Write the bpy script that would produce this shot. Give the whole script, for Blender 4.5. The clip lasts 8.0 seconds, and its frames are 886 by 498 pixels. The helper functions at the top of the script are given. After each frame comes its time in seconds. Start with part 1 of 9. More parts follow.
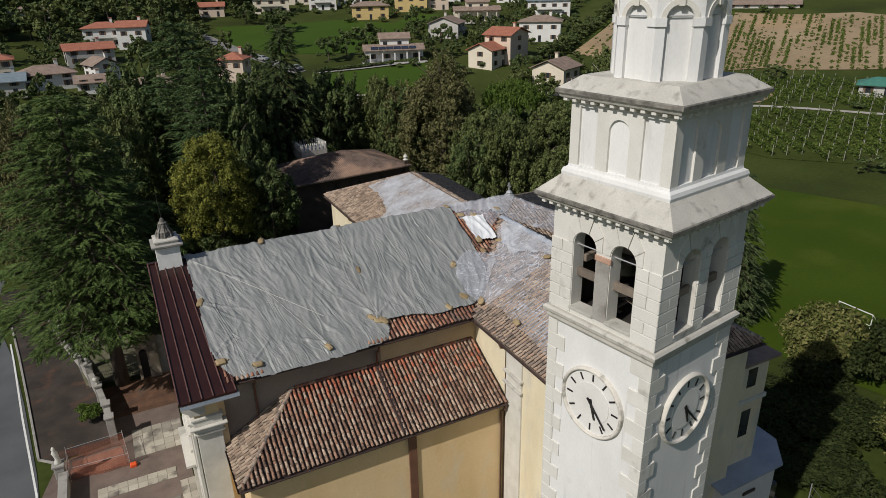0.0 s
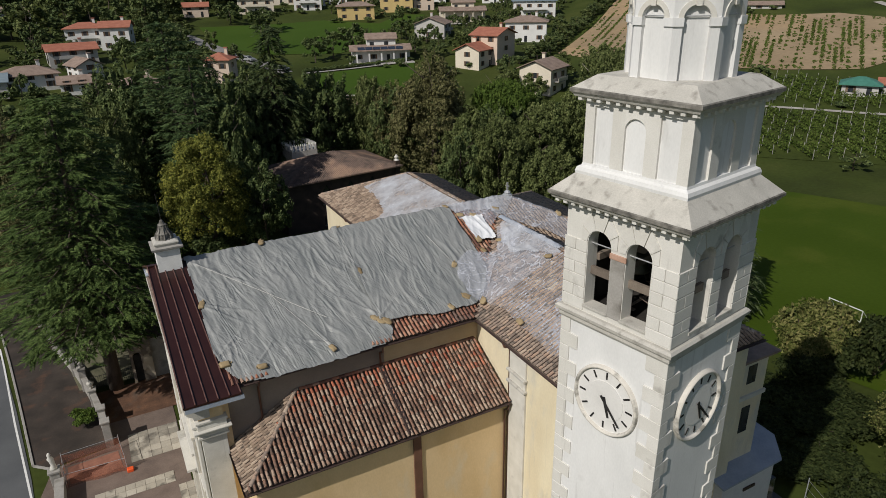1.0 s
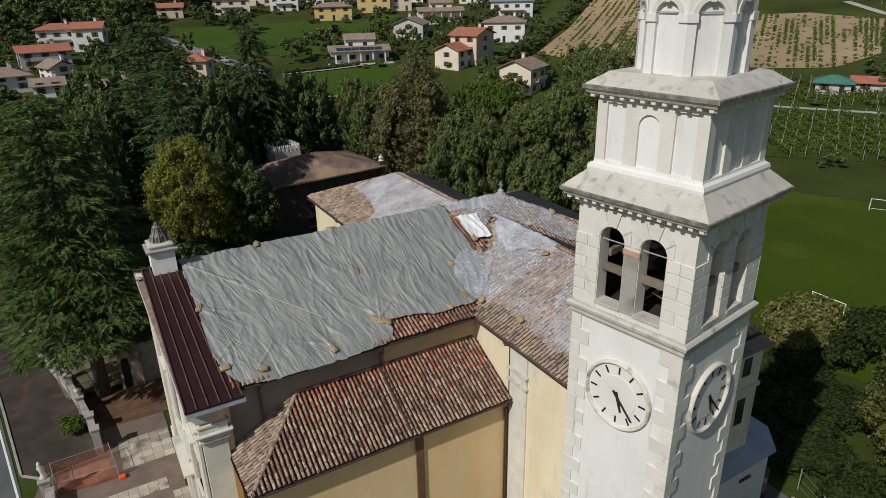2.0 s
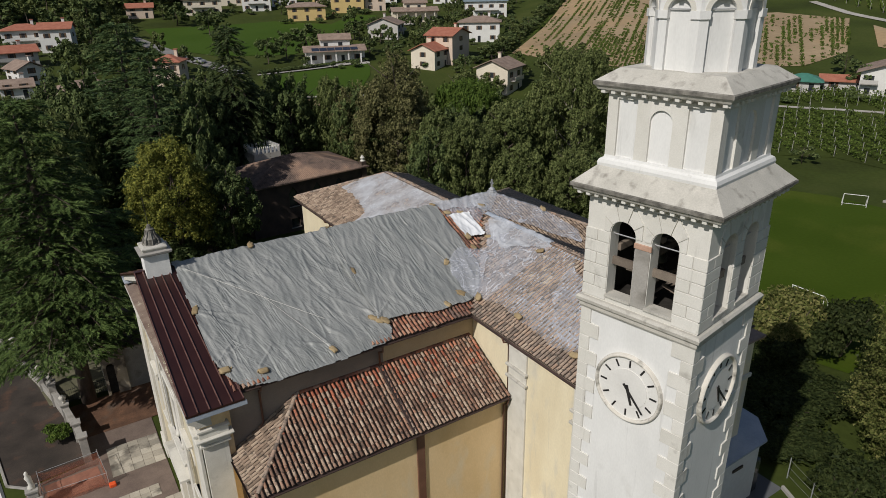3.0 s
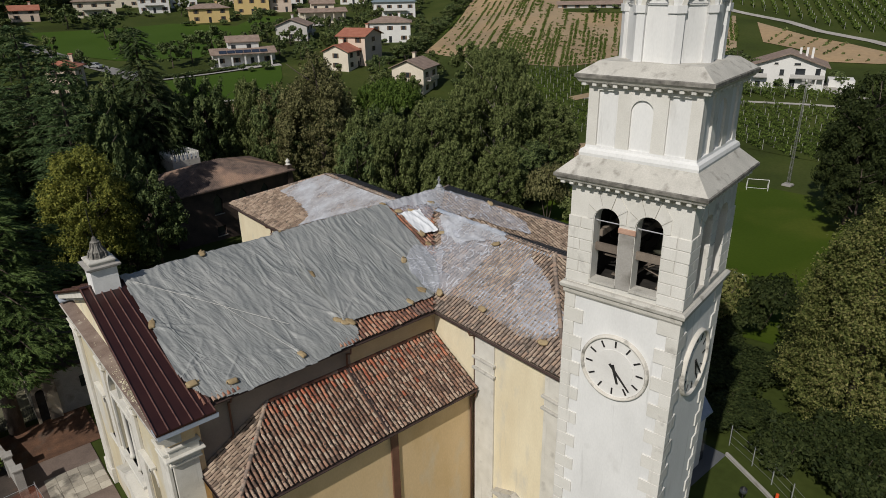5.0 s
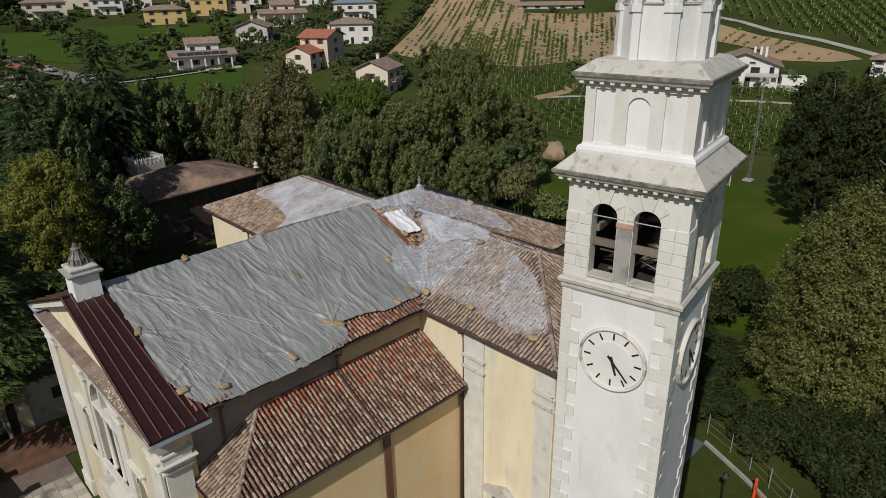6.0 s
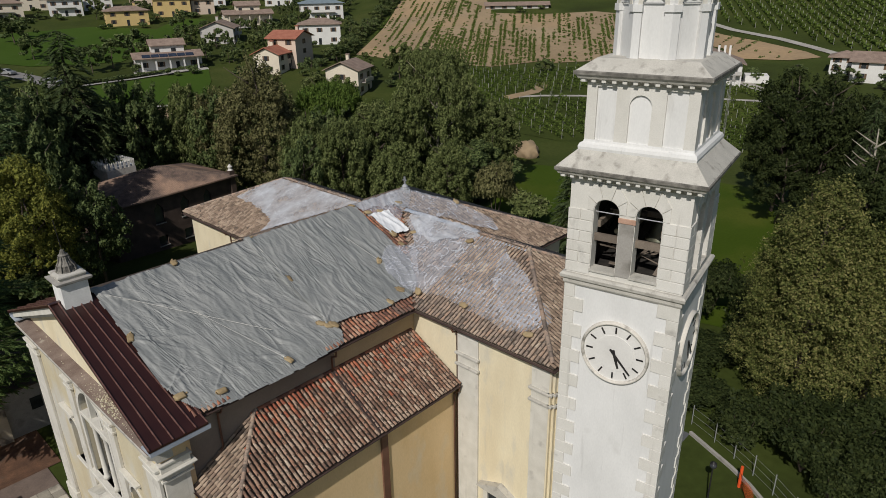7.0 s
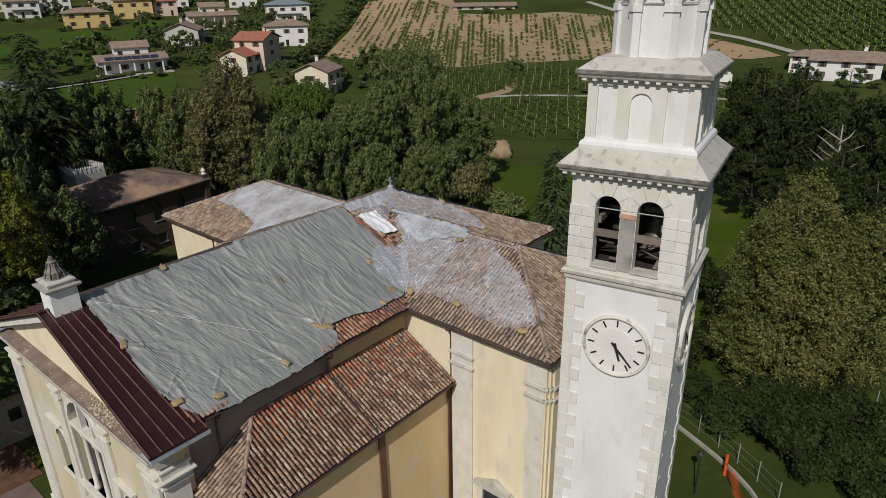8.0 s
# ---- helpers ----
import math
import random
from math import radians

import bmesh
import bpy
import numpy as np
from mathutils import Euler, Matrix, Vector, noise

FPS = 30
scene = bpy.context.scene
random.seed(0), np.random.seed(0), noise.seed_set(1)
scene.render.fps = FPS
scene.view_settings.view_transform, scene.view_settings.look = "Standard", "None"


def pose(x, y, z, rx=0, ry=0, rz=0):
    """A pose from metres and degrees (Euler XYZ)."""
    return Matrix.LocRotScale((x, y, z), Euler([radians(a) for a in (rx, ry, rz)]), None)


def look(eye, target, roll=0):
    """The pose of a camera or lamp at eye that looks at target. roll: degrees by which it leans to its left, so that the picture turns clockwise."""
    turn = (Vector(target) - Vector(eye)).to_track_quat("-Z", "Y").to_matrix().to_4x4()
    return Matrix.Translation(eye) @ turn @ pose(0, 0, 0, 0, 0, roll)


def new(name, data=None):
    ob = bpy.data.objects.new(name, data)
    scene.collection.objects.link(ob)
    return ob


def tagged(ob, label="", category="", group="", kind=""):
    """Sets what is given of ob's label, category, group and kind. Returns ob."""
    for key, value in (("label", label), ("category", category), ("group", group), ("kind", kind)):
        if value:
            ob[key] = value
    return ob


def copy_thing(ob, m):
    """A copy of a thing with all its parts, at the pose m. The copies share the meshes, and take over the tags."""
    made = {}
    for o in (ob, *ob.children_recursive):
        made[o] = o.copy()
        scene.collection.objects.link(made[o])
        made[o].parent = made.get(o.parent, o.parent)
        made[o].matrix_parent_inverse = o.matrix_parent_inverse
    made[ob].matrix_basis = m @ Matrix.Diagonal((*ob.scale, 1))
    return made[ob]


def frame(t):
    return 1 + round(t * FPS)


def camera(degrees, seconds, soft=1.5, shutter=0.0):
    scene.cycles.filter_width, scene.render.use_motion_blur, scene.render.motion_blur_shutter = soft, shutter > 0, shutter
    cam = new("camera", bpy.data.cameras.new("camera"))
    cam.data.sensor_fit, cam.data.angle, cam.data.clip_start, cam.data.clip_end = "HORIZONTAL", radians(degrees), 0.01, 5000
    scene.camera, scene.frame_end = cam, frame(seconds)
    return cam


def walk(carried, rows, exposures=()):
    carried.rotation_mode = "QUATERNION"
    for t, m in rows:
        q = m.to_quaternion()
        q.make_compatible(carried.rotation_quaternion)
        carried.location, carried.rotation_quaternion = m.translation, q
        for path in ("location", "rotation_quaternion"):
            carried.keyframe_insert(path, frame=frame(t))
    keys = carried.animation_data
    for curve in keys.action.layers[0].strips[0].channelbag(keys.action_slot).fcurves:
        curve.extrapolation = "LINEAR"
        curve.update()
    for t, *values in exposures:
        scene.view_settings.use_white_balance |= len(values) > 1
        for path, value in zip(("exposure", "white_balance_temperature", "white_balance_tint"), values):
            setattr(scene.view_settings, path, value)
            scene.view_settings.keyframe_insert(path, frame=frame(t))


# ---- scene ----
cam = camera(67.8, 8.0, soft=0.65)
PATH = [
    (0, (0.212, 0.073, 31.733), (1.034, 1.728, 30.968), -1.3),
    (0.5, (-0.175, 0.272, 31.725), (0.661, 1.92, 30.96), -1.3),
    (1, (-0.636, 0.5, 31.737), (0.226, 2.135, 30.972), -1.2),
    (1.5, (-1.11, 0.776, 31.702), (-0.218, 2.395, 30.937), -1.2),
    (3, (-2.706, 1.648, 31.597), (-1.721, 3.211, 30.832), -1.1),
    (3.5, (-3.257, 1.946, 31.585), (-2.225, 3.478, 30.818), -1.1),
    (4, (-3.812, 2.268, 31.564), (-2.723, 3.76, 30.797), -1.1),
    (4.5, (-4.349, 2.599, 31.54), (-3.206, 4.05, 30.772), -1.1),
    (6, (-6.004, 3.695, 31.511), (-4.729, 5.031, 30.744), -1.0),
    (6.5, (-6.527, 4.087, 31.524), (-5.218, 5.389, 30.756), -1.0),
    (7, (-7.034, 4.481, 31.54), (-5.692, 5.751, 30.772), -1.0),
    (7.5, (-7.552, 4.885, 31.559), (-6.178, 6.119, 30.791), -1.0),
    (8, (-8.065, 5.307, 31.56), (-6.66, 6.506, 30.793), -1.0),
]
walk(cam, [(t, look(eye, target, roll)) for t, eye, target, roll in PATH], exposures=((0.0, 0.0), (3.5, -0.04), (8.0, -0.11)))

# ---- world and sun ----
SUN_AZ, SUN_EL = 20.5, 42.0          # direction the light travels in plan (degrees from x), elevation
world = bpy.data.worlds.new("sky")
scene.world = world
world.use_nodes = True
wn = world.node_tree
wn.nodes.clear()
sky = wn.nodes.new("ShaderNodeTexSky")
sky.sky_type = "NISHITA"
sky.sun_disc = False
sky.sun_elevation = radians(SUN_EL)
sky.sun_rotation = radians(90 - (SUN_AZ + 180))
sky.air_density, sky.dust_density = 1.0, 1.2
bgn = wn.nodes.new("ShaderNodeBackground")
bgn.inputs["Strength"].default_value = 0.057
won = wn.nodes.new("ShaderNodeOutputWorld")
wn.links.new(sky.outputs[0], bgn.inputs[0])
wn.links.new(bgn.outputs[0], won.inputs[0])
sun = new("sun", bpy.data.lights.new("sun", "SUN"))
sun.data.energy, sun.data.angle, sun.data.color = 3.55, radians(0.5), (1.0, 0.95, 0.885)
_l = Vector((math.cos(radians(SUN_AZ)) * math.cos(radians(SUN_EL)), math.sin(radians(SUN_AZ)) * math.cos(radians(SUN_EL)), -math.sin(radians(SUN_EL))))
sun.matrix_world = Matrix.Translation((-60, -40, 80)) @ _l.to_track_quat("-Z", "Y").to_matrix().to_4x4()


# ---- materials ----
def ramp(nt, stops):
    r = nt.nodes.new("ShaderNodeValToRGB")
    els = r.color_ramp.elements
    while len(els) < len(stops):
        els.new(0.5)
    for e, (p, c) in zip(els, stops):
        e.position, e.color = p, (*c, 1)
    return r


def material(name, stops, rough=0.8, metal=0.0, scale=3.0, fine=30.0, grain=0.12, bump=0.2, stretch=(1, 1, 1), per="", per_mix=0.6,
             stain=None, stain_scale=0.5, stain_at=(0.52, 0.68), spec=0.3, sheen=0.0, bump_dist=0.01, streak=None, streak_at=(0.58, 0.74)):
    """Noise at two scales drives a colour ramp; an optional stain colour and a random shade per piece."""
    m = bpy.data.materials.new(name)
    m.use_nodes = True
    nt = m.node_tree
    nt.nodes.clear()
    N, L = nt.nodes.new, nt.links.new
    out, bs = N("ShaderNodeOutputMaterial"), N("ShaderNodeBsdfPrincipled")
    L(bs.outputs[0], out.inputs[0])
    geo, mp = N("ShaderNodeNewGeometry"), N("ShaderNodeMapping")
    L(geo.outputs["Position"], mp.inputs[0])
    mp.inputs["Scale"].default_value = stretch
    n1, n2 = N("ShaderNodeTexNoise"), N("ShaderNodeTexNoise")
    for n, s, d in ((n1, scale, 5), (n2, fine, 4)):
        n.inputs["Scale"].default_value, n.inputs["Detail"].default_value = s, d
        L(mp.outputs[0], n.inputs["Vector"])
    fac = n1.outputs["Fac"]
    if per:
        inf = N("ShaderNodeObjectInfo") if per == "object" else geo
        rnd = inf.outputs["Random"] if per == "object" else inf.outputs["Random Per Island"]
        if per == "both":
            oi, ad, fr = N("ShaderNodeObjectInfo"), N("ShaderNodeMath"), N("ShaderNodeMath")
            ad.operation, fr.operation = "ADD", "FRACT"
            L(geo.outputs["Random Per Island"], ad.inputs[0]), L(oi.outputs["Random"], ad.inputs[1]), L(ad.outputs[0], fr.inputs[0])
            rnd = fr.outputs[0]
        mx = N("ShaderNodeMix")
        mx.inputs[0].default_value = per_mix
        L(fac, mx.inputs[2]), L(rnd, mx.inputs[3])
        fac = mx.outputs[0]
    r = ramp(nt, stops)
    L(fac, r.inputs[0])
    col = r.outputs[0]
    if stain:
        n3, r3, m3 = N("ShaderNodeTexNoise"), ramp(nt, [(stain_at[0], (0, 0, 0)), (stain_at[1], (1, 1, 1))]), N("ShaderNodeMix")
        n3.inputs["Scale"].default_value, n3.inputs["Detail"].default_value = stain_scale, 8
        L(mp.outputs[0], n3.inputs["Vector"]), L(n3.outputs["Fac"], r3.inputs[0])
        m3.data_type = "RGBA"
        L(r3.outputs[0], m3.inputs[0]), L(col, m3.inputs[6])
        m3.inputs[7].default_value = (*stain, 1)
        col = m3.outputs[2]
    if streak:                              # run-down dirt streaks
        mp4, n4, r4, m4 = N("ShaderNodeMapping"), N("ShaderNodeTexNoise"), ramp(nt, [(streak_at[0], (0, 0, 0)), (streak_at[1], (0.8, 0.8, 0.8))]), N("ShaderNodeMix")
        mp4.inputs["Scale"].default_value = (3.2, 3.2, 0.22)
        n4.inputs["Scale"].default_value, n4.inputs["Detail"].default_value = 1.0, 6
        n4.inputs["Roughness"].default_value = 0.62
        L(geo.outputs["Position"], mp4.inputs[0]), L(mp4.outputs[0], n4.inputs["Vector"]), L(n4.outputs["Fac"], r4.inputs[0])
        m4.data_type = "RGBA"
        L(r4.outputs[0], m4.inputs[0]), L(col, m4.inputs[6])
        m4.inputs[7].default_value = (*streak, 1)
        col = m4.outputs[2]
    hs, mr = N("ShaderNodeHueSaturation"), N("ShaderNodeMapRange")
    mr.inputs[3].default_value, mr.inputs[4].default_value = 1 - grain * 2, 1 + grain * 2
    L(n2.outputs["Fac"], mr.inputs[0]), L(mr.outputs[0], hs.inputs["Value"]), L(col, hs.inputs["Color"])
    L(hs.outputs[0], bs.inputs["Base Color"])
    bs.inputs["Roughness"].default_value, bs.inputs["Metallic"].default_value = rough, metal
    bs.inputs["Specular IOR Level"].default_value = spec
    if bump:
        b = N("ShaderNodeBump")
        b.inputs["Strength"].default_value, b.inputs["Distance"].default_value = bump, bump_dist
        L(n2.outputs["Fac"], b.inputs["Height"]), L(b.outputs[0], bs.inputs["Normal"])
    return m


def leafy(name, stops, rough=0.6, scale=0.25):
    """Foliage: shade by leaf and by clump, with some light let through."""
    m = material(name, stops, rough=rough, scale=scale, fine=6.0, grain=0.16, bump=0, per="both", per_mix=0.55, spec=0.08)
    nt = m.node_tree
    bs = next(n for n in nt.nodes if n.type == "BSDF_PRINCIPLED")
    out = next(n for n in nt.nodes if n.type == "OUTPUT_MATERIAL")
    tr, ms = nt.nodes.new("ShaderNodeBsdfTranslucent"), nt.nodes.new("ShaderNodeMixShader")
    ms.inputs[0].default_value = 0.22
    src = bs.inputs["Base Color"].links[0].from_socket
    nt.links.new(src, tr.inputs[0])
    nt.links.new(bs.outputs[0], ms.inputs[1]), nt.links.new(tr.outputs[0], ms.inputs[2]), nt.links.new(ms.outputs[0], out.inputs[0])
    return m


def plastic(name, colour, cover, rough=0.25, folds=5.0, crease=0.0):
    """Clear or milky sheeting: part of the light passes straight through."""
    m = bpy.data.materials.new(name)
    m.use_nodes = True
    nt = m.node_tree
    nt.nodes.clear()
    N, L = nt.nodes.new, nt.links.new
    out, bs, tp, mx = N("ShaderNodeOutputMaterial"), N("ShaderNodeBsdfPrincipled"), N("ShaderNodeBsdfTransparent"), N("ShaderNodeMixShader")
    geo, n1, n2, r = N("ShaderNodeNewGeometry"), N("ShaderNodeTexNoise"), N("ShaderNodeTexNoise"), ramp(nt, [(0.36, (cover[0],) * 3), (0.70, (cover[1],) * 3)])
    n1.inputs["Scale"].default_value, n1.inputs["Detail"].default_value = 0.7, 5
    n1.inputs["Roughness"].default_value = 0.55
    n2.inputs["Scale"].default_value, n2.inputs["Detail"].default_value = folds, 4
    L(geo.outputs["Position"], n1.inputs["Vector"]), L(geo.outputs["Position"], n2.inputs["Vector"])
    L(n1.outputs["Fac"], r.inputs[0])
    # thin white lines: whitened creases, with their glints put into the cover
    n3, r3, ad = N("ShaderNodeTexNoise"), ramp(nt, [(0.480, (0, 0, 0)), (0.498, (crease,) * 3), (0.502, (crease,) * 3), (0.520, (0, 0, 0))]), N("ShaderNodeMath")
    n3.inputs["Scale"].default_value, n3.inputs["Detail"].default_value, n3.inputs["Distortion"].default_value = 1.0, 3, 0.9
    ad.operation, ad.use_clamp = "ADD", True
    L(geo.outputs["Position"], n3.inputs["Vector"]), L(n3.outputs["Fac"], r3.inputs[0])
    L(r.outputs[0], ad.inputs[0]), L(r3.outputs[0], ad.inputs[1]), L(ad.outputs[0], mx.inputs[0])
    b = N("ShaderNodeBump")
    b.inputs["Strength"].default_value, b.inputs["Distance"].default_value = 0.9, 0.05
    sb, ab = N("ShaderNodeMath"), N("ShaderNodeMath")
    sb.operation, ab.operation = "SUBTRACT", "ABSOLUTE"
    sb.inputs[1].default_value = 0.5
    L(n2.outputs["Fac"], sb.inputs[0]), L(sb.outputs[0], ab.inputs[0])
    L(ab.outputs[0], b.inputs["Height"]), L(b.outputs[0], bs.inputs["Normal"])
    bs.inputs["Base Color"].default_value, bs.inputs["Roughness"].default_value = (*colour, 1), rough
    L(tp.outputs[0], mx.inputs[1]), L(bs.outputs[0], mx.inputs[2]), L(mx.outputs[0], out.inputs[0])
    return m


M = dict(
    render_white=material("white_render", [(0.3, (0.63, 0.63, 0.615)), (0.7, (0.72, 0.72, 0.705))], scale=0.8, fine=18, grain=0.04, streak=(0.44, 0.435, 0.42), streak_at=(0.59, 0.78), stain=(0.46, 0.45, 0.42), stain_scale=0.9, stain_at=(0.60, 0.82), stretch=(1, 1, 0.45)),
    stone=material("pale_stone", [(0.25, (0.575, 0.56, 0.51)), (0.75, (0.67, 0.655, 0.61))], scale=1.6, fine=25, grain=0.06, per="both", per_mix=0.35, streak=(0.40, 0.385, 0.35), streak_at=(0.60, 0.80), stain=(0.36, 0.345, 0.31), stain_scale=1.3, stain_at=(0.64, 0.80), bump=0.3),
    cornice=material("weathered_cornice", [(0.25, (0.40, 0.385, 0.345)), (0.75, (0.53, 0.51, 0.46))], scale=1.2, fine=22, grain=0.10, stain=(0.20, 0.185, 0.16), stain_scale=2.6, stain_at=(0.55, 0.78), bump=0.35),
    yellow=material("yellow_render", [(0.3, (0.635, 0.46, 0.245)), (0.7, (0.715, 0.54, 0.315))], scale=0.7, fine=14, grain=0.05, stain=(0.62, 0.55, 0.42), stain_scale=0.5, stain_at=(0.55, 0.75), stretch=(1, 1, 0.5)),
    cream=material("cream_render", [(0.3, (0.66, 0.575, 0.40)), (0.7, (0.75, 0.675, 0.49))], scale=0.8, fine=14, grain=0.05, streak=(0.50, 0.46, 0.37), streak_at=(0.60, 0.82), stain=(0.55, 0.52, 0.44), stain_scale=0.7, stain_at=(0.56, 0.72), stretch=(1, 1, 0.4)),
    trim=material("white_trim", [(0.3, (0.55, 0.53, 0.47)), (0.7, (0.65, 0.63, 0.57))], scale=1.5, fine=20, grain=0.05, streak=(0.36, 0.34, 0.30), streak_at=(0.60, 0.80), stain=(0.40, 0.38, 0.34), stain_scale=1.2, stain_at=(0.60, 0.78)),
    tile=material("roof_tile", [(0.18, (0.13, 0.105, 0.09)), (0.36, (0.24, 0.185, 0.15)), (0.52, (0.34, 0.265, 0.21)), (0.68, (0.36, 0.25, 0.185)), (0.82, (0.46, 0.39, 0.31))], scale=0.6, fine=14, grain=0.2, per="both", per_mix=0.5, stain=(0.10, 0.088, 0.075), stain_scale=5.0, stain_at=(0.54, 0.66), bump=0.35),
    tile_aisle=material("aisle_roof_tile", [(0.12, (0.10, 0.066, 0.052)), (0.30, (0.215, 0.130, 0.092)), (0.44, (0.33, 0.185, 0.122)), (0.58, (0.35, 0.24, 0.175)), (0.74, (0.42, 0.315, 0.235)), (0.90, (0.54, 0.44, 0.34))], scale=0.6, fine=14, grain=0.24, per="both", per_mix=0.55, stain=(0.075, 0.058, 0.048), stain_scale=6.5, stain_at=(0.53, 0.64), bump=0.4),
    nave_grey=material("nave_west_tone", [(0.3, (0.20, 0.165, 0.14)), (0.7, (0.27, 0.225, 0.185))], scale=0.6, fine=14, grain=0.06, stain=(0.33, 0.29, 0.23), stain_scale=0.4, stain_at=(0.6, 0.8)),
    nave_tan=material("nave_east_tone", [(0.3, (0.42, 0.32, 0.195)), (0.7, (0.50, 0.39, 0.25))], scale=0.6, fine=14, grain=0.06, stain=(0.36, 0.30, 0.22), stain_scale=0.5, stain_at=(0.55, 0.75)),
    tile_red=material("red_roof_tile", [(0.15, (0.13, 0.065, 0.05)), (0.4, (0.28, 0.135, 0.09)), (0.6, (0.37, 0.155, 0.09)), (0.8, (0.42, 0.28, 0.20))], scale=0.6, fine=16, grain=0.15, per="both", per_mix=0.7, stain=(0.14, 0.10, 0.085), stain_scale=1.2, stain_at=(0.56, 0.72), bump=0.35),
    tile_red2=material("new_red_tile", [(0.2, (0.25, 0.085, 0.050)), (0.5, (0.40, 0.14, 0.078)), (0.8, (0.46, 0.25, 0.16))], scale=0.8, fine=16, grain=0.2, stain=(0.09, 0.06, 0.048), stain_scale=4.2, stain_at=(0.54, 0.66), per="both", per_mix=0.6, bump=0.3),
    tile_pale=material("pale_roof_tile", [(0.15, (0.13, 0.095, 0.072)), (0.45, (0.285, 0.21, 0.155)), (0.8, (0.42, 0.33, 0.25))], scale=0.8, fine=16, grain=0.2, per="both", per_mix=0.5, stain=(0.115, 0.09, 0.072), stain_scale=3.4, stain_at=(0.54, 0.68), bump=0.35),
    # bed much darker than the tiles, painting the shade in their gaps
    tile_bed=material("tile_channel", [(0.3, (0.050, 0.038, 0.031)), (0.7, (0.10, 0.074, 0.058))], scale=2.0, fine=12, grain=0.15),
    far_tile=material("far_roof", [(0.3, (0.20, 0.145, 0.115)), (0.7, (0.30, 0.225, 0.18))], scale=0.8, fine=5, grain=0.15),
    far_red=material("far_red_roof", [(0.3, (0.30, 0.11, 0.07)), (0.7, (0.38, 0.155, 0.10))], scale=0.8, fine=5, grain=0.12),
    metal=material("brown_sheet_metal", [(0.3, (0.027, 0.010, 0.009)), (0.7, (0.037, 0.014, 0.012))], rough=0.3, scale=0.8, fine=6, grain=0.05, bump=0.04, spec=0.5),
    gutter=material("brown_gutter", [(0.3, (0.045, 0.03, 0.027)), (0.7, (0.075, 0.05, 0.042))], rough=0.5, scale=1, fine=12, grain=0.08, bump=0.05),
    copper=material("brown_downpipe", [(0.3, (0.12, 0.06, 0.04)), (0.7, (0.18, 0.09, 0.06))], rough=0.5, scale=1, fine=12, grain=0.08, bump=0.05),
    tarp=material("grey_tarpaulin", [(0.3, (0.215, 0.225, 0.22)), (0.7, (0.29, 0.295, 0.285))], rough=0.41, scale=0.5, fine=9, grain=0.07, bump=0.35, bump_dist=0.02, spec=0.45),
    white_sheet=material("white_sheet", [(0.3, (0.66, 0.68, 0.70)), (0.7, (0.80, 0.81, 0.82))], rough=0.3, scale=1.0, fine=6, grain=0.04, bump=0.3, bump_dist=0.03, spec=0.5),
    sack=material("sandbag", [(0.3, (0.25, 0.185, 0.10)), (0.7, (0.38, 0.29, 0.165))], scale=4, fine=60, grain=0.12, per="object", per_mix=0.4),
    glass_dark=material("dark_window", [(0.3, (0.02, 0.022, 0.026)), (0.7, (0.05, 0.055, 0.06))], rough=0.12, scale=1, fine=3, grain=0.05, bump=0, spec=0.6),
    iron=material("dark_iron", [(0.3, (0.03, 0.03, 0.032)), (0.7, (0.06, 0.057, 0.055))], rough=0.55, metal=0.6, scale=3, fine=30, grain=0.1, bump=0.1),
    bronze=material("bell_bronze", [(0.3, (0.10, 0.11, 0.09)), (0.7, (0.17, 0.16, 0.11))], rough=0.45, metal=0.7, scale=3, fine=20, grain=0.1, bump=0.05),
    timber=material("old_timber", [(0.3, (0.13, 0.105, 0.085)), (0.7, (0.26, 0.215, 0.17))], scale=2, fine=30, grain=0.15, stretch=(1, 1, 1), per="both", per_mix=0.4),
    rope=material("pale_rope", [(0.3, (0.46, 0.45, 0.42)), (0.7, (0.58, 0.57, 0.54))], scale=4, fine=60, grain=0.1),
    # seam colour lighter than the sheet, a painted highlight along each seam
    seam_glint=material("highlit_seam", [(0.3, (0.10, 0.050, 0.042)), (0.7, (0.17, 0.095, 0.08))], rough=0.25, scale=3, fine=12, grain=0.1, bump=0.04, spec=0.6),
    front=material("front_render", [(0.3, (0.50, 0.43, 0.29)), (0.7, (0.57, 0.51, 0.36))], scale=0.7, fine=14, grain=0.06, stain=(0.55, 0.53, 0.47), stain_scale=0.6, stain_at=(0.46, 0.62), stretch=(1, 1, 0.5), streak=(0.33, 0.30, 0.25), streak_at=(0.60, 0.80)),
    lichen=material("lichen_edge", [(0.3, (0.07, 0.066, 0.058)), (0.7, (0.27, 0.255, 0.225))], scale=3.5, fine=24, grain=0.12, bump=0.3),
    drygrass=material("worn_grass", [(0.3, (0.085, 0.085, 0.05)), (0.7, (0.16, 0.15, 0.10))], scale=0.8, fine=9, grain=0.15),
    # near-black fill that paints the shade inside openings
    inner_shade=material("inner_shade_black", [(0.3, (0.02, 0.018, 0.016)), (0.7, (0.045, 0.04, 0.035))], scale=2, fine=20, grain=0.15),
    clockface=material("clock_face", [(0.3, (0.64, 0.63, 0.60)), (0.7, (0.72, 0.71, 0.68))], rough=0.6, scale=1.2, fine=14, grain=0.04, stain=(0.50, 0.49, 0.46), stain_scale=1.6, stain_at=(0.62, 0.8)),
    ledge=material("ledge_cover", [(0.3, (0.14, 0.10, 0.085)), (0.7, (0.24, 0.19, 0.16))], scale=1.2, fine=14, grain=0.15, stain=(0.42, 0.39, 0.33), stain_scale=0.9, stain_at=(0.62, 0.72)),
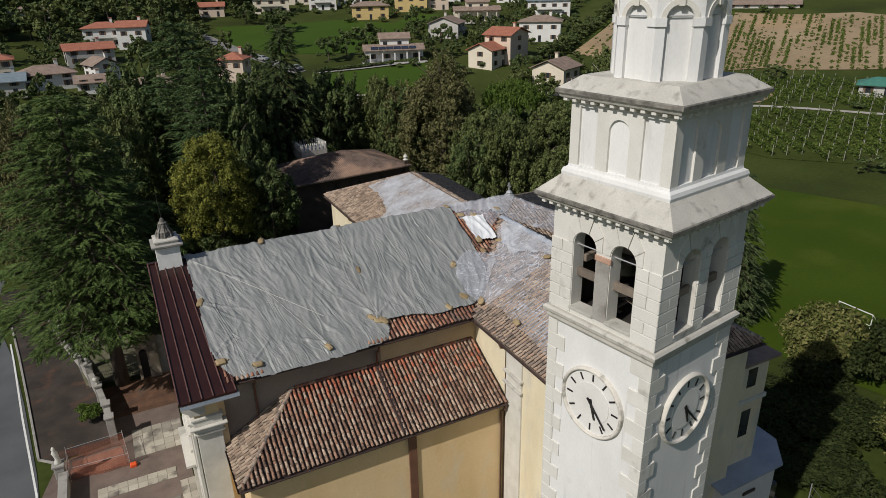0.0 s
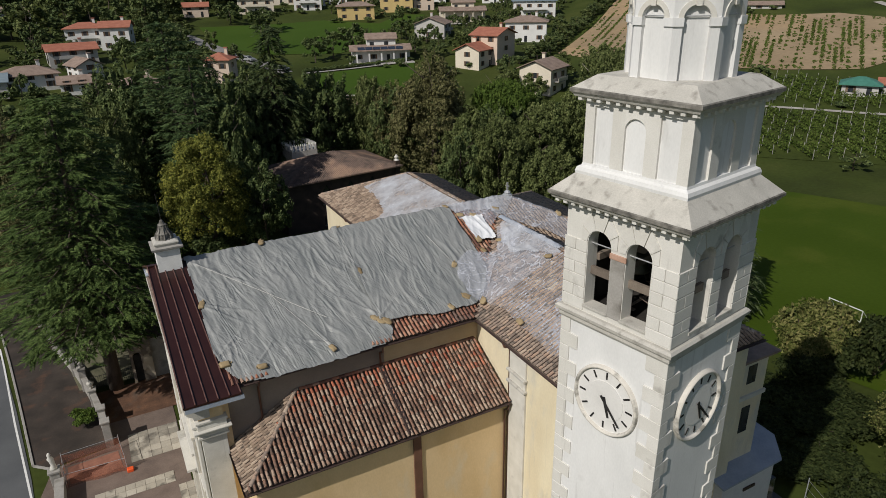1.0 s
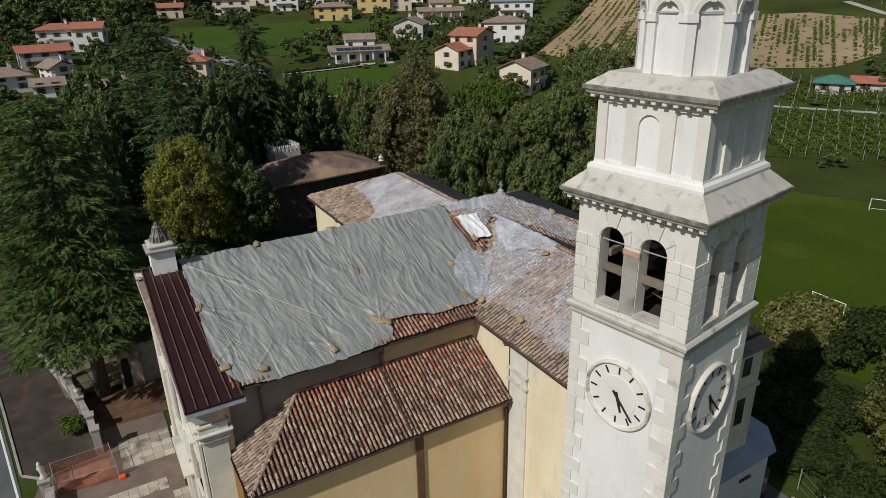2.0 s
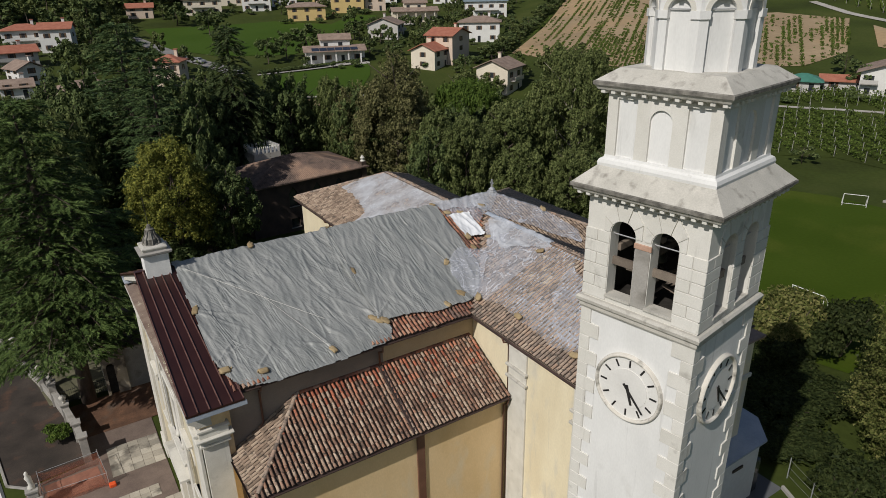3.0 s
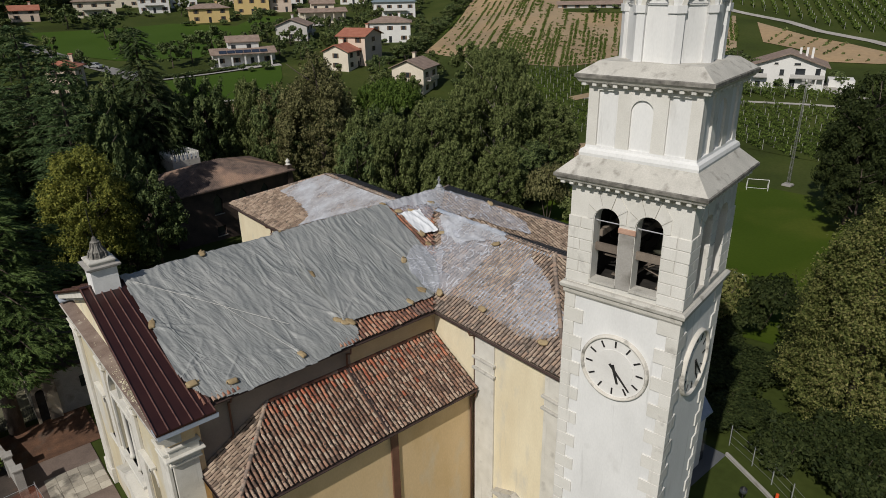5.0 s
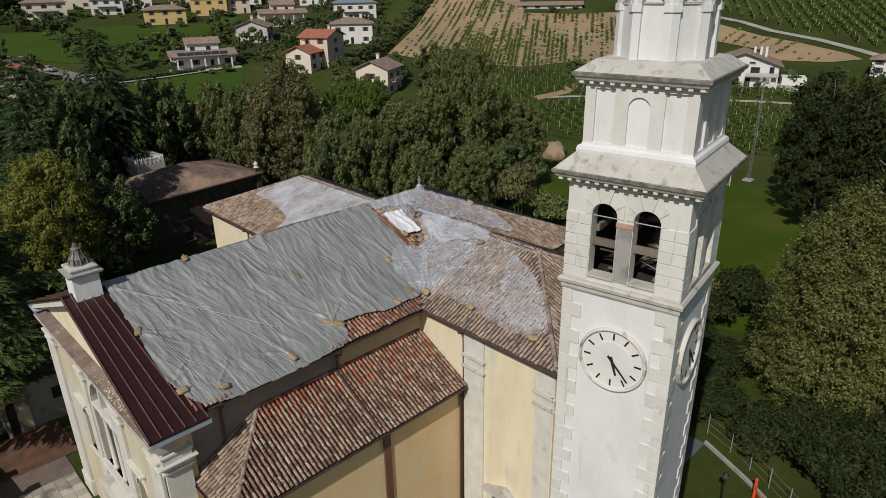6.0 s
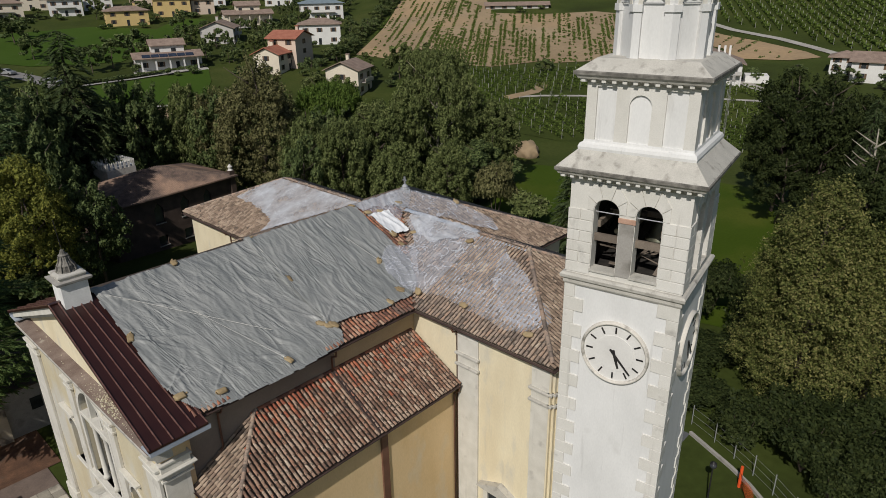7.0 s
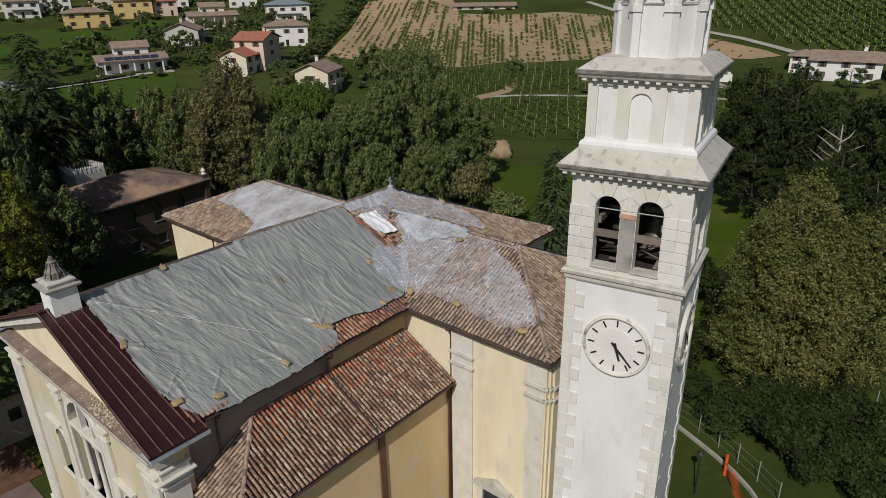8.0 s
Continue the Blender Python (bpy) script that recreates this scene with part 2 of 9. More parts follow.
    clockrim=material("clock_rim", [(0.3, (0.54, 0.51, 0.45)), (0.7, (0.66, 0.63, 0.57))], scale=2, fine=20, grain=0.06, stain=(0.22, 0.21, 0.18), stain_scale=2.0, stain_at=(0.56, 0.70)),
    clay=material("terracotta_band", [(0.3, (0.40, 0.24, 0.17)), (0.7, (0.48, 0.31, 0.23))], scale=3, fine=25, grain=0.1),
    grass=material("grass", [(0.25, (0.030, 0.038, 0.011)), (0.5, (0.045, 0.060, 0.014)), (0.75, (0.068, 0.078, 0.022))], scale=0.06, fine=1.6, grain=0.14, bump=0.3, bump_dist=0.1, spec=0.06),
    lawn=material("mown_lawn", [(0.25, (0.038, 0.072, 0.009)), (0.75, (0.052, 0.090, 0.014))], scale=0.05, fine=2.0, grain=0.08, bump=0.2, bump_dist=0.05, spec=0.06),
    pitch=material("football_turf", [(0.25, (0.037, 0.063, 0.005)), (0.75, (0.050, 0.079, 0.008))], scale=0.07, fine=2.5, grain=0.09, bump=0.2, bump_dist=0.05, stain=(0.068, 0.088, 0.012), stain_scale=0.1, stain_at=(0.5, 0.7), spec=0.06),
    soil=material("ploughed_soil", [(0.25, (0.235, 0.170, 0.098)), (0.75, (0.35, 0.265, 0.165))], scale=0.05, fine=0.9, grain=0.12, bump=0.3, bump_dist=0.1, stain=(0.36, 0.25, 0.14), stain_scale=0.03, stain_at=(0.5, 0.65)),
    asphalt=material("asphalt", [(0.3, (0.085, 0.09, 0.095)), (0.7, (0.12, 0.125, 0.13))], rough=0.85, scale=0.3, fine=20, grain=0.08),
    paleroad=material("pale_road", [(0.3, (0.30, 0.28, 0.25)), (0.7, (0.40, 0.38, 0.34))], scale=0.3, fine=8, grain=0.08),
    greyroad=material("grey_road", [(0.3, (0.17, 0.165, 0.155)), (0.7, (0.23, 0.22, 0.21))], scale=0.3, fine=8, grain=0.08),
    # brown gravel, its base lowered to hold the dappled tree shade
    gravel=material("shaded_brown_gravel", [(0.3, (0.030, 0.025, 0.021)), (0.7, (0.066, 0.052, 0.043))], scale=0.5, fine=16, grain=0.2, stain=(0.10, 0.056, 0.038), stain_scale=0.6, stain_at=(0.56, 0.72)),
    redearth=material("red_leaf_litter", [(0.3, (0.075, 0.042, 0.028)), (0.7, (0.15, 0.080, 0.048))], scale=1.2, fine=12, grain=0.22, stain=(0.12, 0.09, 0.07), stain_scale=0.7, stain_at=(0.55, 0.7)),
    paving=material("pale_paving", [(0.3, (0.34, 0.31, 0.25)), (0.7, (0.46, 0.42, 0.34))], scale=0.6, fine=10, grain=0.1, stain=(0.20, 0.18, 0.15), stain_scale=0.7, stain_at=(0.52, 0.66)),
    brickpave=material("brick_paving", [(0.3, (0.13, 0.098, 0.082)), (0.7, (0.19, 0.145, 0.12))], scale=0.8, fine=10, grain=0.12),
    concrete=material("concrete", [(0.3, (0.27, 0.26, 0.24)), (0.7, (0.38, 0.36, 0.33))], scale=0.9, fine=14, grain=0.1, stain=(0.16, 0.15, 0.13), stain_scale=0.9, stain_at=(0.54, 0.72)),
    whitepaint=material("white_paint", [(0.3, (0.66, 0.66, 0.64)), (0.7, (0.78, 0.78, 0.76))], scale=2, fine=12, grain=0.05),
    steel=material("galvanised_steel", [(0.3, (0.40, 0.41, 0.42)), (0.7, (0.52, 0.53, 0.54))], rough=0.45, metal=0.5, scale=3, fine=20, grain=0.06, bump=0.03),
    bark=material("bark", [(0.3, (0.055, 0.042, 0.032)), (0.7, (0.12, 0.095, 0.075))], scale=3, fine=18, grain=0.2, bump=0.6, bump_dist=0.04, stretch=(1, 1, 0.3)),
    palebark=material("pale_bark", [(0.3, (0.20, 0.175, 0.14)), (0.7, (0.36, 0.33, 0.27))], scale=2, fine=14, grain=0.15, bump=0.4),
    brickred=material("red_net", [(0.3, (0.22, 0.10, 0.07)), (0.7, (0.32, 0.15, 0.10))], scale=2, fine=20, grain=0.1),
    orange=material("orange_plastic", [(0.3, (0.65, 0.08, 0.02)), (0.7, (0.75, 0.11, 0.03))], rough=0.5, scale=2, fine=20, grain=0.05),
    # villa brick with the trees' shade put into its colour
    villa=material("shaded_brick", [(0.3, (0.05, 0.036, 0.03)), (0.7, (0.095, 0.066, 0.052))], scale=0.8, fine=9, grain=0.14),
    bluemetal=material("pale_sheet_roof", [(0.3, (0.30, 0.34, 0.40)), (0.7, (0.38, 0.42, 0.48))], rough=0.5, scale=1, fine=8, grain=0.05, bump=0.04),
    cedar=leafy("cedar_needles", [(0.2, (0.039, 0.065, 0.022)), (0.5, (0.091, 0.140, 0.042)), (0.85, (0.163, 0.221, 0.070))]),
    cedar_dark=leafy("shaded_cedar_needles", [(0.2, (0.040, 0.070, 0.032)), (0.5, (0.085, 0.134, 0.052)), (0.85, (0.160, 0.216, 0.083))]),
    spruce=leafy("spruce_needles", [(0.2, (0.038, 0.057, 0.025)), (0.5, (0.071, 0.101, 0.040)), (0.85, (0.129, 0.155, 0.068))]),
    leaf=leafy("green_leaves", [(0.2, (0.061, 0.077, 0.026)), (0.5, (0.123, 0.153, 0.051)), (0.85, (0.210, 0.232, 0.091))]),
    leaf_dark=leafy("dark_leaves", [(0.2, (0.045, 0.066, 0.027)), (0.5, (0.101, 0.137, 0.049)), (0.85, (0.183, 0.217, 0.082))]),
    # dark leaves with the shade on them put into their colour
    leaf_shade=leafy("shaded_dark_leaves", [(0.2, (0.015, 0.023, 0.008)), (0.5, (0.034, 0.047, 0.015)), (0.85, (0.064, 0.078, 0.026))]),
    leaf_gold=leafy("yellowing_leaves", [(0.2, (0.076, 0.091, 0.021)), (0.5, (0.177, 0.192, 0.040)), (0.85, (0.307, 0.296, 0.063))]),
    leaf_brown=leafy("browning_leaves", [(0.2, (0.064, 0.066, 0.028)), (0.5, (0.138, 0.137, 0.056)), (0.85, (0.225, 0.208, 0.098))]),
    leaf_bright=leafy("bright_leaves", [(0.2, (0.040, 0.070, 0.014)), (0.5, (0.082, 0.132, 0.024)), (0.85, (0.14, 0.19, 0.042))]),
    leaf_hornbeam=leafy("hornbeam_leaves", [(0.2, (0.056, 0.073, 0.019)), (0.5, (0.127, 0.142, 0.041)), (0.85, (0.268, 0.244, 0.096))]),
    vine=leafy("vine_leaves", [(0.2, (0.050, 0.080, 0.016)), (0.5, (0.090, 0.132, 0.026)), (0.85, (0.135, 0.175, 0.042))]),
)
for _w, _c in (("wall_white", (0.70, 0.69, 0.66)), ("wall_cream", (0.68, 0.61, 0.49)), ("wall_yellow", (0.62, 0.46, 0.20)), ("wall_grey", (0.50, 0.48, 0.45)), ("wall_peach", (0.62, 0.50, 0.40))):
    M[_w] = material(_w, [(0.3, tuple(v * 0.9 for v in _c)), (0.7, _c)], scale=0.4, fine=4, grain=0.05)
M["clear_sheet"] = plastic("clear_sheet", (0.62, 0.64, 0.70), (0.22, 0.46), rough=0.12, crease=0.42, folds=3.0)
M["milky_sheet"] = plastic("milky_sheet", (0.60, 0.62, 0.66), (0.30, 0.80), rough=0.18, crease=0.2, folds=3.0)
M["glass"] = M["glass_dark"]


def creased(m, angle):
    """Sharp pulled creases along one direction of the plan, as relief."""
    nt = m.node_tree
    N, L = nt.nodes.new, nt.links.new
    bs = next(n for n in nt.nodes if n.type == "BSDF_PRINCIPLED")
    geo = N("ShaderNodeNewGeometry")
    total = None
    for sc, gain, detail, warp, off in (((0.30, 1.5, 0.3), 1.0, 2, 1.0, 0), ((0.8, 3.2, 0.8), 0.34, 2, 0.9, 24), ((1.5, 2.3, 1.8), 0.16, 2, 0.5, -50)):
        mp, n, s, a, g = N("ShaderNodeMapping"), N("ShaderNodeTexNoise"), N("ShaderNodeMath"), N("ShaderNodeMath"), N("ShaderNodeMath")
        vr = N("ShaderNodeVectorRotate")
        vr.rotation_type = "Z_AXIS"
        vr.inputs["Angle"].default_value = radians(-angle - off)
        L(geo.outputs["Position"], vr.inputs["Vector"])
        mp.inputs["Scale"].default_value = sc
        n.inputs["Scale"].default_value, n.inputs["Detail"].default_value, n.inputs["Distortion"].default_value = 1.0, detail, warp
        s.operation, a.operation, g.operation = "SUBTRACT", "ABSOLUTE", "MULTIPLY"
        s.inputs[1].default_value, g.inputs[1].default_value = 0.5, -gain
        L(vr.outputs[0], mp.inputs[0]), L(mp.outputs[0], n.inputs["Vector"]), L(n.outputs["Fac"], s.inputs[0]), L(s.outputs[0], a.inputs[0]), L(a.outputs[0], g.inputs[0])
        if total is None:
            total = g.outputs[0]
        else:
            ad = N("ShaderNodeMath")
            L(total, ad.inputs[0]), L(g.outputs[0], ad.inputs[1])
            total = ad.outputs[0]
    nz, mr, mu = N("ShaderNodeTexNoise"), N("ShaderNodeMapRange"), N("ShaderNodeMath")
    nz.inputs["Scale"].default_value, nz.inputs["Detail"].default_value = 0.45, 2
    mr.inputs[1].default_value, mr.inputs[2].default_value, mr.inputs[3].default_value, mr.inputs[4].default_value = 0.32, 0.68, 0.45, 1.35
    mu.operation = "MULTIPLY"
    L(geo.outputs["Position"], nz.inputs["Vector"]), L(nz.outputs["Fac"], mr.inputs[0]), L(total, mu.inputs[0]), L(mr.outputs[0], mu.inputs[1])
    total = mu.outputs[0]
    b = N("ShaderNodeBump")
    b.inputs["Strength"].default_value, b.inputs["Distance"].default_value = 0.9, 0.20
    L(total, b.inputs["Height"]), L(b.outputs[0], bs.inputs["Normal"])
    return m


M["tarp_b"] = material("grey_tarpaulin_second", [(0.3, (0.215, 0.225, 0.22)), (0.7, (0.285, 0.29, 0.28))], rough=0.41, scale=0.5, fine=9, grain=0.06, bump=0, spec=0.45)
creased(M["tarp"], -78.0)
creased(M["tarp_b"], -92.0)


# ---- mesh helpers ----
def part(name, bm, mat, parent=None, label="", smooth=False):
    me = bpy.data.meshes.new(name)
    bm.to_mesh(me)
    bm.free()
    me.materials.append(mat)
    if smooth:
        me.polygons.foreach_set("use_smooth", [True] * len(me.polygons))
    ob = new(name, me)
    ob.parent = parent
    return tagged(ob, label=label)


def raw(name, verts, faces, mat, parent=None, label="", smooth=False):
    me = bpy.data.meshes.new(name)
    me.from_pydata(verts, [], faces)
    me.materials.append(mat)
    if smooth:
        me.polygons.foreach_set("use_smooth", [True] * len(me.polygons))
    ob = new(name, me)
    ob.parent = parent
    return tagged(ob, label=label)


def thing(name, m, label, category, group="", kind=""):
    ob = new(name)
    ob.matrix_world = m
    return tagged(ob, label, category, group, kind)


def box(bm, x0, x1, y0, y1, z0, z1):
    vs = [bm.verts.new(p) for p in ((x0, y0, z0), (x1, y0, z0), (x1, y1, z0), (x0, y1, z0), (x0, y0, z1), (x1, y0, z1), (x1, y1, z1), (x0, y1, z1))]
    for f in ((3, 2, 1, 0), (4, 5, 6, 7), (0, 1, 5, 4), (1, 2, 6, 5), (2, 3, 7, 6), (3, 0, 4, 7)):
        bm.faces.new([vs[i] for i in f])
    return vs


def boxes(*dims):
    bm = bmesh.new()
    for d in dims:
        box(bm, *d)
    return bm


def bevelled(bm, w=0.02, seg=1):
    bmesh.ops.bevel(bm, geom=bm.edges[:], offset=w, segments=seg, affect="EDGES")
    return bm


def extrude_poly(bm, pts, shift):
    """A closed solid from a planar outline (3D points) pushed along shift."""
    a = [bm.verts.new(p) for p in pts]
    b = [bm.verts.new(Vector(p) + Vector(shift)) for p in pts]
    n = len(a)
    bm.faces.new(a[::-1]), bm.faces.new(b)
    for i in range(n):
        bm.faces.new((a[i], a[(i + 1) % n], b[(i + 1) % n], b[i]))
    return bm


def fix(bm):
    bmesh.ops.recalc_face_normals(bm, faces=bm.faces[:])
    return bm


def ring(bm, profile, sides=4, turn=45.0, grow=None):
    """A moulding round a square or polygon: profile of (apothem, z)."""
    k = 1 / math.cos(math.pi / sides)
    rows = []
    for a, z in profile:
        rows.append([bm.verts.new((a * k * math.cos(radians(turn) + 2 * math.pi * i / sides), a * k * math.sin(radians(turn) + 2 * math.pi * i / sides), z)) for i in range(sides)])
    for r0, r1 in zip(rows, rows[1:]):
        for i in range(sides):
            bm.faces.new((r0[i], r0[(i + 1) % sides], r1[(i + 1) % sides], r1[i]))
    bm.faces.new(rows[0][::-1]), bm.faces.new(rows[-1])
    return bm


def lathe(bm, profile, n=20, at=(0, 0)):
    rows = [[bm.verts.new((at[0] + r * math.cos(2 * math.pi * i / n), at[1] + r * math.sin(2 * math.pi * i / n), z)) for i in range(n)] for r, z in profile]
    for r0, r1 in zip(rows, rows[1:]):
        for i in range(n):
            bm.faces.new((r0[i], r0[(i + 1) % n], r1[(i + 1) % n], r1[i]))
    bm.faces.new(rows[0][::-1]), bm.faces.new(rows[-1])
    return bm


def tube(bm, pts, r, n=8, r_end=None):
    """A round bar through points."""
    pts = [Vector(p) for p in pts]
    rows = []
    for i, p in enumerate(pts):
        d = (pts[min(i + 1, len(pts) - 1)] - pts[max(i - 1, 0)]).normalized()
        a = d.orthogonal().normalized() if i == 0 else (rows_a - d * rows_a.dot(d)).normalized()
        rows_a = a
        b = d.cross(a)
        rr = r + ((r_end if r_end is not None else r) - r) * i / max(1, len(pts) - 1)
        rows.append([bm.verts.new(p + (a * math.cos(2 * math.pi * k / n) + b * math.sin(2 * math.pi * k / n)) * rr) for k in range(n)])
    for r0, r1 in zip(rows, rows[1:]):
        for k in range(n):
            bm.faces.new((r0[k], r0[(k + 1) % n], r1[(k + 1) % n], r1[k]))
    bm.faces.new(rows[0][::-1]), bm.faces.new(rows[-1])
    return bm


def arch_pts(s0, s1, spring, n=10):
    """Points of a round arch from its left to its right springing."""
    c, r = (s0 + s1) / 2, (s1 - s0) / 2
    return [(c - r * math.cos(math.pi * i / n), spring + r * math.sin(math.pi * i / n)) for i in range(n + 1)]


def face_map(turn, off):
    """Maps (s, depth outwards, z) of one of the sides of a square block to its frame. turn 0 is the side at -x."""
    m = Matrix.Rotation(radians(turn), 4, "Z")
    return lambda s, d, z: m @ Vector((-(off + d), -s, z))


def plate(bm, f, pts, d0, d1):
    """A solid on a side: outline (s, z) from depth d0 to depth d1."""
    a = [bm.verts.new(f(s, d0, z)) for s, z in pts]
    b = [bm.verts.new(f(s, d1, z)) for s, z in pts]
    n = len(a)
    bm.faces.new(a[::-1]), bm.faces.new(b)
    for i in range(n):
        bm.faces.new((a[i], a[(i + 1) % n], b[(i + 1) % n], b[i]))
    return bm


# ---- ground ----
def land(x, y):
    """Height of the ground: level round the church, a hillside beyond."""
    d, b = math.hypot(x, y), math.degrees(math.atan2(x, y))
    left = float(np.interp(d, (0, 78, 98, 125, 150, 180, 215, 280, 330, 400, 700, 1500, 4000), (0, 0, -2.5, -2.5, 0, 3.2, 7.8, 14, 20.5, 31, 90, 240, 420)))
    right = float(np.interp(d, (0, 120, 140, 165, 195, 260, 300, 420, 700, 1500, 4000), (0, 0, 2, 4.9, 7.5, 17.5, 24.5, 46, 100, 240, 420)))
    k = min(1, max(0, (b - 36) / 12))
    k = k * k * (3 - 2 * k)
    fade = min(1, max(0, (140 - abs(b - 38)) / 55))
    return (left + (right - left) * k) * fade


def ground_sheet():
    rs = [0, 10, 20, 30, 40, 50, 60, 70, 78, 88, 98, 106, 112, 120, 125, 132, 140, 150, 157, 165, 172, 180, 187, 195, 205, 215, 230, 245, 260, 270, 280, 290, 300, 315, 330, 345, 370, 400, 420, 460, 520, 610, 700, 900, 1150, 1500, 2100, 3000, 4000]
    n = 180
    verts, faces = [(0, 0, 0)], []
    for r in rs[1:]:
        for i in range(n):
            a = 2 * math.pi * i / n
            x, y = r * math.sin(a), r * math.cos(a)
            verts.append((x, y, land(x, y) - 0.02))
    for i in range(n):
        faces.append((0, 1 + (i + 1) % n, 1 + i))
    for k in range(len(rs) - 2):
        for i in range(n):
            j = (i + 1) % n
            faces.append((1 + k * n + i, 1 + k * n + j, 1 + (k + 1) * n + j, 1 + (k + 1) * n + i))
    ob = raw("ground", verts, faces, M["grass"], smooth=True)
    tagged(ob, "rough green grassland rising to a hillside", "ground", kind="structure")


def inside(p, poly):
    x, y = p
    c = False
    for (x0, y0), (x1, y1) in zip(poly, poly[1:] + poly[:1]):
        if (y0 > y) != (y1 > y) and x < (x1 - x0) * (y - y0) / (y1 - y0) + x0:
            c = not c
    return c


def patch(name, poly, mat, lift, label, category, step=6.0, thick=0.0, kind="structure"):
    """A surface laid on the ground inside an outline."""
    bm = bmesh.new()
    bm.faces.new([bm.verts.new((x, y, 0)) for x, y in poly])
    xs, ys = [p[0] for p in poly], [p[1] for p in poly]
    for axis, lo, hi in ((0, min(xs), max(xs)), (1, min(ys), max(ys))):
        v = lo + step
        while v < hi:
            co, no = ((v, 0, 0), (1, 0, 0)) if axis == 0 else ((0, v, 0), (0, 1, 0))
            bmesh.ops.bisect_plane(bm, geom=bm.verts[:] + bm.edges[:] + bm.faces[:], plane_co=co, plane_no=no)
            v += step
    for v in bm.verts:
        v.co.z = land(v.co.x, v.co.y) + lift
    bmesh.ops.recalc_face_normals(bm, faces=bm.faces[:])
    if bm.faces and sum(f.normal.z for f in bm.faces) < 0:
        bmesh.ops.reverse_faces(bm, faces=bm.faces[:])
    return tagged(part(name, bm, mat, smooth=True), label, category, kind=kind)


ground_sheet()


# ---- bell tower ----
TOWER = pose(15.01, 14.94, 0, 0, 0, 10.4)
tower = thing("bell_tower", TOWER, "tall white rendered bell tower with stone quoins and two clocks", "bell tower")


def tower_shaft():
    part("shaft", boxes((-2.1, 2.1, -2.1, 2.1, 0, 20.75)), M["render_white"], tower, "smooth white rendered shaft")
    base = bmesh.new()
    ring(base, [(2.4, 0), (2.4, 0.9), (2.28, 1.05)])
    part("plinth", base, M["stone"], tower)
    shared = {}
    for c, (sx, sy) in enumerate(((-1, -1), (1, -1), (1, 1), (-1, 1))):
        for i in range(35):
            long_x = (i + c) % 2
            wx, wy = (0.78, 0.42) if long_x else (0.42, 0.78)
            if (wx, sx, sy) not in shared:
                bm = bmesh.new()
                x0, x1 = sorted((sx * 2.15, sx * (2.15 - wx)))
                y0, y1 = sorted((sy * 2.15, sy * (2.15 - wy)))
                box(bm, x0, x1, y0, y1, 0.004, 0.556)
                bevelled(bm, 0.012)
                ob = part("quoin", bm, M["stone"], tower)
                shared[(wx, sx, sy)] = ob.data
            else:
                ob = new("quoin", shared[(wx, sx, sy)])
                ob.parent = tower
            ob.location = (0, 0, 1.06 + 0.562 * i)
    bm = bmesh.new()
    ring(bm, [(2.16, 20.72), (2.2, 20.8), (2.2, 20.92), (2.29, 21.0), (2.31, 21.12), (2.24, 21.2)])
    part("belt_cornice", bm, M["cornice"], tower, "weathered projecting stone band")


OPEN = ((-1.21, -0.29), (0.29, 1.21))
SILL, SPRING, HEAD = 21.5, 23.74, 24.82


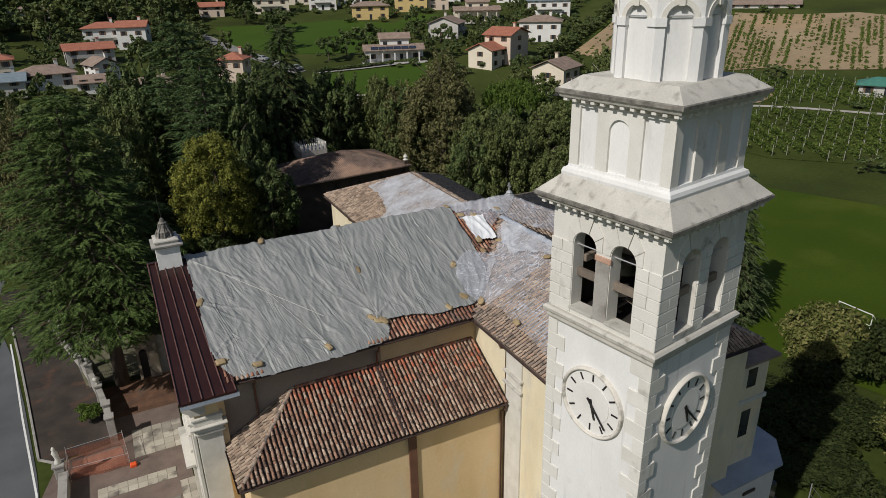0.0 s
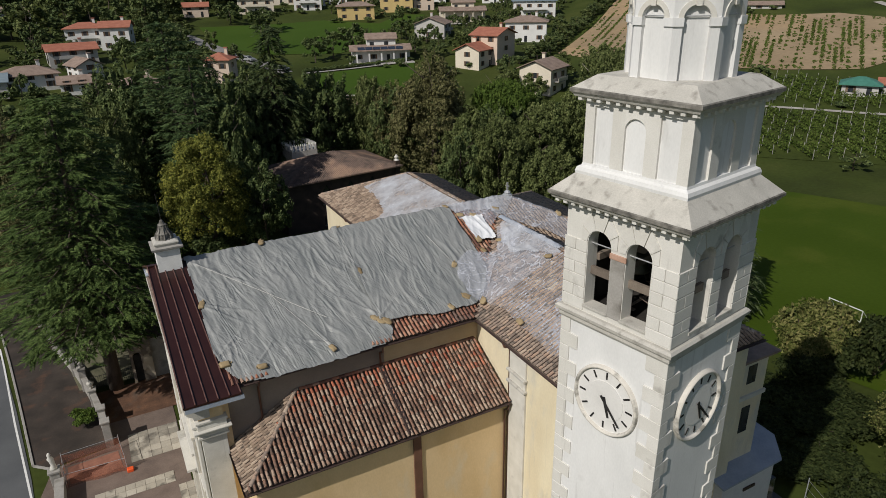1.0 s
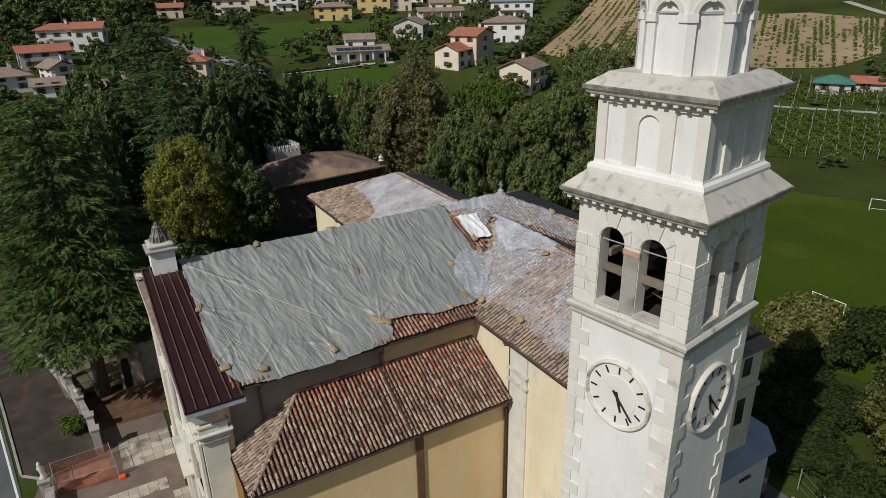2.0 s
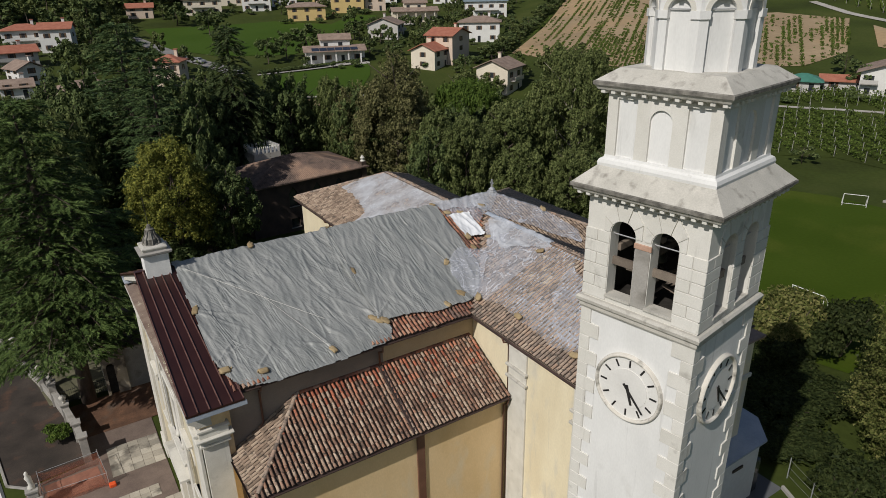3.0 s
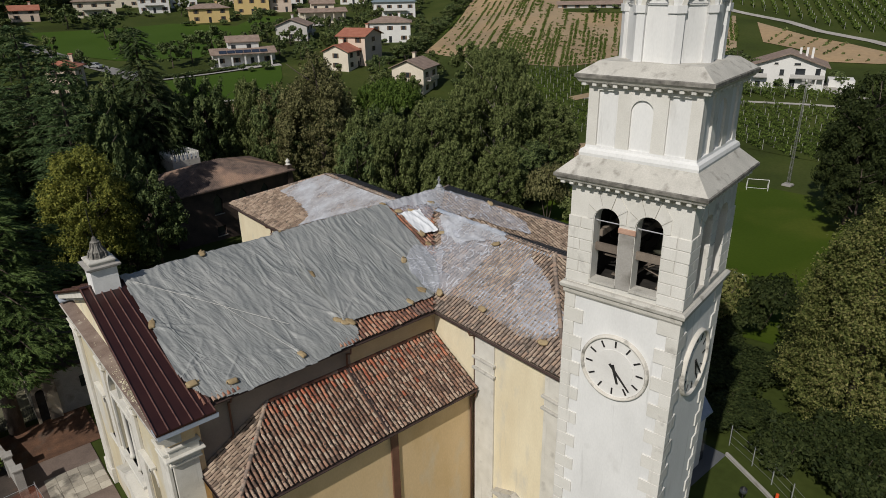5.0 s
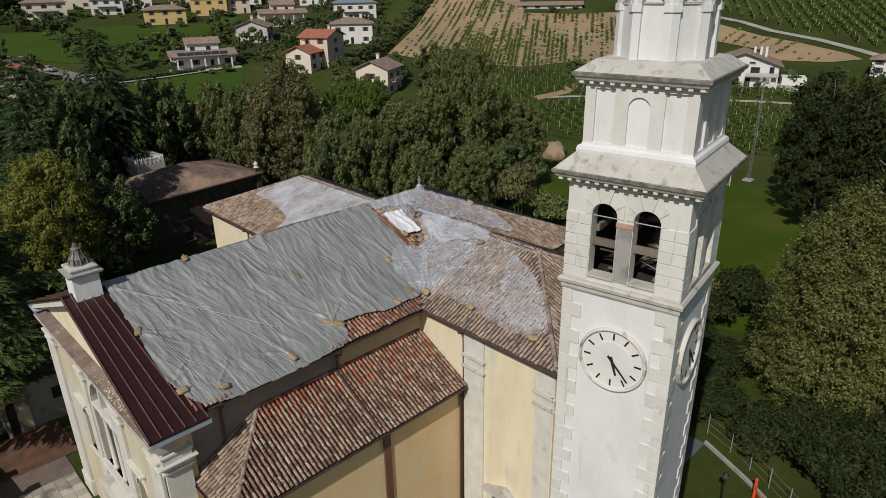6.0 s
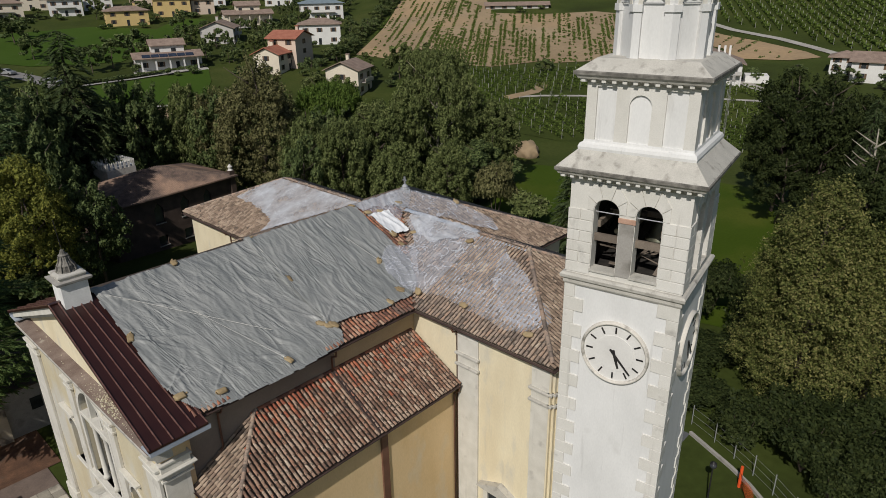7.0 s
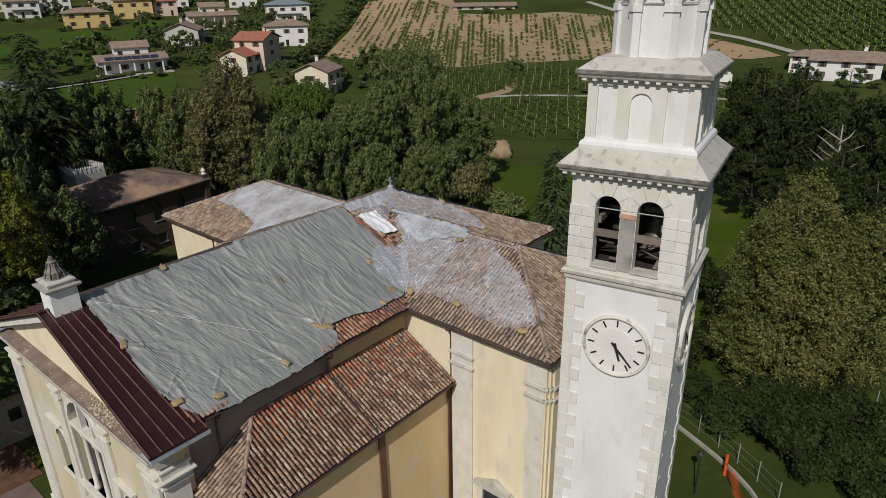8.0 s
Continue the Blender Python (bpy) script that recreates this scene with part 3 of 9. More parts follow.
def belfry():
    t = 0.5
    for turn in (0, 90, 180, 270):
        f = face_map(turn, 2.12)
        # piers run to the corner on two opposite sides only
        edge = 2.12 if turn in (0, 180) else 2.12 - t
        bm = bmesh.new()
        for s0, s1 in ((-edge, OPEN[0][0]), (OPEN[0][1], OPEN[1][0]), (OPEN[1][1], edge)):
            plate(bm, f, [(s0, 21.2), (s1, 21.2), (s1, HEAD), (s0, HEAD)], -t, 0)
            part("belfry_pier", fix(bm), M["stone"], tower, "pale rusticated stone belfry pier")
            bm = bmesh.new()
        for s0, s1 in OPEN:
            plate(bm, f, [(s0, 21.2), (s1, 21.2), (s1, SILL - 0.1), (s0, SILL - 0.1)], -t, 0)
            part("belfry_parapet", fix(bm), M["stone"], tower)
            bm = plate(bmesh.new(), f, arch_pts(s0, s1, SPRING, 12) + [(s1, HEAD), (s0, HEAD)], -t, 0)
            part("belfry_arch", fix(bm), M["stone"], tower, "pale stone arch of the belfry")
            bm = bmesh.new()
        bm.free()
        for s0, s1 in OPEN:
            bm = bmesh.new()
            plate(bm, f, [(s0 - 0.04, SILL - 0.1), (s1 + 0.04, SILL - 0.1), (s1 + 0.04, SILL), (s0 - 0.04, SILL)], -t + 0.05, 0.06)
            part("sill", fix(bm), M["cornice"], tower)
        # rusticated blocks beside the openings and on the middle pier
        course = (SPRING - 21.24) / 6
        for i in range(6):
            z0, z1 = 21.24 + i * course + 0.012, 21.24 + (i + 1) * course - 0.012
            for s0, s1 in (((-2.16, -1.70), (-1.68, -1.23), (1.23, 1.68), (1.70, 2.16)) if i % 2 else ((-2.16, -1.23), (1.23, 2.16))):
                bm = bmesh.new()
                plate(bm, f, [(s0, z0), (s1, z0), (s1, z1), (s0, z1)], -0.02, 0.035)
                part("block", bevelled(fix(bm), 0.010), M["stone"], tower)
        if turn == 0:
            bm = bmesh.new()
            plate(bm, f, [(-0.27, 21.4), (0.27, 21.4), (0.27, 23.44), (-0.27, 23.44)], -0.02, 0.03)
            part("middle_pier", bevelled(fix(bm), 0.01), M["concrete"], tower, "grey weathered middle pier")
            bm = bmesh.new()
            plate(bm, f, [(-0.31, 23.45), (0.31, 23.45), (0.31, 23.63), (-0.31, 23.63)], -0.02, 0.05)
            part("impost", bevelled(fix(bm), 0.01), M["clay"], tower, "reddish terracotta impost")
        else:
            for i in range(6):
                z0, z1 = 21.24 + i * course + 0.012, 21.24 + (i + 1) * course - 0.012
                bm = bmesh.new()
                plate(bm, f, [(-0.27, z0), (0.27, z0), (0.27, z1), (-0.27, z1)], -0.02, 0.035)
                part("block", bevelled(fix(bm), 0.010), M["stone"], tower)
        # voussoirs
        for s0, s1 in OPEN:
            c, r = (s0 + s1) / 2, (s1 - s0) / 2 + 0.02
            n = 5
            for k in range(n):
                a0, a1 = math.pi * (k + 0.03) / n, math.pi * (k + 0.97) / n
                pts = [(c - r * math.cos(a0 + (a1 - a0) * j / 3), SPRING + r * math.sin(a0 + (a1 - a0) * j / 3)) for j in range(4)]
                zt = HEAD - 0.05 if k in (1, 2, 3) else HEAD - 0.42
                for a in (a1, a0):
                    q = (c - 0.60 * math.cos(a), SPRING + 0.60 * math.sin(a))
                    dx, dz = -math.cos(a), math.sin(a)
                    sc = min(((zt - SPRING) / dz) if dz > 0.05 else 9, (0.70 / abs(dx)) if abs(dx) > 0.05 else 9)
                    pts.append((c + dx * sc, SPRING + dz * sc))
                pts[-2:] = [(max(-2.1, min(2.1, p[0])), p[1]) for p in pts[-2:]]
                bm = bmesh.new()
                plate(bm, f, pts, -0.02, 0.035 if k != 2 else 0.05)
                part("voussoir", fix(bm), M["stone"], tower)
        bm = bmesh.new()
        plate(bm, f, [(-2.16, HEAD - 0.03), (2.16, HEAD - 0.03), (2.16, HEAD + 0.06), (-2.16, HEAD + 0.06)], -0.04, 0.05)
        part("frieze_band", fix(bm), M["stone"], tower)
    # shade of the belfry interior: near-black floor, ceiling and two added panels
    part("belfry_floor", boxes((-1.62, 1.62, -1.62, 1.62, 20.76, 21.22)), M["inner_shade"], tower)
    part("belfry_ceiling", boxes((-1.62, 1.62, -1.62, 1.62, 24.3, 24.85)), M["inner_shade"], tower)
    part("inner_screen", boxes((1.52, 1.60, -1.6, 1.6, 21.22, 24.3)), M["inner_shade"], tower, "near-black panel added for the shade inside the belfry")
    part("inner_screen", boxes((-1.6, 1.5, 1.52, 1.60, 21.22, 24.3)), M["inner_shade"], tower)


def cornice(z, half, top_half, top_z, n):
    bm = bmesh.new()
    ring(bm, [(half - 0.42, z - 0.05), (half - 0.36, z), (half - 0.33, z + 0.08), (half - 0.10, z + 0.16), (half - 0.06, z + 0.24), (half, z + 0.30), (half, z + 0.40), (top_half, top_z)])
    part("cornice", bm, M["cornice"], tower, "weathered projecting stone cornice with dark lichen")
    bm = bmesh.new()
    ring(bm, [(half - 0.02, z + 0.285), (half + 0.012, z + 0.295), (half + 0.014, z + 0.395), (half - 0.02, z + 0.425)])
    part("cornice_lip", bm, M["lichen"], tower, "dark lichened lip of the cornice")
    data = None
    for turn in (0, 90, 180, 270):
        f = face_map(turn, 0)
        for i in range(n):
            s = (i - (n - 1) / 2) * (2 * half - 0.55) / (n - 1)
            if data is None:
                bm = bmesh.new()
                box(bm, -0.11, 0.11, -0.075, 0.075, 0, 0.13)
                ob = part("dentil", bevelled(bm, 0.015), M["stone"], tower)
                data = ob.data
            else:
                ob = new("dentil", data)
                ob.parent = tower
            p = f(s, half - 0.25, z + 0.035)
            ob.location, ob.rotation_euler = p, (0, 0, radians(turn))


def upper_stage():
    part("upper_core", boxes((-1.78, 1.78, -1.78, 1.78, 25.6, 28.3)), M["render_white"], tower, "white rendered panelled stage")
    bm = bmesh.new()
    ring(bm, [(2.0, 25.8), (2.02, 25.95), (1.98, 26.06), (1.88, 26.12), (1.86, 26.2)])
    part("base_moulding", bm, M["render_white"], tower)
    for turn in (0, 90, 180, 270):
        f = face_map(turn, 1.78)
        edge = 1.86 if turn in (0, 180) else 1.78
        bm = bmesh.new()
        for s0, s1 in ((-edge, -1.5), (-0.82, -0.37), (0.37, 0.82), (1.5, edge)):
            plate(bm, f, [(s0, 26.15), (s1, 26.15), (s1, 28.02), (s0, 28.02)], -0.02, 0.08)
        plate(bm, f, arch_pts(-0.37, 0.37, 27.45, 12) + [(0.37, 28.02), (-0.37, 28.02)], -0.02, 0.08)
        plate(bm, f, [(-edge, 28.02), (edge, 28.02), (edge, 28.2), (-edge, 28.2)], -0.02, 0.08)
        part("panel_frame", fix(bm), M["stone"], tower, "pale stone panel frame")


def octagon():
    bm = bmesh.new()
    ring(bm, [(1.38, 28.6), (1.38, 33.2)], 8, 22.5)
    part("octagon_core", bm, M["render_white"], tower, "white octagonal lantern with blind arches")
    ap = 1.38
    h = 1.5 * math.tan(math.pi / 8)
    for k in range(8):
        f = face_map(45 * k, ap)
        bm = bmesh.new()
        for s0, s1 in ((-h, -0.36), (0.36, h)):
            sg = -1 if s0 < 0 else 1
            inner = ap * math.tan(math.pi / 8)
            lo, hi = (sg * 0.36, sg * h)
            pts = [(min(lo, hi), 28.85), (max(lo, hi), 28.85), (max(lo, hi), 31.9), (min(lo, hi), 31.9)]
            plate(bm, f, pts, -0.05, 0.12)
        plate(bm, f, arch_pts(-0.36, 0.36, 30.55, 10) + [(0.36, 31.9), (-0.36, 31.9)], -0.05, 0.12)
        part("arch_panel", fix(bm), M["render_white"], tower)
        bm = bmesh.new()
        for s0, s1 in ((-h - 0.02, -0.34), (0.34, h + 0.02)):
            plate(bm, f, [(s0, 30.36), (s1, 30.36), (s1, 30.58), (s0, 30.58)], 0.0, 0.17)
            part("impost", fix(bm), M["render_white"], tower)
            bm = bmesh.new()
        r0, r1 = 0.36, 0.5
        outer, inner_p = arch_pts(-r1, r1, 30.56, 12), arch_pts(-r0, r0, 30.56, 12)
        plate(bm, f, inner_p + outer[::-1], 0.05, 0.15)
        part("archivolt", fix(bm), M["trim"], tower)
        part("keystone", fix(plate(bmesh.new(), f, [(-0.07, 30.88), (0.07, 30.88), (0.1, 31.16), (-0.1, 31.16)], 0.05, 0.19)), M["trim"], tower)
        bm = tube(bmesh.new(), [f(-0.36, 0.06, 30.62), f(0.36, 0.06, 30.62)], 0.018, 6)
        part("tie_rod", bm, M["steel"], tower)
    bm = bmesh.new()
    ring(bm, [(1.52, 31.9), (1.62, 32.1), (1.85, 32.3), (1.85, 32.45), (1.5, 32.8), (1.35, 33.8), (0.95, 34.8), (0.3, 35.5), (0.05, 36.3)], 8, 22.5)
    part("cupola", bm, M["render_white"], tower)


def clock(turn):
    """Round dial in a raised stone rim, bar hour marks and two dark pointers."""
    dial = thing("tower_clock", TOWER @ Matrix.Rotation(radians(turn), 4, "Z") @ pose(-2.1, 0, 18.27, 0, -90, 0), "round pale clock dial with dark bar marks on the tower", "clock", "tower clocks")
    bm = bmesh.new()
    lathe(bm, [(1.21, 0.0), (1.21, 0.05), (0.74, 0.055)], 48)
    part("dial", bm, M["clockface"], dial, "white dial")
    bm = bmesh.new()
    lathe(bm, [(0.74, 0.04), (0.74, 0.075), (0.1, 0.078)], 40)
    part("centre_disc", bm, M["clockface"], dial, "pale grey centre disc")
    bm = bmesh.new()
    n = 48
    prof = [(1.18, 0.02), (1.19, 0.12), (1.22, 0.16), (1.27, 0.16), (1.30, 0.11), (1.31, 0.0)]
    rows = [[bm.verts.new((r * math.cos(2 * math.pi * i / n), r * math.sin(2 * math.pi * i / n), z)) for i in range(n)] for r, z in prof]
    for r0, r1 in zip(rows, rows[1:]):
        for i in range(n):
            bm.faces.new((r0[i], r1[i], r1[(i + 1) % n], r0[(i + 1) % n]))
    part("rim", fix(bm), M["clockrim"], dial, "raised stone rim with dark weathering", smooth=True)
    # dial axes: local x is up, local y is the viewer's right
    def bar(a, r0, r1, w0, w1, z0, z1, name, mat):
        up, side = Vector((math.cos(a), math.sin(a), 0)), Vector((-math.sin(a), math.cos(a), 0))
        bm = bmesh.new()
        pts = [up * r0 - side * w0, up * r0 + side * w0, up * r1 + side * w1, up * r1 - side * w1]
        extrude_poly(bm, [p + Vector((0, 0, z0)) for p in pts], (0, 0, z1 - z0))
        return part(name, fix(bm), mat, dial)
    for i in range(12):
        bar(math.pi * i / 6, 0.84, 1.10, 0.03, 0.03, 0.045, 0.075, "hour_mark", M["iron"])
    bar(radians(-138), -0.22, 0.98, 0.045, 0.03, 0.12, 0.14, "minute_pointer", M["iron"])
    bar(radians(-162), -0.15, 0.62, 0.06, 0.04, 0.09, 0.11, "hour_pointer", M["iron"])


def bells():
    for k, (x, y, z, r) in enumerate(((0.35, -0.55, 22.15, 0.52), (-0.15, 0.62, 22.35, 0.42))):
        b = thing("bell", TOWER @ pose(x, y, z), "dark bronze bell hung in the belfry", "bell", "belfry bells")
        bm = bmesh.new()
        lathe(bm, [(r, 0), (r * 0.98, 0.06), (r * 0.78, r * 0.4), (r * 0.62, r * 1.0), (r * 0.55, r * 1.35), (r * 0.35, r * 1.55), (0.06, r * 1.6)], 24)
        part("bell_body", bm, M["bronze"], b, smooth=True)
        part("yoke", bevelled(boxes((-0.1, 0.1, -r - 0.2, r + 0.2, r * 1.62, r * 1.62 + 0.24)), 0.02), M["timber"], b)
        bm = bmesh.new()
        n = 28
        for i in range(n):
            a0, a1 = 2 * math.pi * i / n, 2 * math.pi * (i + 1) / n
            tube(bm, [(0.0 + 0.62 * math.cos(a0), r + 0.22, r * 1.7 + 0.62 * math.sin(a0)), (0.62 * math.cos(a1), r + 0.22, r * 1.7 + 0.62 * math.sin(a1))], 0.03, 5)
        for i in range(4):
            a = math.pi * i / 4
            tube(bm, [(0.6 * math.cos(a), r + 0.22, r * 1.7 + 0.6 * math.sin(a)), (-0.6 * math.cos(a), r + 0.22, r * 1.7 - 0.6 * math.sin(a))], 0.02, 5)
        part("wheel", bm, M["iron"], b)
    fr = tower
    for y in (-1.15, 0.05, 1.2):
        part("beam", bevelled(boxes((-1.6, 1.6, y - 0.09, y + 0.09, 22.95, 23.2)), 0.012), M["timber"], fr)
    for turn in (0, 90, 180, 270):
        f = face_map(turn, 2.12)
        for s0, s1 in OPEN:
            bm = bmesh.new()
            plate(bm, f, [(s0, 22.55), (s1, 22.55), (s1, 22.82), (s0, 22.82)], -0.34, -0.22)
            part("cross_beam", fix(bm), M["timber"], fr, "grey timber bar across the opening")
            part("tie_rod", tube(bmesh.new(), [f(s0, -0.2, 23.66), f(s1, -0.2, 23.66)], 0.022, 6), M["steel"], fr)
    rng = random.Random(4)
    for i in range(16):
        x, y = rng.uniform(-1.3, 1.0), rng.uniform(-1.35, 1.35)
        z = 21.3 + rng.uniform(0, 0.5)
        a, tilt, ln = rng.uniform(0, math.pi), rng.uniform(-0.9, 0.9), rng.uniform(0.7, 1.3)
        pl = thing("fallen_plank", TOWER @ pose(x, y, z + abs(math.sin(tilt)) * ln / 2, 0, math.degrees(tilt), math.degrees(a)), "broken weathered plank lying in the belfry", "plank", "fallen planks")
        part("board", bevelled(boxes((-ln / 2, ln / 2, -0.08, 0.08, -0.02, 0.02)), 0.005), M["timber"], pl)


tower_shaft()
belfry()
cornice(24.88, 2.6, 2.0, 25.86, 15)
upper_stage()
cornice(28.12, 2.22, 1.66, 28.92, 12)
octagon()
for turn in (0, 90):
    clock(turn)
bells()


# ---- church ----
church = thing("church", pose(0, 0, 0), "yellow and white rendered church with tiled roofs under repair", "church")
EAVE = 13.76
RIDGE_Y, RIDGE_Z = 37.7, 17.1
SOUTH, NORTH = 29.0, 46.4                     # nave eaves
PITCH = (RIDGE_Z - EAVE) / (RIDGE_Y - SOUTH)
TR_X, TR_Z, TR_HALF = 22.4, 16.5, 6.0
TR_PITCH = (TR_Z - EAVE) / TR_HALF
S_APEX, N_APEX = 25.4, 50.4
S_END, N_END = 19.4, 57.0
NT_Z = 16.05                                  # the north transept is lower
NT_EAVE = NT_Z - TR_PITCH * TR_HALF
NT_HIP = (NT_Z - NT_EAVE) / (N_END - N_APEX)
VALLEY = (TR_Z - EAVE) / PITCH                # how far the transept ridge runs into the nave slope
HIP_X, EAST = 24.2, 32.6
HIP_PITCH = (RIDGE_Z - EAVE) / (EAST - HIP_X)


def roof_z(x, y):
    """Height of the church's main roofs over a point of the plan."""
    zn = min(RIDGE_Z - PITCH * abs(y - RIDGE_Y), RIDGE_Z - HIP_PITCH * (x - HIP_X))
    if y < RIDGE_Y:
        zt = min(TR_Z - TR_PITCH * abs(x - TR_X), TR_Z - TR_PITCH * (S_APEX - y))
    else:
        zt = min(NT_Z - TR_PITCH * abs(x - TR_X), NT_Z - NT_HIP * (y - N_APEX))
    return max(zn, zt)


def tile_mesh():
    """One barrel tile, lying along +y, wider at its lower end."""
    verts, faces = [], []
    n = 5
    for y, r, z in ((0.0, 0.080, 0.054), (0.44, 0.064, 0.020)):
        for i in range(n + 1):
            a = math.pi * i / n
            verts.append((-r * math.cos(a), y, z + r * math.sin(a) * 1.22))
    for i in range(n):
        faces.append((i, n + 1 + i, n + 2 + i, i + 1))
    base = len(verts)
    for i in range(n + 1):
        a = math.pi * i / n
        verts.append((-0.065 * math.cos(a), 0.0, 0.054 + 0.073 * math.sin(a)))
    for i in range(n):
        faces.append((i, i + 1, base + i + 1, base + i))
    return verts, faces


TILE_V, TILE_F = tile_mesh()


def tiled_slope(name, o, u, outline, mat, rng, label="", hidden=None, single=0, pitch_w=0.236, course=0.36, slope=PITCH, picked=None, top_mat=None):
    """A roof slope. o: a point of the eave, u: the way along the eave (in plan), upslope to its left. outline: (along, up in plan metres).
    hidden(x, y): parts that sheeting covers wholly, where no tiles are built. picked(x, y): where tiles are objects of their own."""
    o, u = Vector(o), Vector((*u, 0)).normalized()
    w = Vector((-u.y, u.x, 0))
    v = (w + Vector((0, 0, slope))).normalized()
    n = u.cross(v).normalized()
    k = math.sqrt(1 + slope * slope)
    poly = [(a, b * k) for a, b in outline]
    bm = bmesh.new()
    extrude_poly(bm, [o + u * a + v * b for a, b in poly], -n * 0.16)
    slab = part(name, fix(bm), M["tile_bed"], church, label)
    a0, a1, b0, b1 = min(p[0] for p in poly), max(p[0] for p in poly), min(p[1] for p in poly), max(p[1] for p in poly)
    verts, faces = [], []
    verts2, faces2 = [], []
    shared = None
    count = 0
    b = b0 - 0.05
    row = 0
    while b < b1:
        a = a0 + pitch_w / 2
        while a < a1:
            if inside((a, max(b + 0.16, b0 + 0.02)), poly):
                q = o + u * a + v * b
                if not (hidden and hidden(q.x, q.y)):
                    spin, lift, slip = rng.gauss(0, 0.035), rng.uniform(0.0, 0.014), rng.gauss(0, 0.018)
                    uu = (u * math.cos(spin) + v * math.sin(spin)).normalized()
                    vv = n.cross(uu)
                    org = o + u * (a + rng.gauss(0, 0.006)) + v * (b + slip) + n * (0.012 + lift)
                    if count < single and picked and picked(q.x, q.y):
                        count += 1
                        if shared is None:
                            ob = raw("roof_tile", TILE_V, TILE_F, mat, slab, smooth=True)
                            shared = ob.data
                        else:
                            ob = new("roof_tile", shared)
                            ob.parent = slab
                        ob.matrix_local = Matrix(((uu.x, vv.x, n.x, org.x), (uu.y, vv.y, n.y, org.y), (uu.z, vv.z, n.z, org.z), (0, 0, 0, 1)))
                    else:
                        red = top_mat and rng.random() < max(0.0, (b - b0) / (b1 - b0)) ** 2.6 * 0.75
                        vs_, fs_ = (verts2, faces2) if red else (verts, faces)
                        base = len(vs_)
                        vs_.extend([org + uu * p[0] + vv * p[1] + n * p[2] for p in TILE_V])
                        fs_.extend([tuple(base + i for i in f) for f in TILE_F])
            a += pitch_w
        b += course
        row += 1
    if verts:
        ob = raw("roof_tiles", [tuple(p) for p in verts], faces, mat, slab, smooth=True)
        tagged(ob, kind="stuff")
    if verts2:
        tagged(raw("roof_tiles", [tuple(p) for p in verts2], faces2, top_mat, slab, smooth=True), kind="stuff")
    return slab


def cap_row(p, q, mat, parent=None, r=0.13, step=0.36, name="ridge_cap"):
    """Half-round cap tiles from p down or along to q."""
    p, q = Vector(p), Vector(q)
    d = (q - p).normalized()
    side = d.cross(Vector((0, 0, 1))).normalized()
    up = side.cross(d)
    n = int((q - p).length / step)
    verts, faces = [], []
    rng = random.Random(int(p.x * 7 + p.y * 13))
    for i in range(n):
        c = p + d * (i * step)
        for t, rr in ((0, r * 0.86), (step * 1.15, r)):
            for j in range(7):
                a = math.pi * j / 6
                verts.append(c + d * t + side * (rr * math.cos(a)) + up * (rr * math.sin(a) - 0.03 + rng.uniform(0, 0.01)))
        base = len(verts) - 14
        faces.extend([(base + j, base + j + 1, base + 8 + j, base + 7 + j) for j in range(6)])
    ob = raw(name, [tuple(v) for v in verts], faces, mat, parent or church, smooth=True)
    return tagged(ob, kind="stuff")


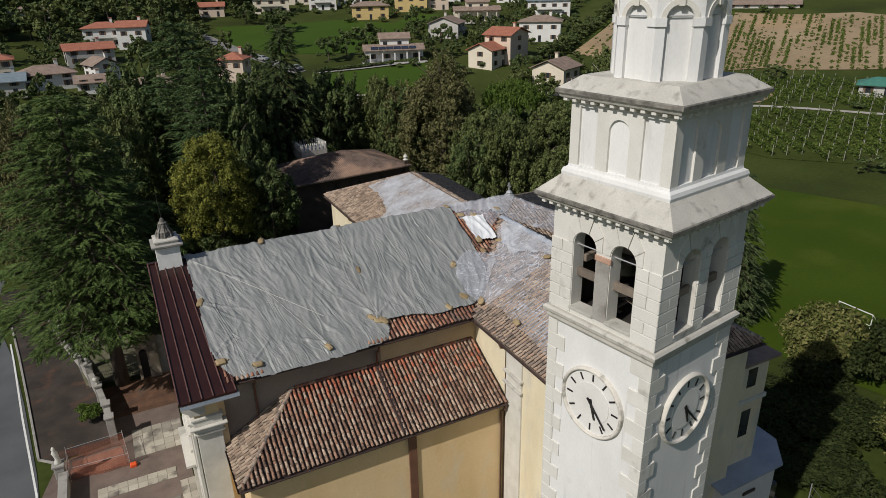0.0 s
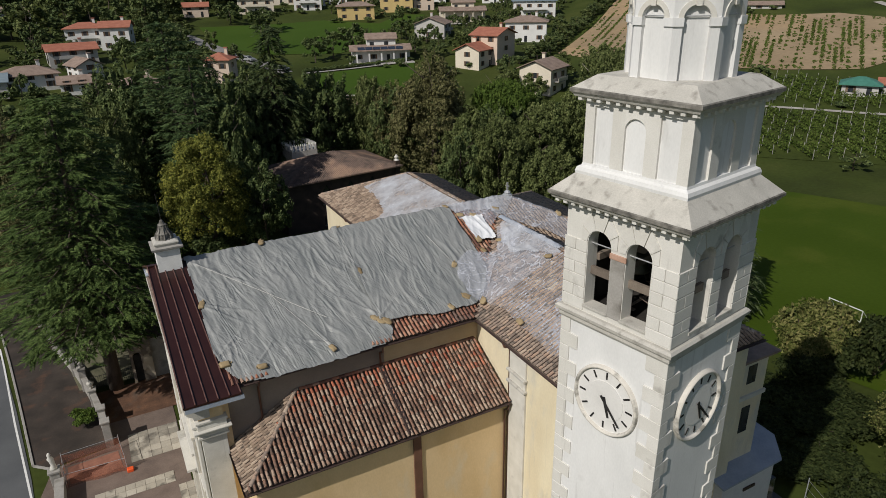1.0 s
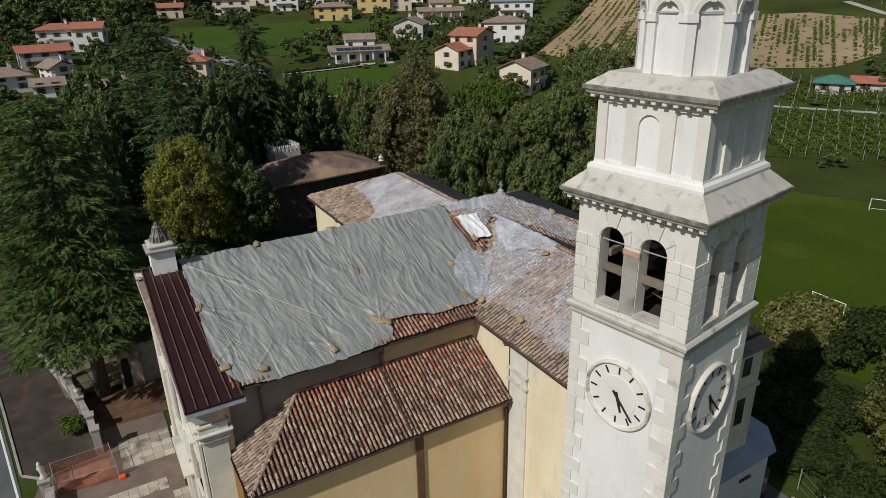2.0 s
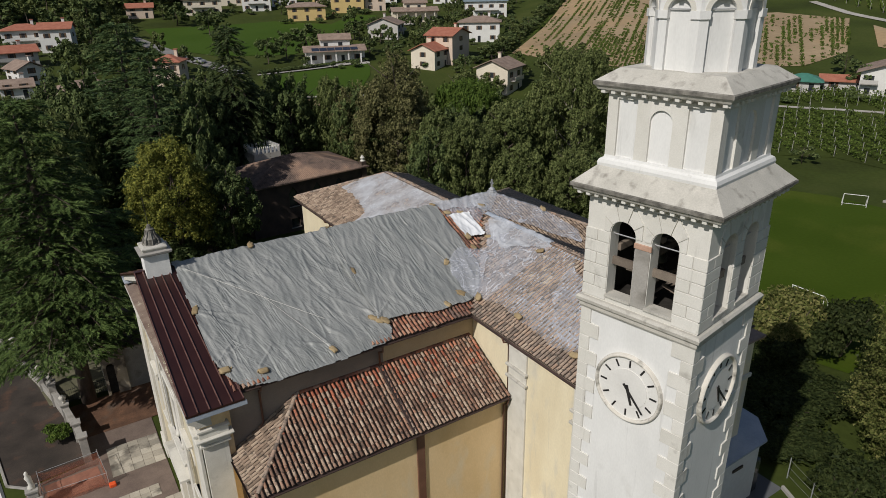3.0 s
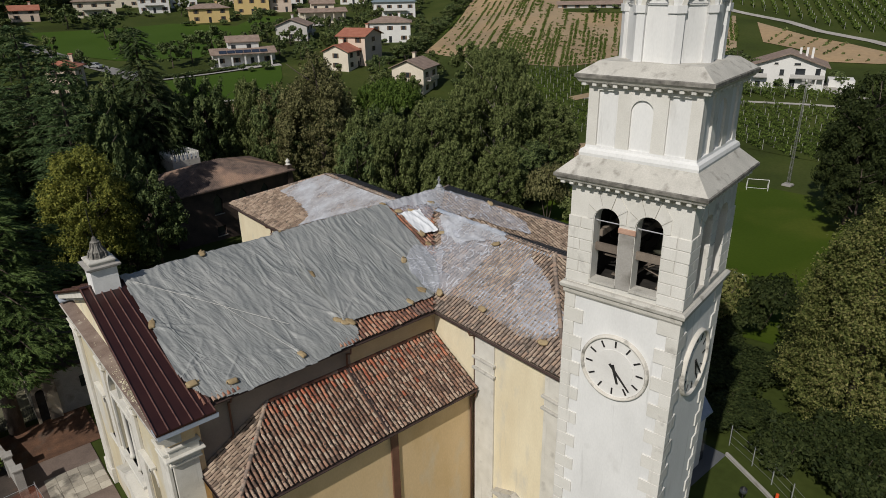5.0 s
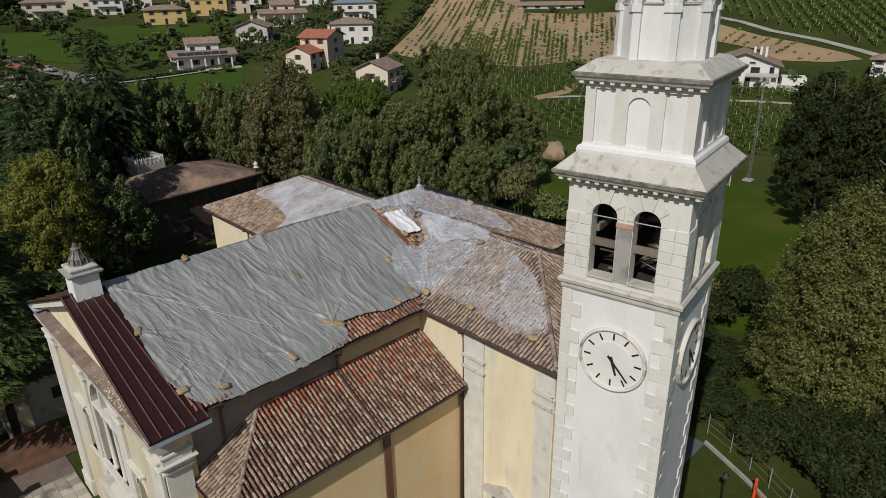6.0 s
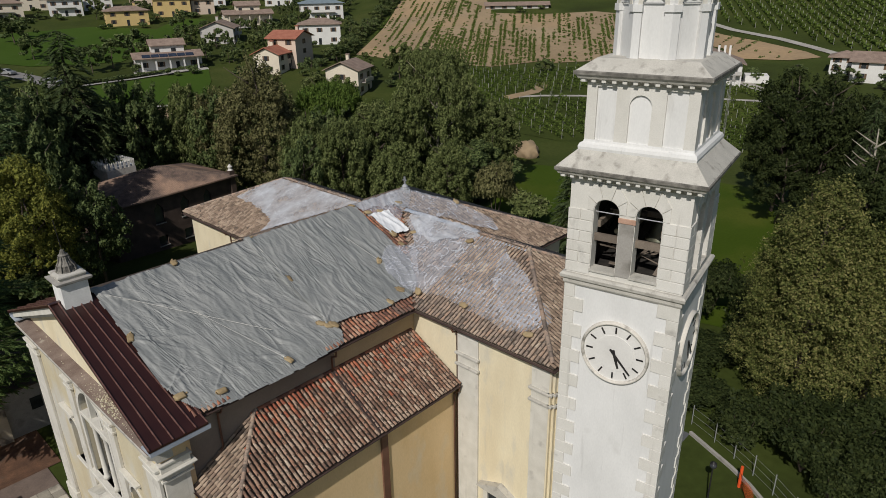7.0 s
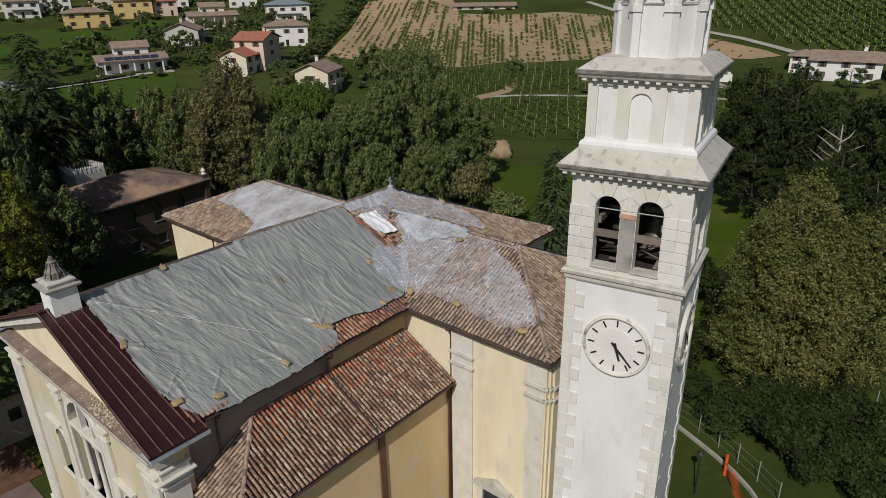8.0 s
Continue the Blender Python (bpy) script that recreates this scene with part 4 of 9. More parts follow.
def church_walls():
    W = []
    def wall(name, dims, mat, label=""):
        return part(name, boxes(*dims), mat, church, label)
    top = EAVE - 0.12
    # wall tone changes at x = 10.9, darker and greyer to the west
    wall("nave_wall", ((2.0, 10.9, 29.55, 30.05, 0, top),), M["nave_grey"], "rendered nave wall under the eave, darker grey-brown tone")
    wall("nave_wall", ((10.9, 16.9, 29.55, 30.05, 0, top),), M["nave_tan"], "rendered nave wall under the eave, tan tone")
    wall("nave_wall", ((2.0, 16.9, 45.35, 45.85, 0, top),), M["yellow"], "yellow rendered nave wall")
    # south transept
    x0, x1 = TR_X - TR_HALF + 0.45, TR_X + TR_HALF - 0.45
    wall("transept_wall", ((x0, x0 + 0.5, S_END + 0.95, 29.55, 0, top), (x0, x0 + 0.5, S_END + 0.45, S_END + 0.95, 0, top)), M["cream"], "cream rendered transept wall with damp stains")
    wall("transept_wall", ((x1 - 0.5, x1, S_END + 0.45, 29.55, 0, top),), M["cream"])
    wall("transept_wall", ((x0 + 0.5, x1 - 0.5, S_END + 0.45, S_END + 0.95, 0, top),), M["cream"])
    wall("transept_wall", ((x0, x0 + 0.5, 45.85, N_END - 0.45, 0, NT_EAVE - 0.12),), M["cream"], "cream rendered transept wall")
    wall("transept_wall", ((x1 - 0.5, x1, 45.85, N_END - 0.45, 0, NT_EAVE - 0.12),), M["cream"])
    wall("transept_wall", ((x0 + 0.5, x1 - 0.5, N_END - 0.95, N_END - 0.45, 0, NT_EAVE - 0.12),), M["cream"])
    wall("choir_wall", ((x1, EAST - 0.45, 29.55, 30.05, 0, top),), M["cream"], "cream rendered choir wall")
    wall("choir_wall", ((x1, EAST - 0.45, 45.35, 45.85, 0, top),), M["cream"])
    wall("choir_wall", ((EAST - 0.95, EAST - 0.45, 30.05, 45.35, 0, top),), M["cream"])
    # pilasters and string mouldings on the transept's west side
    for y0, y1 in ((24.5, 26.0), (S_END + 0.42, 20.9)):
        wall("pilaster", ((x0 - 0.10, x0 + 0.002, y0, y1, 0, top - 0.02),), M["trim"], "white flat pilaster")
        for z in (11.15, 11.85):
            bm = boxes((x0 - 0.26, x0 + 0.0, y0 - 0.08, y1 + 0.12, z, z + 0.16))
            part("moulding", bevelled(bm, 0.03), M["cornice"], church, "dark weathered string moulding")
    for i, (dx, dy) in enumerate(((0.0, 0.10), (0.16, 0.24), (0.36, 0.36))):
        wall("corner_pilaster", ((x0 - 0.10 + dx, x0 + 0.9 + dx, S_END + 0.415 - dy, S_END + 0.415 - (0, 0.104, 0.244)[i], 0, top - 0.03),), M["cream"], "stepped corner pilaster")
        for z in (11.15, 11.85):
            part("moulding", bevelled(boxes((x0 - 0.2 + dx, x0 + 0.9 + dx, S_END + 0.30 - dy, S_END + 0.5, z, z + 0.16)), 0.03), M["cornice"], church)
    # walled portal with a small pediment low on the transept
    part("portal_surround", boxes((x0 - 0.14, x0 + 0.02, 21.5, 21.8, 0, 3.6), (x0 - 0.14, x0 + 0.02, 23.7, 24.0, 0, 3.6), (x0 - 0.14, x0 + 0.02, 21.8, 23.7, 3.3, 3.6)), M["trim"], church, "white moulded portal surround")
    bm = bmesh.new()
    extrude_poly(bm, [(x0 - 0.42, 21.2, 3.62), (x0 - 0.42, 24.3, 3.62), (x0 - 0.42, 24.3, 3.74), (x0 - 0.42, 22.75, 4.42), (x0 - 0.42, 21.2, 3.74)], (0.43, 0, 0))
    part("portal_pediment", fix(bm), M["cornice"], church, "weathered stone pediment over the portal")
    part("portal_door", boxes((x0 - 0.03, x0 + 0.03, 21.8, 23.7, 0, 3.3)), M["glass_dark"], church, "dark glazed portal")


def low_aisle():
    """Lean-to side aisle along the nave."""
    x0, x1, y0, y1, z0, z1 = 2.3, 16.66, 25.75, 29.6, 10.0, 12.08
    sl = (z1 - z0) / (y1 - y0)
    rng = random.Random(11)
    hx = 5.95
    L = x1 - x0
    tiled_slope("aisle_roof", (x0, y0, z0), (1, 0), [(0, 0), (L, 0), (L, y1 - y0), (hx - x0, y1 - y0)], M["tile_aisle"], rng, "weathered multicoloured barrel-tile lean-to roof", single=300, slope=sl, picked=lambda x, y: 3.0 < x < 12.4 and y < 27.9, top_mat=M["tile_red2"])
    # strip added to block sun leaking between roof slab and gutter
    part("eave_board", boxes((x0 + 0.02, x1, y0 - 0.02, y0 + 0.1, z0 - 0.18, z0 - 0.02)), M["gutter"], church, "added brown strip closing the light gap at the eave")
    slw = (z1 - z0) / (hx - x0)
    tiled_slope("aisle_roof", (x0, y1, z0), (0, -1), [(0, 0), (y1 - y0, 0), (0, hx - x0)], M["tile_pale"], rng, "pale weathered hip end of the lean-to roof", slope=slw)
    cap_row((hx, y1, z1 + 0.10), (x0 + 0.05, y0 + 0.05, z0 + 0.12), M["tile"], r=0.12)
    cap_row((x1 - 0.1, y1 - 0.07, z1 + 0.08), (hx, y1 - 0.07, z1 + 0.08), M["tile_red"], r=0.12)
    wy, wx = y0 + 0.42, x0 + 0.42
    top = z0 - 0.1
    part("aisle_wall", boxes((wx, x1 + 0.2, wy, wy + 0.4, 0, top)), M["yellow"], church, "warm yellow rendered aisle wall")
    part("aisle_wall", boxes((wx, wx + 0.4, wy + 0.4, 29.55, 0, top)), M["yellow"], church, "warm yellow rendered aisle wall")
    for d in ((wx - 0.06, x1, wy - 0.06, wy + 0.01, top - 0.28, top + 0.02),):
        part("eave_moulding", boxes(d), M["gutter"], church)
    part("soffit", boxes((x0 + 0.03, x1, y0 + 0.05, wy + 0.3, top - 0.02, top + 0.05), (x0 + 0.03, wx + 0.3, wy + 0.3, y1 - 0.05, top - 0.02, top + 0.05)), M["gutter"], church)
    gutter((x0 - 0.06, y0 - 0.1, z0 - 0.06), (x1 + 0.02, y0 - 0.1, z0 - 0.06))
    gutter((x0 - 0.1, y0 - 0.06, z0 - 0.06), (x0 - 0.1, y1, z0 - 0.06))
    xg = 10.62
    bm = bmesh.new()
    n = Vector((0, -sl, 1)).normalized()
    a, b = Vector((xg, y1 - 0.1, z1 - 0.02)), Vector((xg, y0, z0 + 0.02))
    for dx in (-0.10, 0.10):
        tube(bm, [a + Vector((dx, 0, 0.14)), b + Vector((dx, 0, 0.14))], 0.03, 6)
    extrude_poly(bm, [a + Vector((-0.1, 0, 0.10)), a + Vector((0.1, 0, 0.10)), b + Vector((0.1, 0, 0.10)), b + Vector((-0.1, 0, 0.10))], (0, 0, 0.03))
    part("roof_channel", fix(bm), M["gutter"], church, "dark sheet-metal channel across the tiles")
    pipe([(xg + 0.02, 29.0, EAVE - 0.2), (xg + 0.02, 29.02, EAVE - 0.55), (xg, 29.42, EAVE - 0.75), (xg, 29.42, z1 + 0.1)])
    pipe([(x1 - 0.12, y0 - 0.1, z0 - 0.12), (x1 - 0.12, y0 + 0.0, z0 - 0.5), (x1 - 0.12, wy - 0.09, z0 - 0.75), (x1 - 0.12, wy - 0.09, 0)])
    xm = 11.1
    part("wall_pier", boxes((xm - 0.22, xm + 0.22, wy - 0.11, wy + 0.01, 0, top - 0.3)), M["copper"], church, "brown downpipe casing against the aisle wall")


def gutter(p, q, r=0.085):
    """An open half-round gutter."""
    p, q = Vector(p), Vector(q)
    d = (q - p).normalized()
    side = d.cross(Vector((0, 0, 1))).normalized()
    bm = bmesh.new()
    rows = []
    for c in (p, q):
        ro = [bm.verts.new(c + side * (r * math.cos(math.pi + math.pi * j / 6)) + Vector((0, 0, r * math.sin(math.pi + math.pi * j / 6)))) for j in range(7)]
        ri = [bm.verts.new(c + side * (0.86 * r * math.cos(math.pi + math.pi * j / 6)) + Vector((0, 0, 0.86 * r * math.sin(math.pi + math.pi * j / 6)))) for j in range(7)]
        rows.append(ro + ri[::-1])
    m = len(rows[0])
    for j in range(m):
        bm.faces.new((rows[0][j], rows[0][(j + 1) % m], rows[1][(j + 1) % m], rows[1][j]))
    bm.faces.new(rows[0][::-1]), bm.faces.new(rows[1])
    return part("gutter", fix(bm), M["gutter"], church, "dark brown half-round gutter")


def pipe(pts, r=0.055):
    return part("downpipe", tube(bmesh.new(), pts, r, 8), M["copper"], church, "brown metal downpipe", smooth=True)


def main_roofs():
    rng = random.Random(5)
    ex0 = 2.7
    grey = lambda x, y: (3.9 < x < 16.2 and y > (29.6 if x < 4.7 else 28.8) + 1.6 * max(0, min(1, (x - 9.9) / 1.0)) and y < 37.1)
    # nave south slope runs on into the choir; the transept covers its middle
    deep = RIDGE_Y - SOUTH
    x0, x1 = TR_X - TR_HALF, TR_X + TR_HALF
    tiled_slope("nave_roof", (ex0, SOUTH, EAVE), (1, 0), [(0, 0), (x0 - ex0, 0), (TR_X - ex0, VALLEY), (TR_X - ex0, deep), (0, deep)], M["tile_red"], rng, "nave roof of red barrel tiles", hidden=grey)
    tiled_slope("choir_roof", (TR_X, SOUTH, EAVE), (1, 0), [(0, VALLEY), (TR_HALF, 0), (EAST - TR_X, 0), (HIP_X - TR_X, deep), (0, deep)], M["tile_pale"], rng, "choir roof of pale barrel tiles")
    tiled_slope("nave_roof", (EAST, NORTH, EAVE), (-1, 0), [(0, 0), (EAST - ex0, 0), (EAST - ex0, deep), (EAST - HIP_X, deep)], M["tile"], rng, "nave roof of barrel tiles", hidden=lambda x, y: x < 15)
    tiled_slope("choir_roof", (EAST, SOUTH, EAVE), (0, 1), [(0, 0), (NORTH - SOUTH, 0), (deep, EAST - HIP_X)], M["tile"], rng, "hipped choir roof of barrel tiles", slope=HIP_PITCH)
    # south transept: west slope, east slope, hip; then the north transept
    tiled_slope("transept_roof", (x0, SOUTH, EAVE), (0, -1), [(0, 0), (SOUTH - S_END, 0), (SOUTH - S_APEX, 6.0), (-VALLEY, 6.0)], M["tile"], rng, "transept roof of weathered barrel tiles", slope=TR_PITCH)
    tiled_slope("transept_roof", (x1, S_END, EAVE), (0, 1), [(0, 0), (SOUTH - S_END, 0), (SOUTH + VALLEY - S_END, 6.0), (S_APEX - S_END, 6.0)], M["tile"], rng, slope=TR_PITCH)
    tiled_slope("transept_roof", (x0, S_END, EAVE), (1, 0), [(0, 0), (12.0, 0), (6.0, 6.0)], M["tile_pale"], rng, slope=TR_PITCH)
    tiled_slope("transept_roof", (x0, N_END, NT_EAVE), (0, -1), [(0, 0), (N_END - 46.6, 0), (N_END - 40.4, 6.0), (N_END - N_APEX, 6.0)], M["tile_pale"], rng, "transept roof of pale orange barrel tiles", slope=TR_PITCH)
    tiled_slope("transept_roof", (x1, 46.6, NT_EAVE), (0, 1), [(0, 0), (N_END - 46.6, 0), (N_APEX - 46.6, 6.0), (-6.2, 6.0)], M["tile"], rng, slope=TR_PITCH)
    tiled_slope("transept_roof", (x1, N_END, NT_EAVE), (-1, 0), [(0, 0), (12.0, 0), (6.0, N_END - N_APEX)], M["tile"], rng, slope=NT_HIP)
    up = Vector((0, 0, 0.12))
    top = Vector((HIP_X, RIDGE_Y, RIDGE_Z))
    for p, q in ((top, (19.0, RIDGE_Y, RIDGE_Z)), (top, (EAST, SOUTH, EAVE)), (top, (EAST, NORTH, EAVE)), ((TR_X, SOUTH + VALLEY, TR_Z), (TR_X, S_APEX, TR_Z)), ((TR_X, S_APEX, TR_Z), (x0, S_END, EAVE)), ((TR_X, S_APEX, TR_Z), (x1, S_END, EAVE)), ((TR_X, 40.4, NT_Z), (TR_X, N_APEX, NT_Z)), ((TR_X, N_APEX, NT_Z), (x0, N_END, NT_EAVE)), ((TR_X, N_APEX, NT_Z), (x1, N_END, NT_EAVE))):
        cap_row(Vector(p) + up, Vector(q) + up, M["tile"])
    g = EAVE - 0.08
    gutter((2.9, 28.9, g), (x0 + 0.06, 28.9, g))
    gutter((x0 - 0.1, 28.9, g), (x0 - 0.1, S_END - 0.1, g))
    gutter((x0 - 0.1, S_END - 0.1, g), (x1 + 0.1, S_END - 0.1, g))
    gutter((x0 - 0.1, N_END, NT_EAVE - 0.08), (x0 - 0.1, 46.5, NT_EAVE - 0.08))
    gutter((x1 + 0.1, 28.9, g), (EAST, 28.9, g))
    part("eave_board", boxes((2.9, x0 + 0.4, 29.02, 29.55, g - 0.12, g - 0.02)), M["gutter"], church)
    part("eave_board", boxes((x0 + 0.02, x0 + 0.45, S_END + 0.05, 29.5, g - 0.14, g - 0.03)), M["timber"], church)
    part("eave_board", boxes((x0 + 0.45, x1 - 0.02, S_END + 0.02, S_END + 0.45, g - 0.14, g - 0.03), (x1 - 0.45, x1 - 0.02, S_END + 0.45, 29.5, g - 0.14, g - 0.03)), M["timber"], church)
    part("eave_board", boxes((x0 + 0.02, x0 + 0.45, 46.5, N_END - 0.05, NT_EAVE - 0.22, NT_EAVE - 0.11)), M["timber"], church)
    pipe([(4.05, 28.95, g - 0.05), (4.05, 29.1, g - 0.4), (4.05, 29.46, g - 0.6), (4.05, 29.46, 11.2), (3.6, 29.46, 10.7)])
    pipe([(x0 - 0.1, 26.05, g - 0.05), (x0 + 0.02, 26.05, g - 0.35), (x0 + 0.38, 26.05, g - 0.5), (x0 + 0.38, 26.05, 0)])
    gn = NT_EAVE - 0.08
    pipe([(x0 - 0.1, 50.2, gn - 0.05), (x0 + 0.02, 50.2, gn - 0.3), (x0 + 0.4, 50.2, gn - 0.45), (x0 + 0.4, 50.2, 0)])
    # finial on the crossing
    fi = thing("roof_finial", pose(HIP_X, RIDGE_Y, RIDGE_Z + 0.02), "small pale stone finial with a cross on the ridge", "finial")
    bm = bmesh.new()
    lathe(bm, [(0.34, 0), (0.34, 0.3), (0.20, 0.38), (0.24, 0.46), (0.10, 0.60)], 10)
    part("base", bm, M["steel"], fi)
    part("cross", boxes((-0.05, 0.05, -0.05, 0.05, 0.58, 1.15), (-0.05, 0.05, -0.17, 0.17, 0.86, 0.94)), M["steel"], fi)


def facade():
    x = 0.95
    zt = 12.98
    # main front wall with a three-light window and two side windows
    wins = ((40.65, 41.95, 5.6, 8.0), (32.45, 33.75, 5.6, 8.0))
    cy0, cy1 = 35.3, 38.9     # large arched window
    f = lambda s, d, z: Vector((x - d, s, z))
    t = 0.6
    ys = [29.3, 32.45, 33.75, cy0, cy1, 40.65, 41.95, 46.1]
    def piece(*polys):
        bm = bmesh.new()
        for pts in polys:
            plate(bm, f, pts, -t, 0)
        part("front_wall", fix(bm), M["front"], church, "cream-yellow rendered west front")
    def col(y0, y1, z0=0, z1=zt):
        return [(y0, z0), (y1, z0), (y1, z1), (y0, z1)]
    for i in (0, 2, 4, 6):
        piece(col(ys[i], ys[i + 1]))
    for y0, y1, za, zb in wins:
        piece(col(y0, y1, 0, za))
        piece(arch_pts(y0, y1, zb - 0.1, 10) + [(y1, zt), (y0, zt)])
    piece(col(cy0, cy1, 0, 6.3))
    piece(arch_pts(cy0, cy1, 10.3, 14) + [(cy1, zt), (cy0, zt)])
    part("front_wall", boxes((x + 0.6, 2.5, 29.3, 29.55, 0, zt)), M["yellow"], church, "yellow rendered return of the west front")
    part("front_wall", boxes((x + 0.6, 2.5, 45.65, 46.1, 0, zt)), M["yellow"], church)
    # pilasters with capitals
    for y0, y1 in ((29.15, 30.5), (33.95, 34.75), (39.45, 40.25), (44.6, 46.25)):
        part("pilaster", bevelled(boxes((x - 0.16, x + 0.002, y0, y1, 1.2, 11.4)), 0.02), M["trim"], church, "white pilaster of the west front")
        part("pilaster_base", bevelled(boxes((x - 0.26, x + 0.002, y0 - 0.08, y1 + 0.08, 0, 1.2)), 0.02), M["trim"], church)
        for k, (dz0, dz1, dx) in enumerate(((11.4, 11.55, 0.22), (11.55, 11.9, 0.18), (11.9, 12.05, 0.28))):
            part("capital", bevelled(boxes((x - dx, x + 0.002, y0 - dx * 0.4, y1 + dx * 0.4, dz0, dz1)), 0.02), M["trim"], church, "white moulded capital")
    # corner pilaster on the south return
    part("corner_pilaster", bevelled(boxes((1.0, 2.2, 29.08, 29.297, 0, 11.3)), 0.02), M["trim"], church, "white corner pilaster")
    for z0, z1, o in ((11.3, 11.42, 0.08), (11.42, 11.62, 0.04), (11.62, 11.74, 0.14), (11.74, 11.82, 0.24), (11.82, 12.16, 0.04), (12.16, 12.28, 0.10)):
        part("corner_moulding", bevelled(boxes((0.94 - o, 2.24 + o, 28.98 - o, 29.3, z0, z1)), 0.015), M["trim"], church, "grey-white stepped moulding")
    part("corner_frieze", boxes((1.0, 2.2, 29.1, 29.297, 12.28, 13.3)), M["yellow"], church)
    # horizontal cornice below the pediment, with a weathered top
    bm = bmesh.new()
    prof = [(x - 0.10, 12.45), (x - 0.16, 12.65), (x - 0.40, 12.8), (x - 0.45, 13.02), (x + 0.62, 13.2), (x + 0.62, 12.45)]
    extrude_poly(bm, [(px, 28.95, pz) for px, pz in prof], (0, 17.5, 0))
    part("front_cornice", fix(bm), M["cornice"], church, "weathered horizontal cornice with crumbling top")
    bm = bmesh.new()
    extrude_poly(bm, [(x - 0.40, 28.97, 13.04), (x + 0.32, 28.97, 13.17), (x + 0.32, 46.43, 13.17), (x - 0.40, 46.43, 13.04)], (0, 0, 0.03))
    part("ledge_covering", fix(bm), M["ledge"], church, "brown weathered covering with fallen mortar on the ledge")
    tym = x + 0.30
    bm = bmesh.new()
    extrude_poly(bm, [(tym, 29.4, 13.0), (tym, 46.0, 13.0), (tym, 45.6, 13.75), (tym, RIDGE_Y, RIDGE_Z - 0.25), (tym, 29.8, 13.75)], (0.4, 0, 0))
    part("tympanum", fix(bm), M["cream"], church, "cream rendered pediment field")
    # raking cornice on both slopes
    for sg in (-1, 1):
        bm = bmesh.new()
        p = [(RIDGE_Y, RIDGE_Z - 0.02), (RIDGE_Y + sg * 8.9, RIDGE_Z - 0.02 - 8.9 * PITCH), (RIDGE_Y + sg * 8.9, RIDGE_Z - 0.36 - 8.9 * PITCH), (RIDGE_Y, RIDGE_Z - 0.40)]
        extrude_poly(bm, [(x - 0.36, a, b) for a, b in p], (0.72, 0, 0))
        part("raking_cornice", fix(bm), M["trim"], church, "white raking cornice of the pediment")
        bm = bmesh.new()
        p = [(RIDGE_Y, RIDGE_Z - 0.40), (RIDGE_Y + sg * 8.3, RIDGE_Z - 0.40 - 8.3 * PITCH), (RIDGE_Y + sg * 8.3, RIDGE_Z - 0.58 - 8.3 * PITCH), (RIDGE_Y, RIDGE_Z - 0.62)]
        extrude_poly(bm, [(x - 0.08, a, b) for a, b in p], (0.37, 0, 0))
        part("raking_cornice", fix(bm), M["trim"], church)
    # the window in three lights
    win = thing("window_1", pose(0, 0, 0), "large arched three-light church window with white columns", "window", kind="structure")
    yc = (cy0 + cy1) / 2
    bm = bmesh.new()
    plate(bm, f, [(cy0, 6.3), (cy1, 6.3)] + arch_pts(cy0, cy1, 10.3, 14)[::-1], -0.42, -0.36)
    part("pane", fix(bm), M["glass_dark"], win, "dark leaded glass")
    for y in (cy0 + 1.1, cy1 - 1.1):
        bm = bmesh.new()
        lathe(bm, [(0.2, 6.3), (0.2, 6.5), (0.14, 6.6), (0.12, 9.7), (0.19, 9.9), (0.19, 10.05)], 12, at=(x + 0.1, y))
        part("column", bm, M["trim"], win, smooth=True)
        part("mullion", boxes((x + 0.05, x + 0.32, y - 0.1, y + 0.1, 10.3, 11.75)), M["trim"], win)
    part("transom", bevelled(boxes((x - 0.1, x + 0.34, cy0, cy1, 10.05, 10.32)), 0.02), M["trim"], win)
    bm = bmesh.new()
    o, i = arch_pts(cy0 - 0.3, cy1 + 0.3, 10.3, 16), arch_pts(cy0, cy1, 10.3, 16)
    for k in range(16):
        plate(bm, f, [i[k], i[k + 1], o[k + 1], o[k]], -0.02, 0.10)
    for y0, y1 in ((cy0 - 0.3, cy0), (cy1, cy1 + 0.3)):
        plate(bm, f, [(y0, 6.2), (y1, 6.2), (y1, 10.3), (y0, 10.3)], -0.02, 0.10)
    part("window_frame", fix(bm), M["trim"], win, "white moulded arch surround")
    part("window_sill", bevelled(boxes((x - 0.3, x + 0.35, cy0 - 0.4, cy1 + 0.4, 6.08, 6.3)), 0.02), M["trim"], win)
    for n, (y0, y1, za, zb) in enumerate(wins):
        w = thing("window_%d" % (n + 2), pose(0, 0, 0), "tall narrow arched window in the west front", "window", kind="structure")
        bm = bmesh.new()
        plate(bm, f, [(y0, za), (y1, za)] + arch_pts(y0, y1, zb - 0.1, 10)[::-1], -0.40, -0.34)
        part("pane", fix(bm), M["glass_dark"], w)
        bm = bmesh.new()
        o, i = arch_pts(y0 - 0.14, y1 + 0.14, zb - 0.1, 10), arch_pts(y0, y1, zb - 0.1, 10)
        for k in range(10):
            plate(bm, f, [i[k], i[k + 1], o[k + 1], o[k]], -0.02, 0.06)
        part("window_frame", fix(bm), M["trim"], w)
        part("window_sill", bevelled(boxes((x - 0.14, x + 0.3, y0 - 0.15, y1 + 0.15, za - 0.14, za)), 0.02), M["trim"], w)
        part("hood", bevelled(boxes((x - 0.28, x + 0.002, y0 - 0.3, y1 + 0.3, 9.15, 9.32)), 0.02), M["trim"], w)
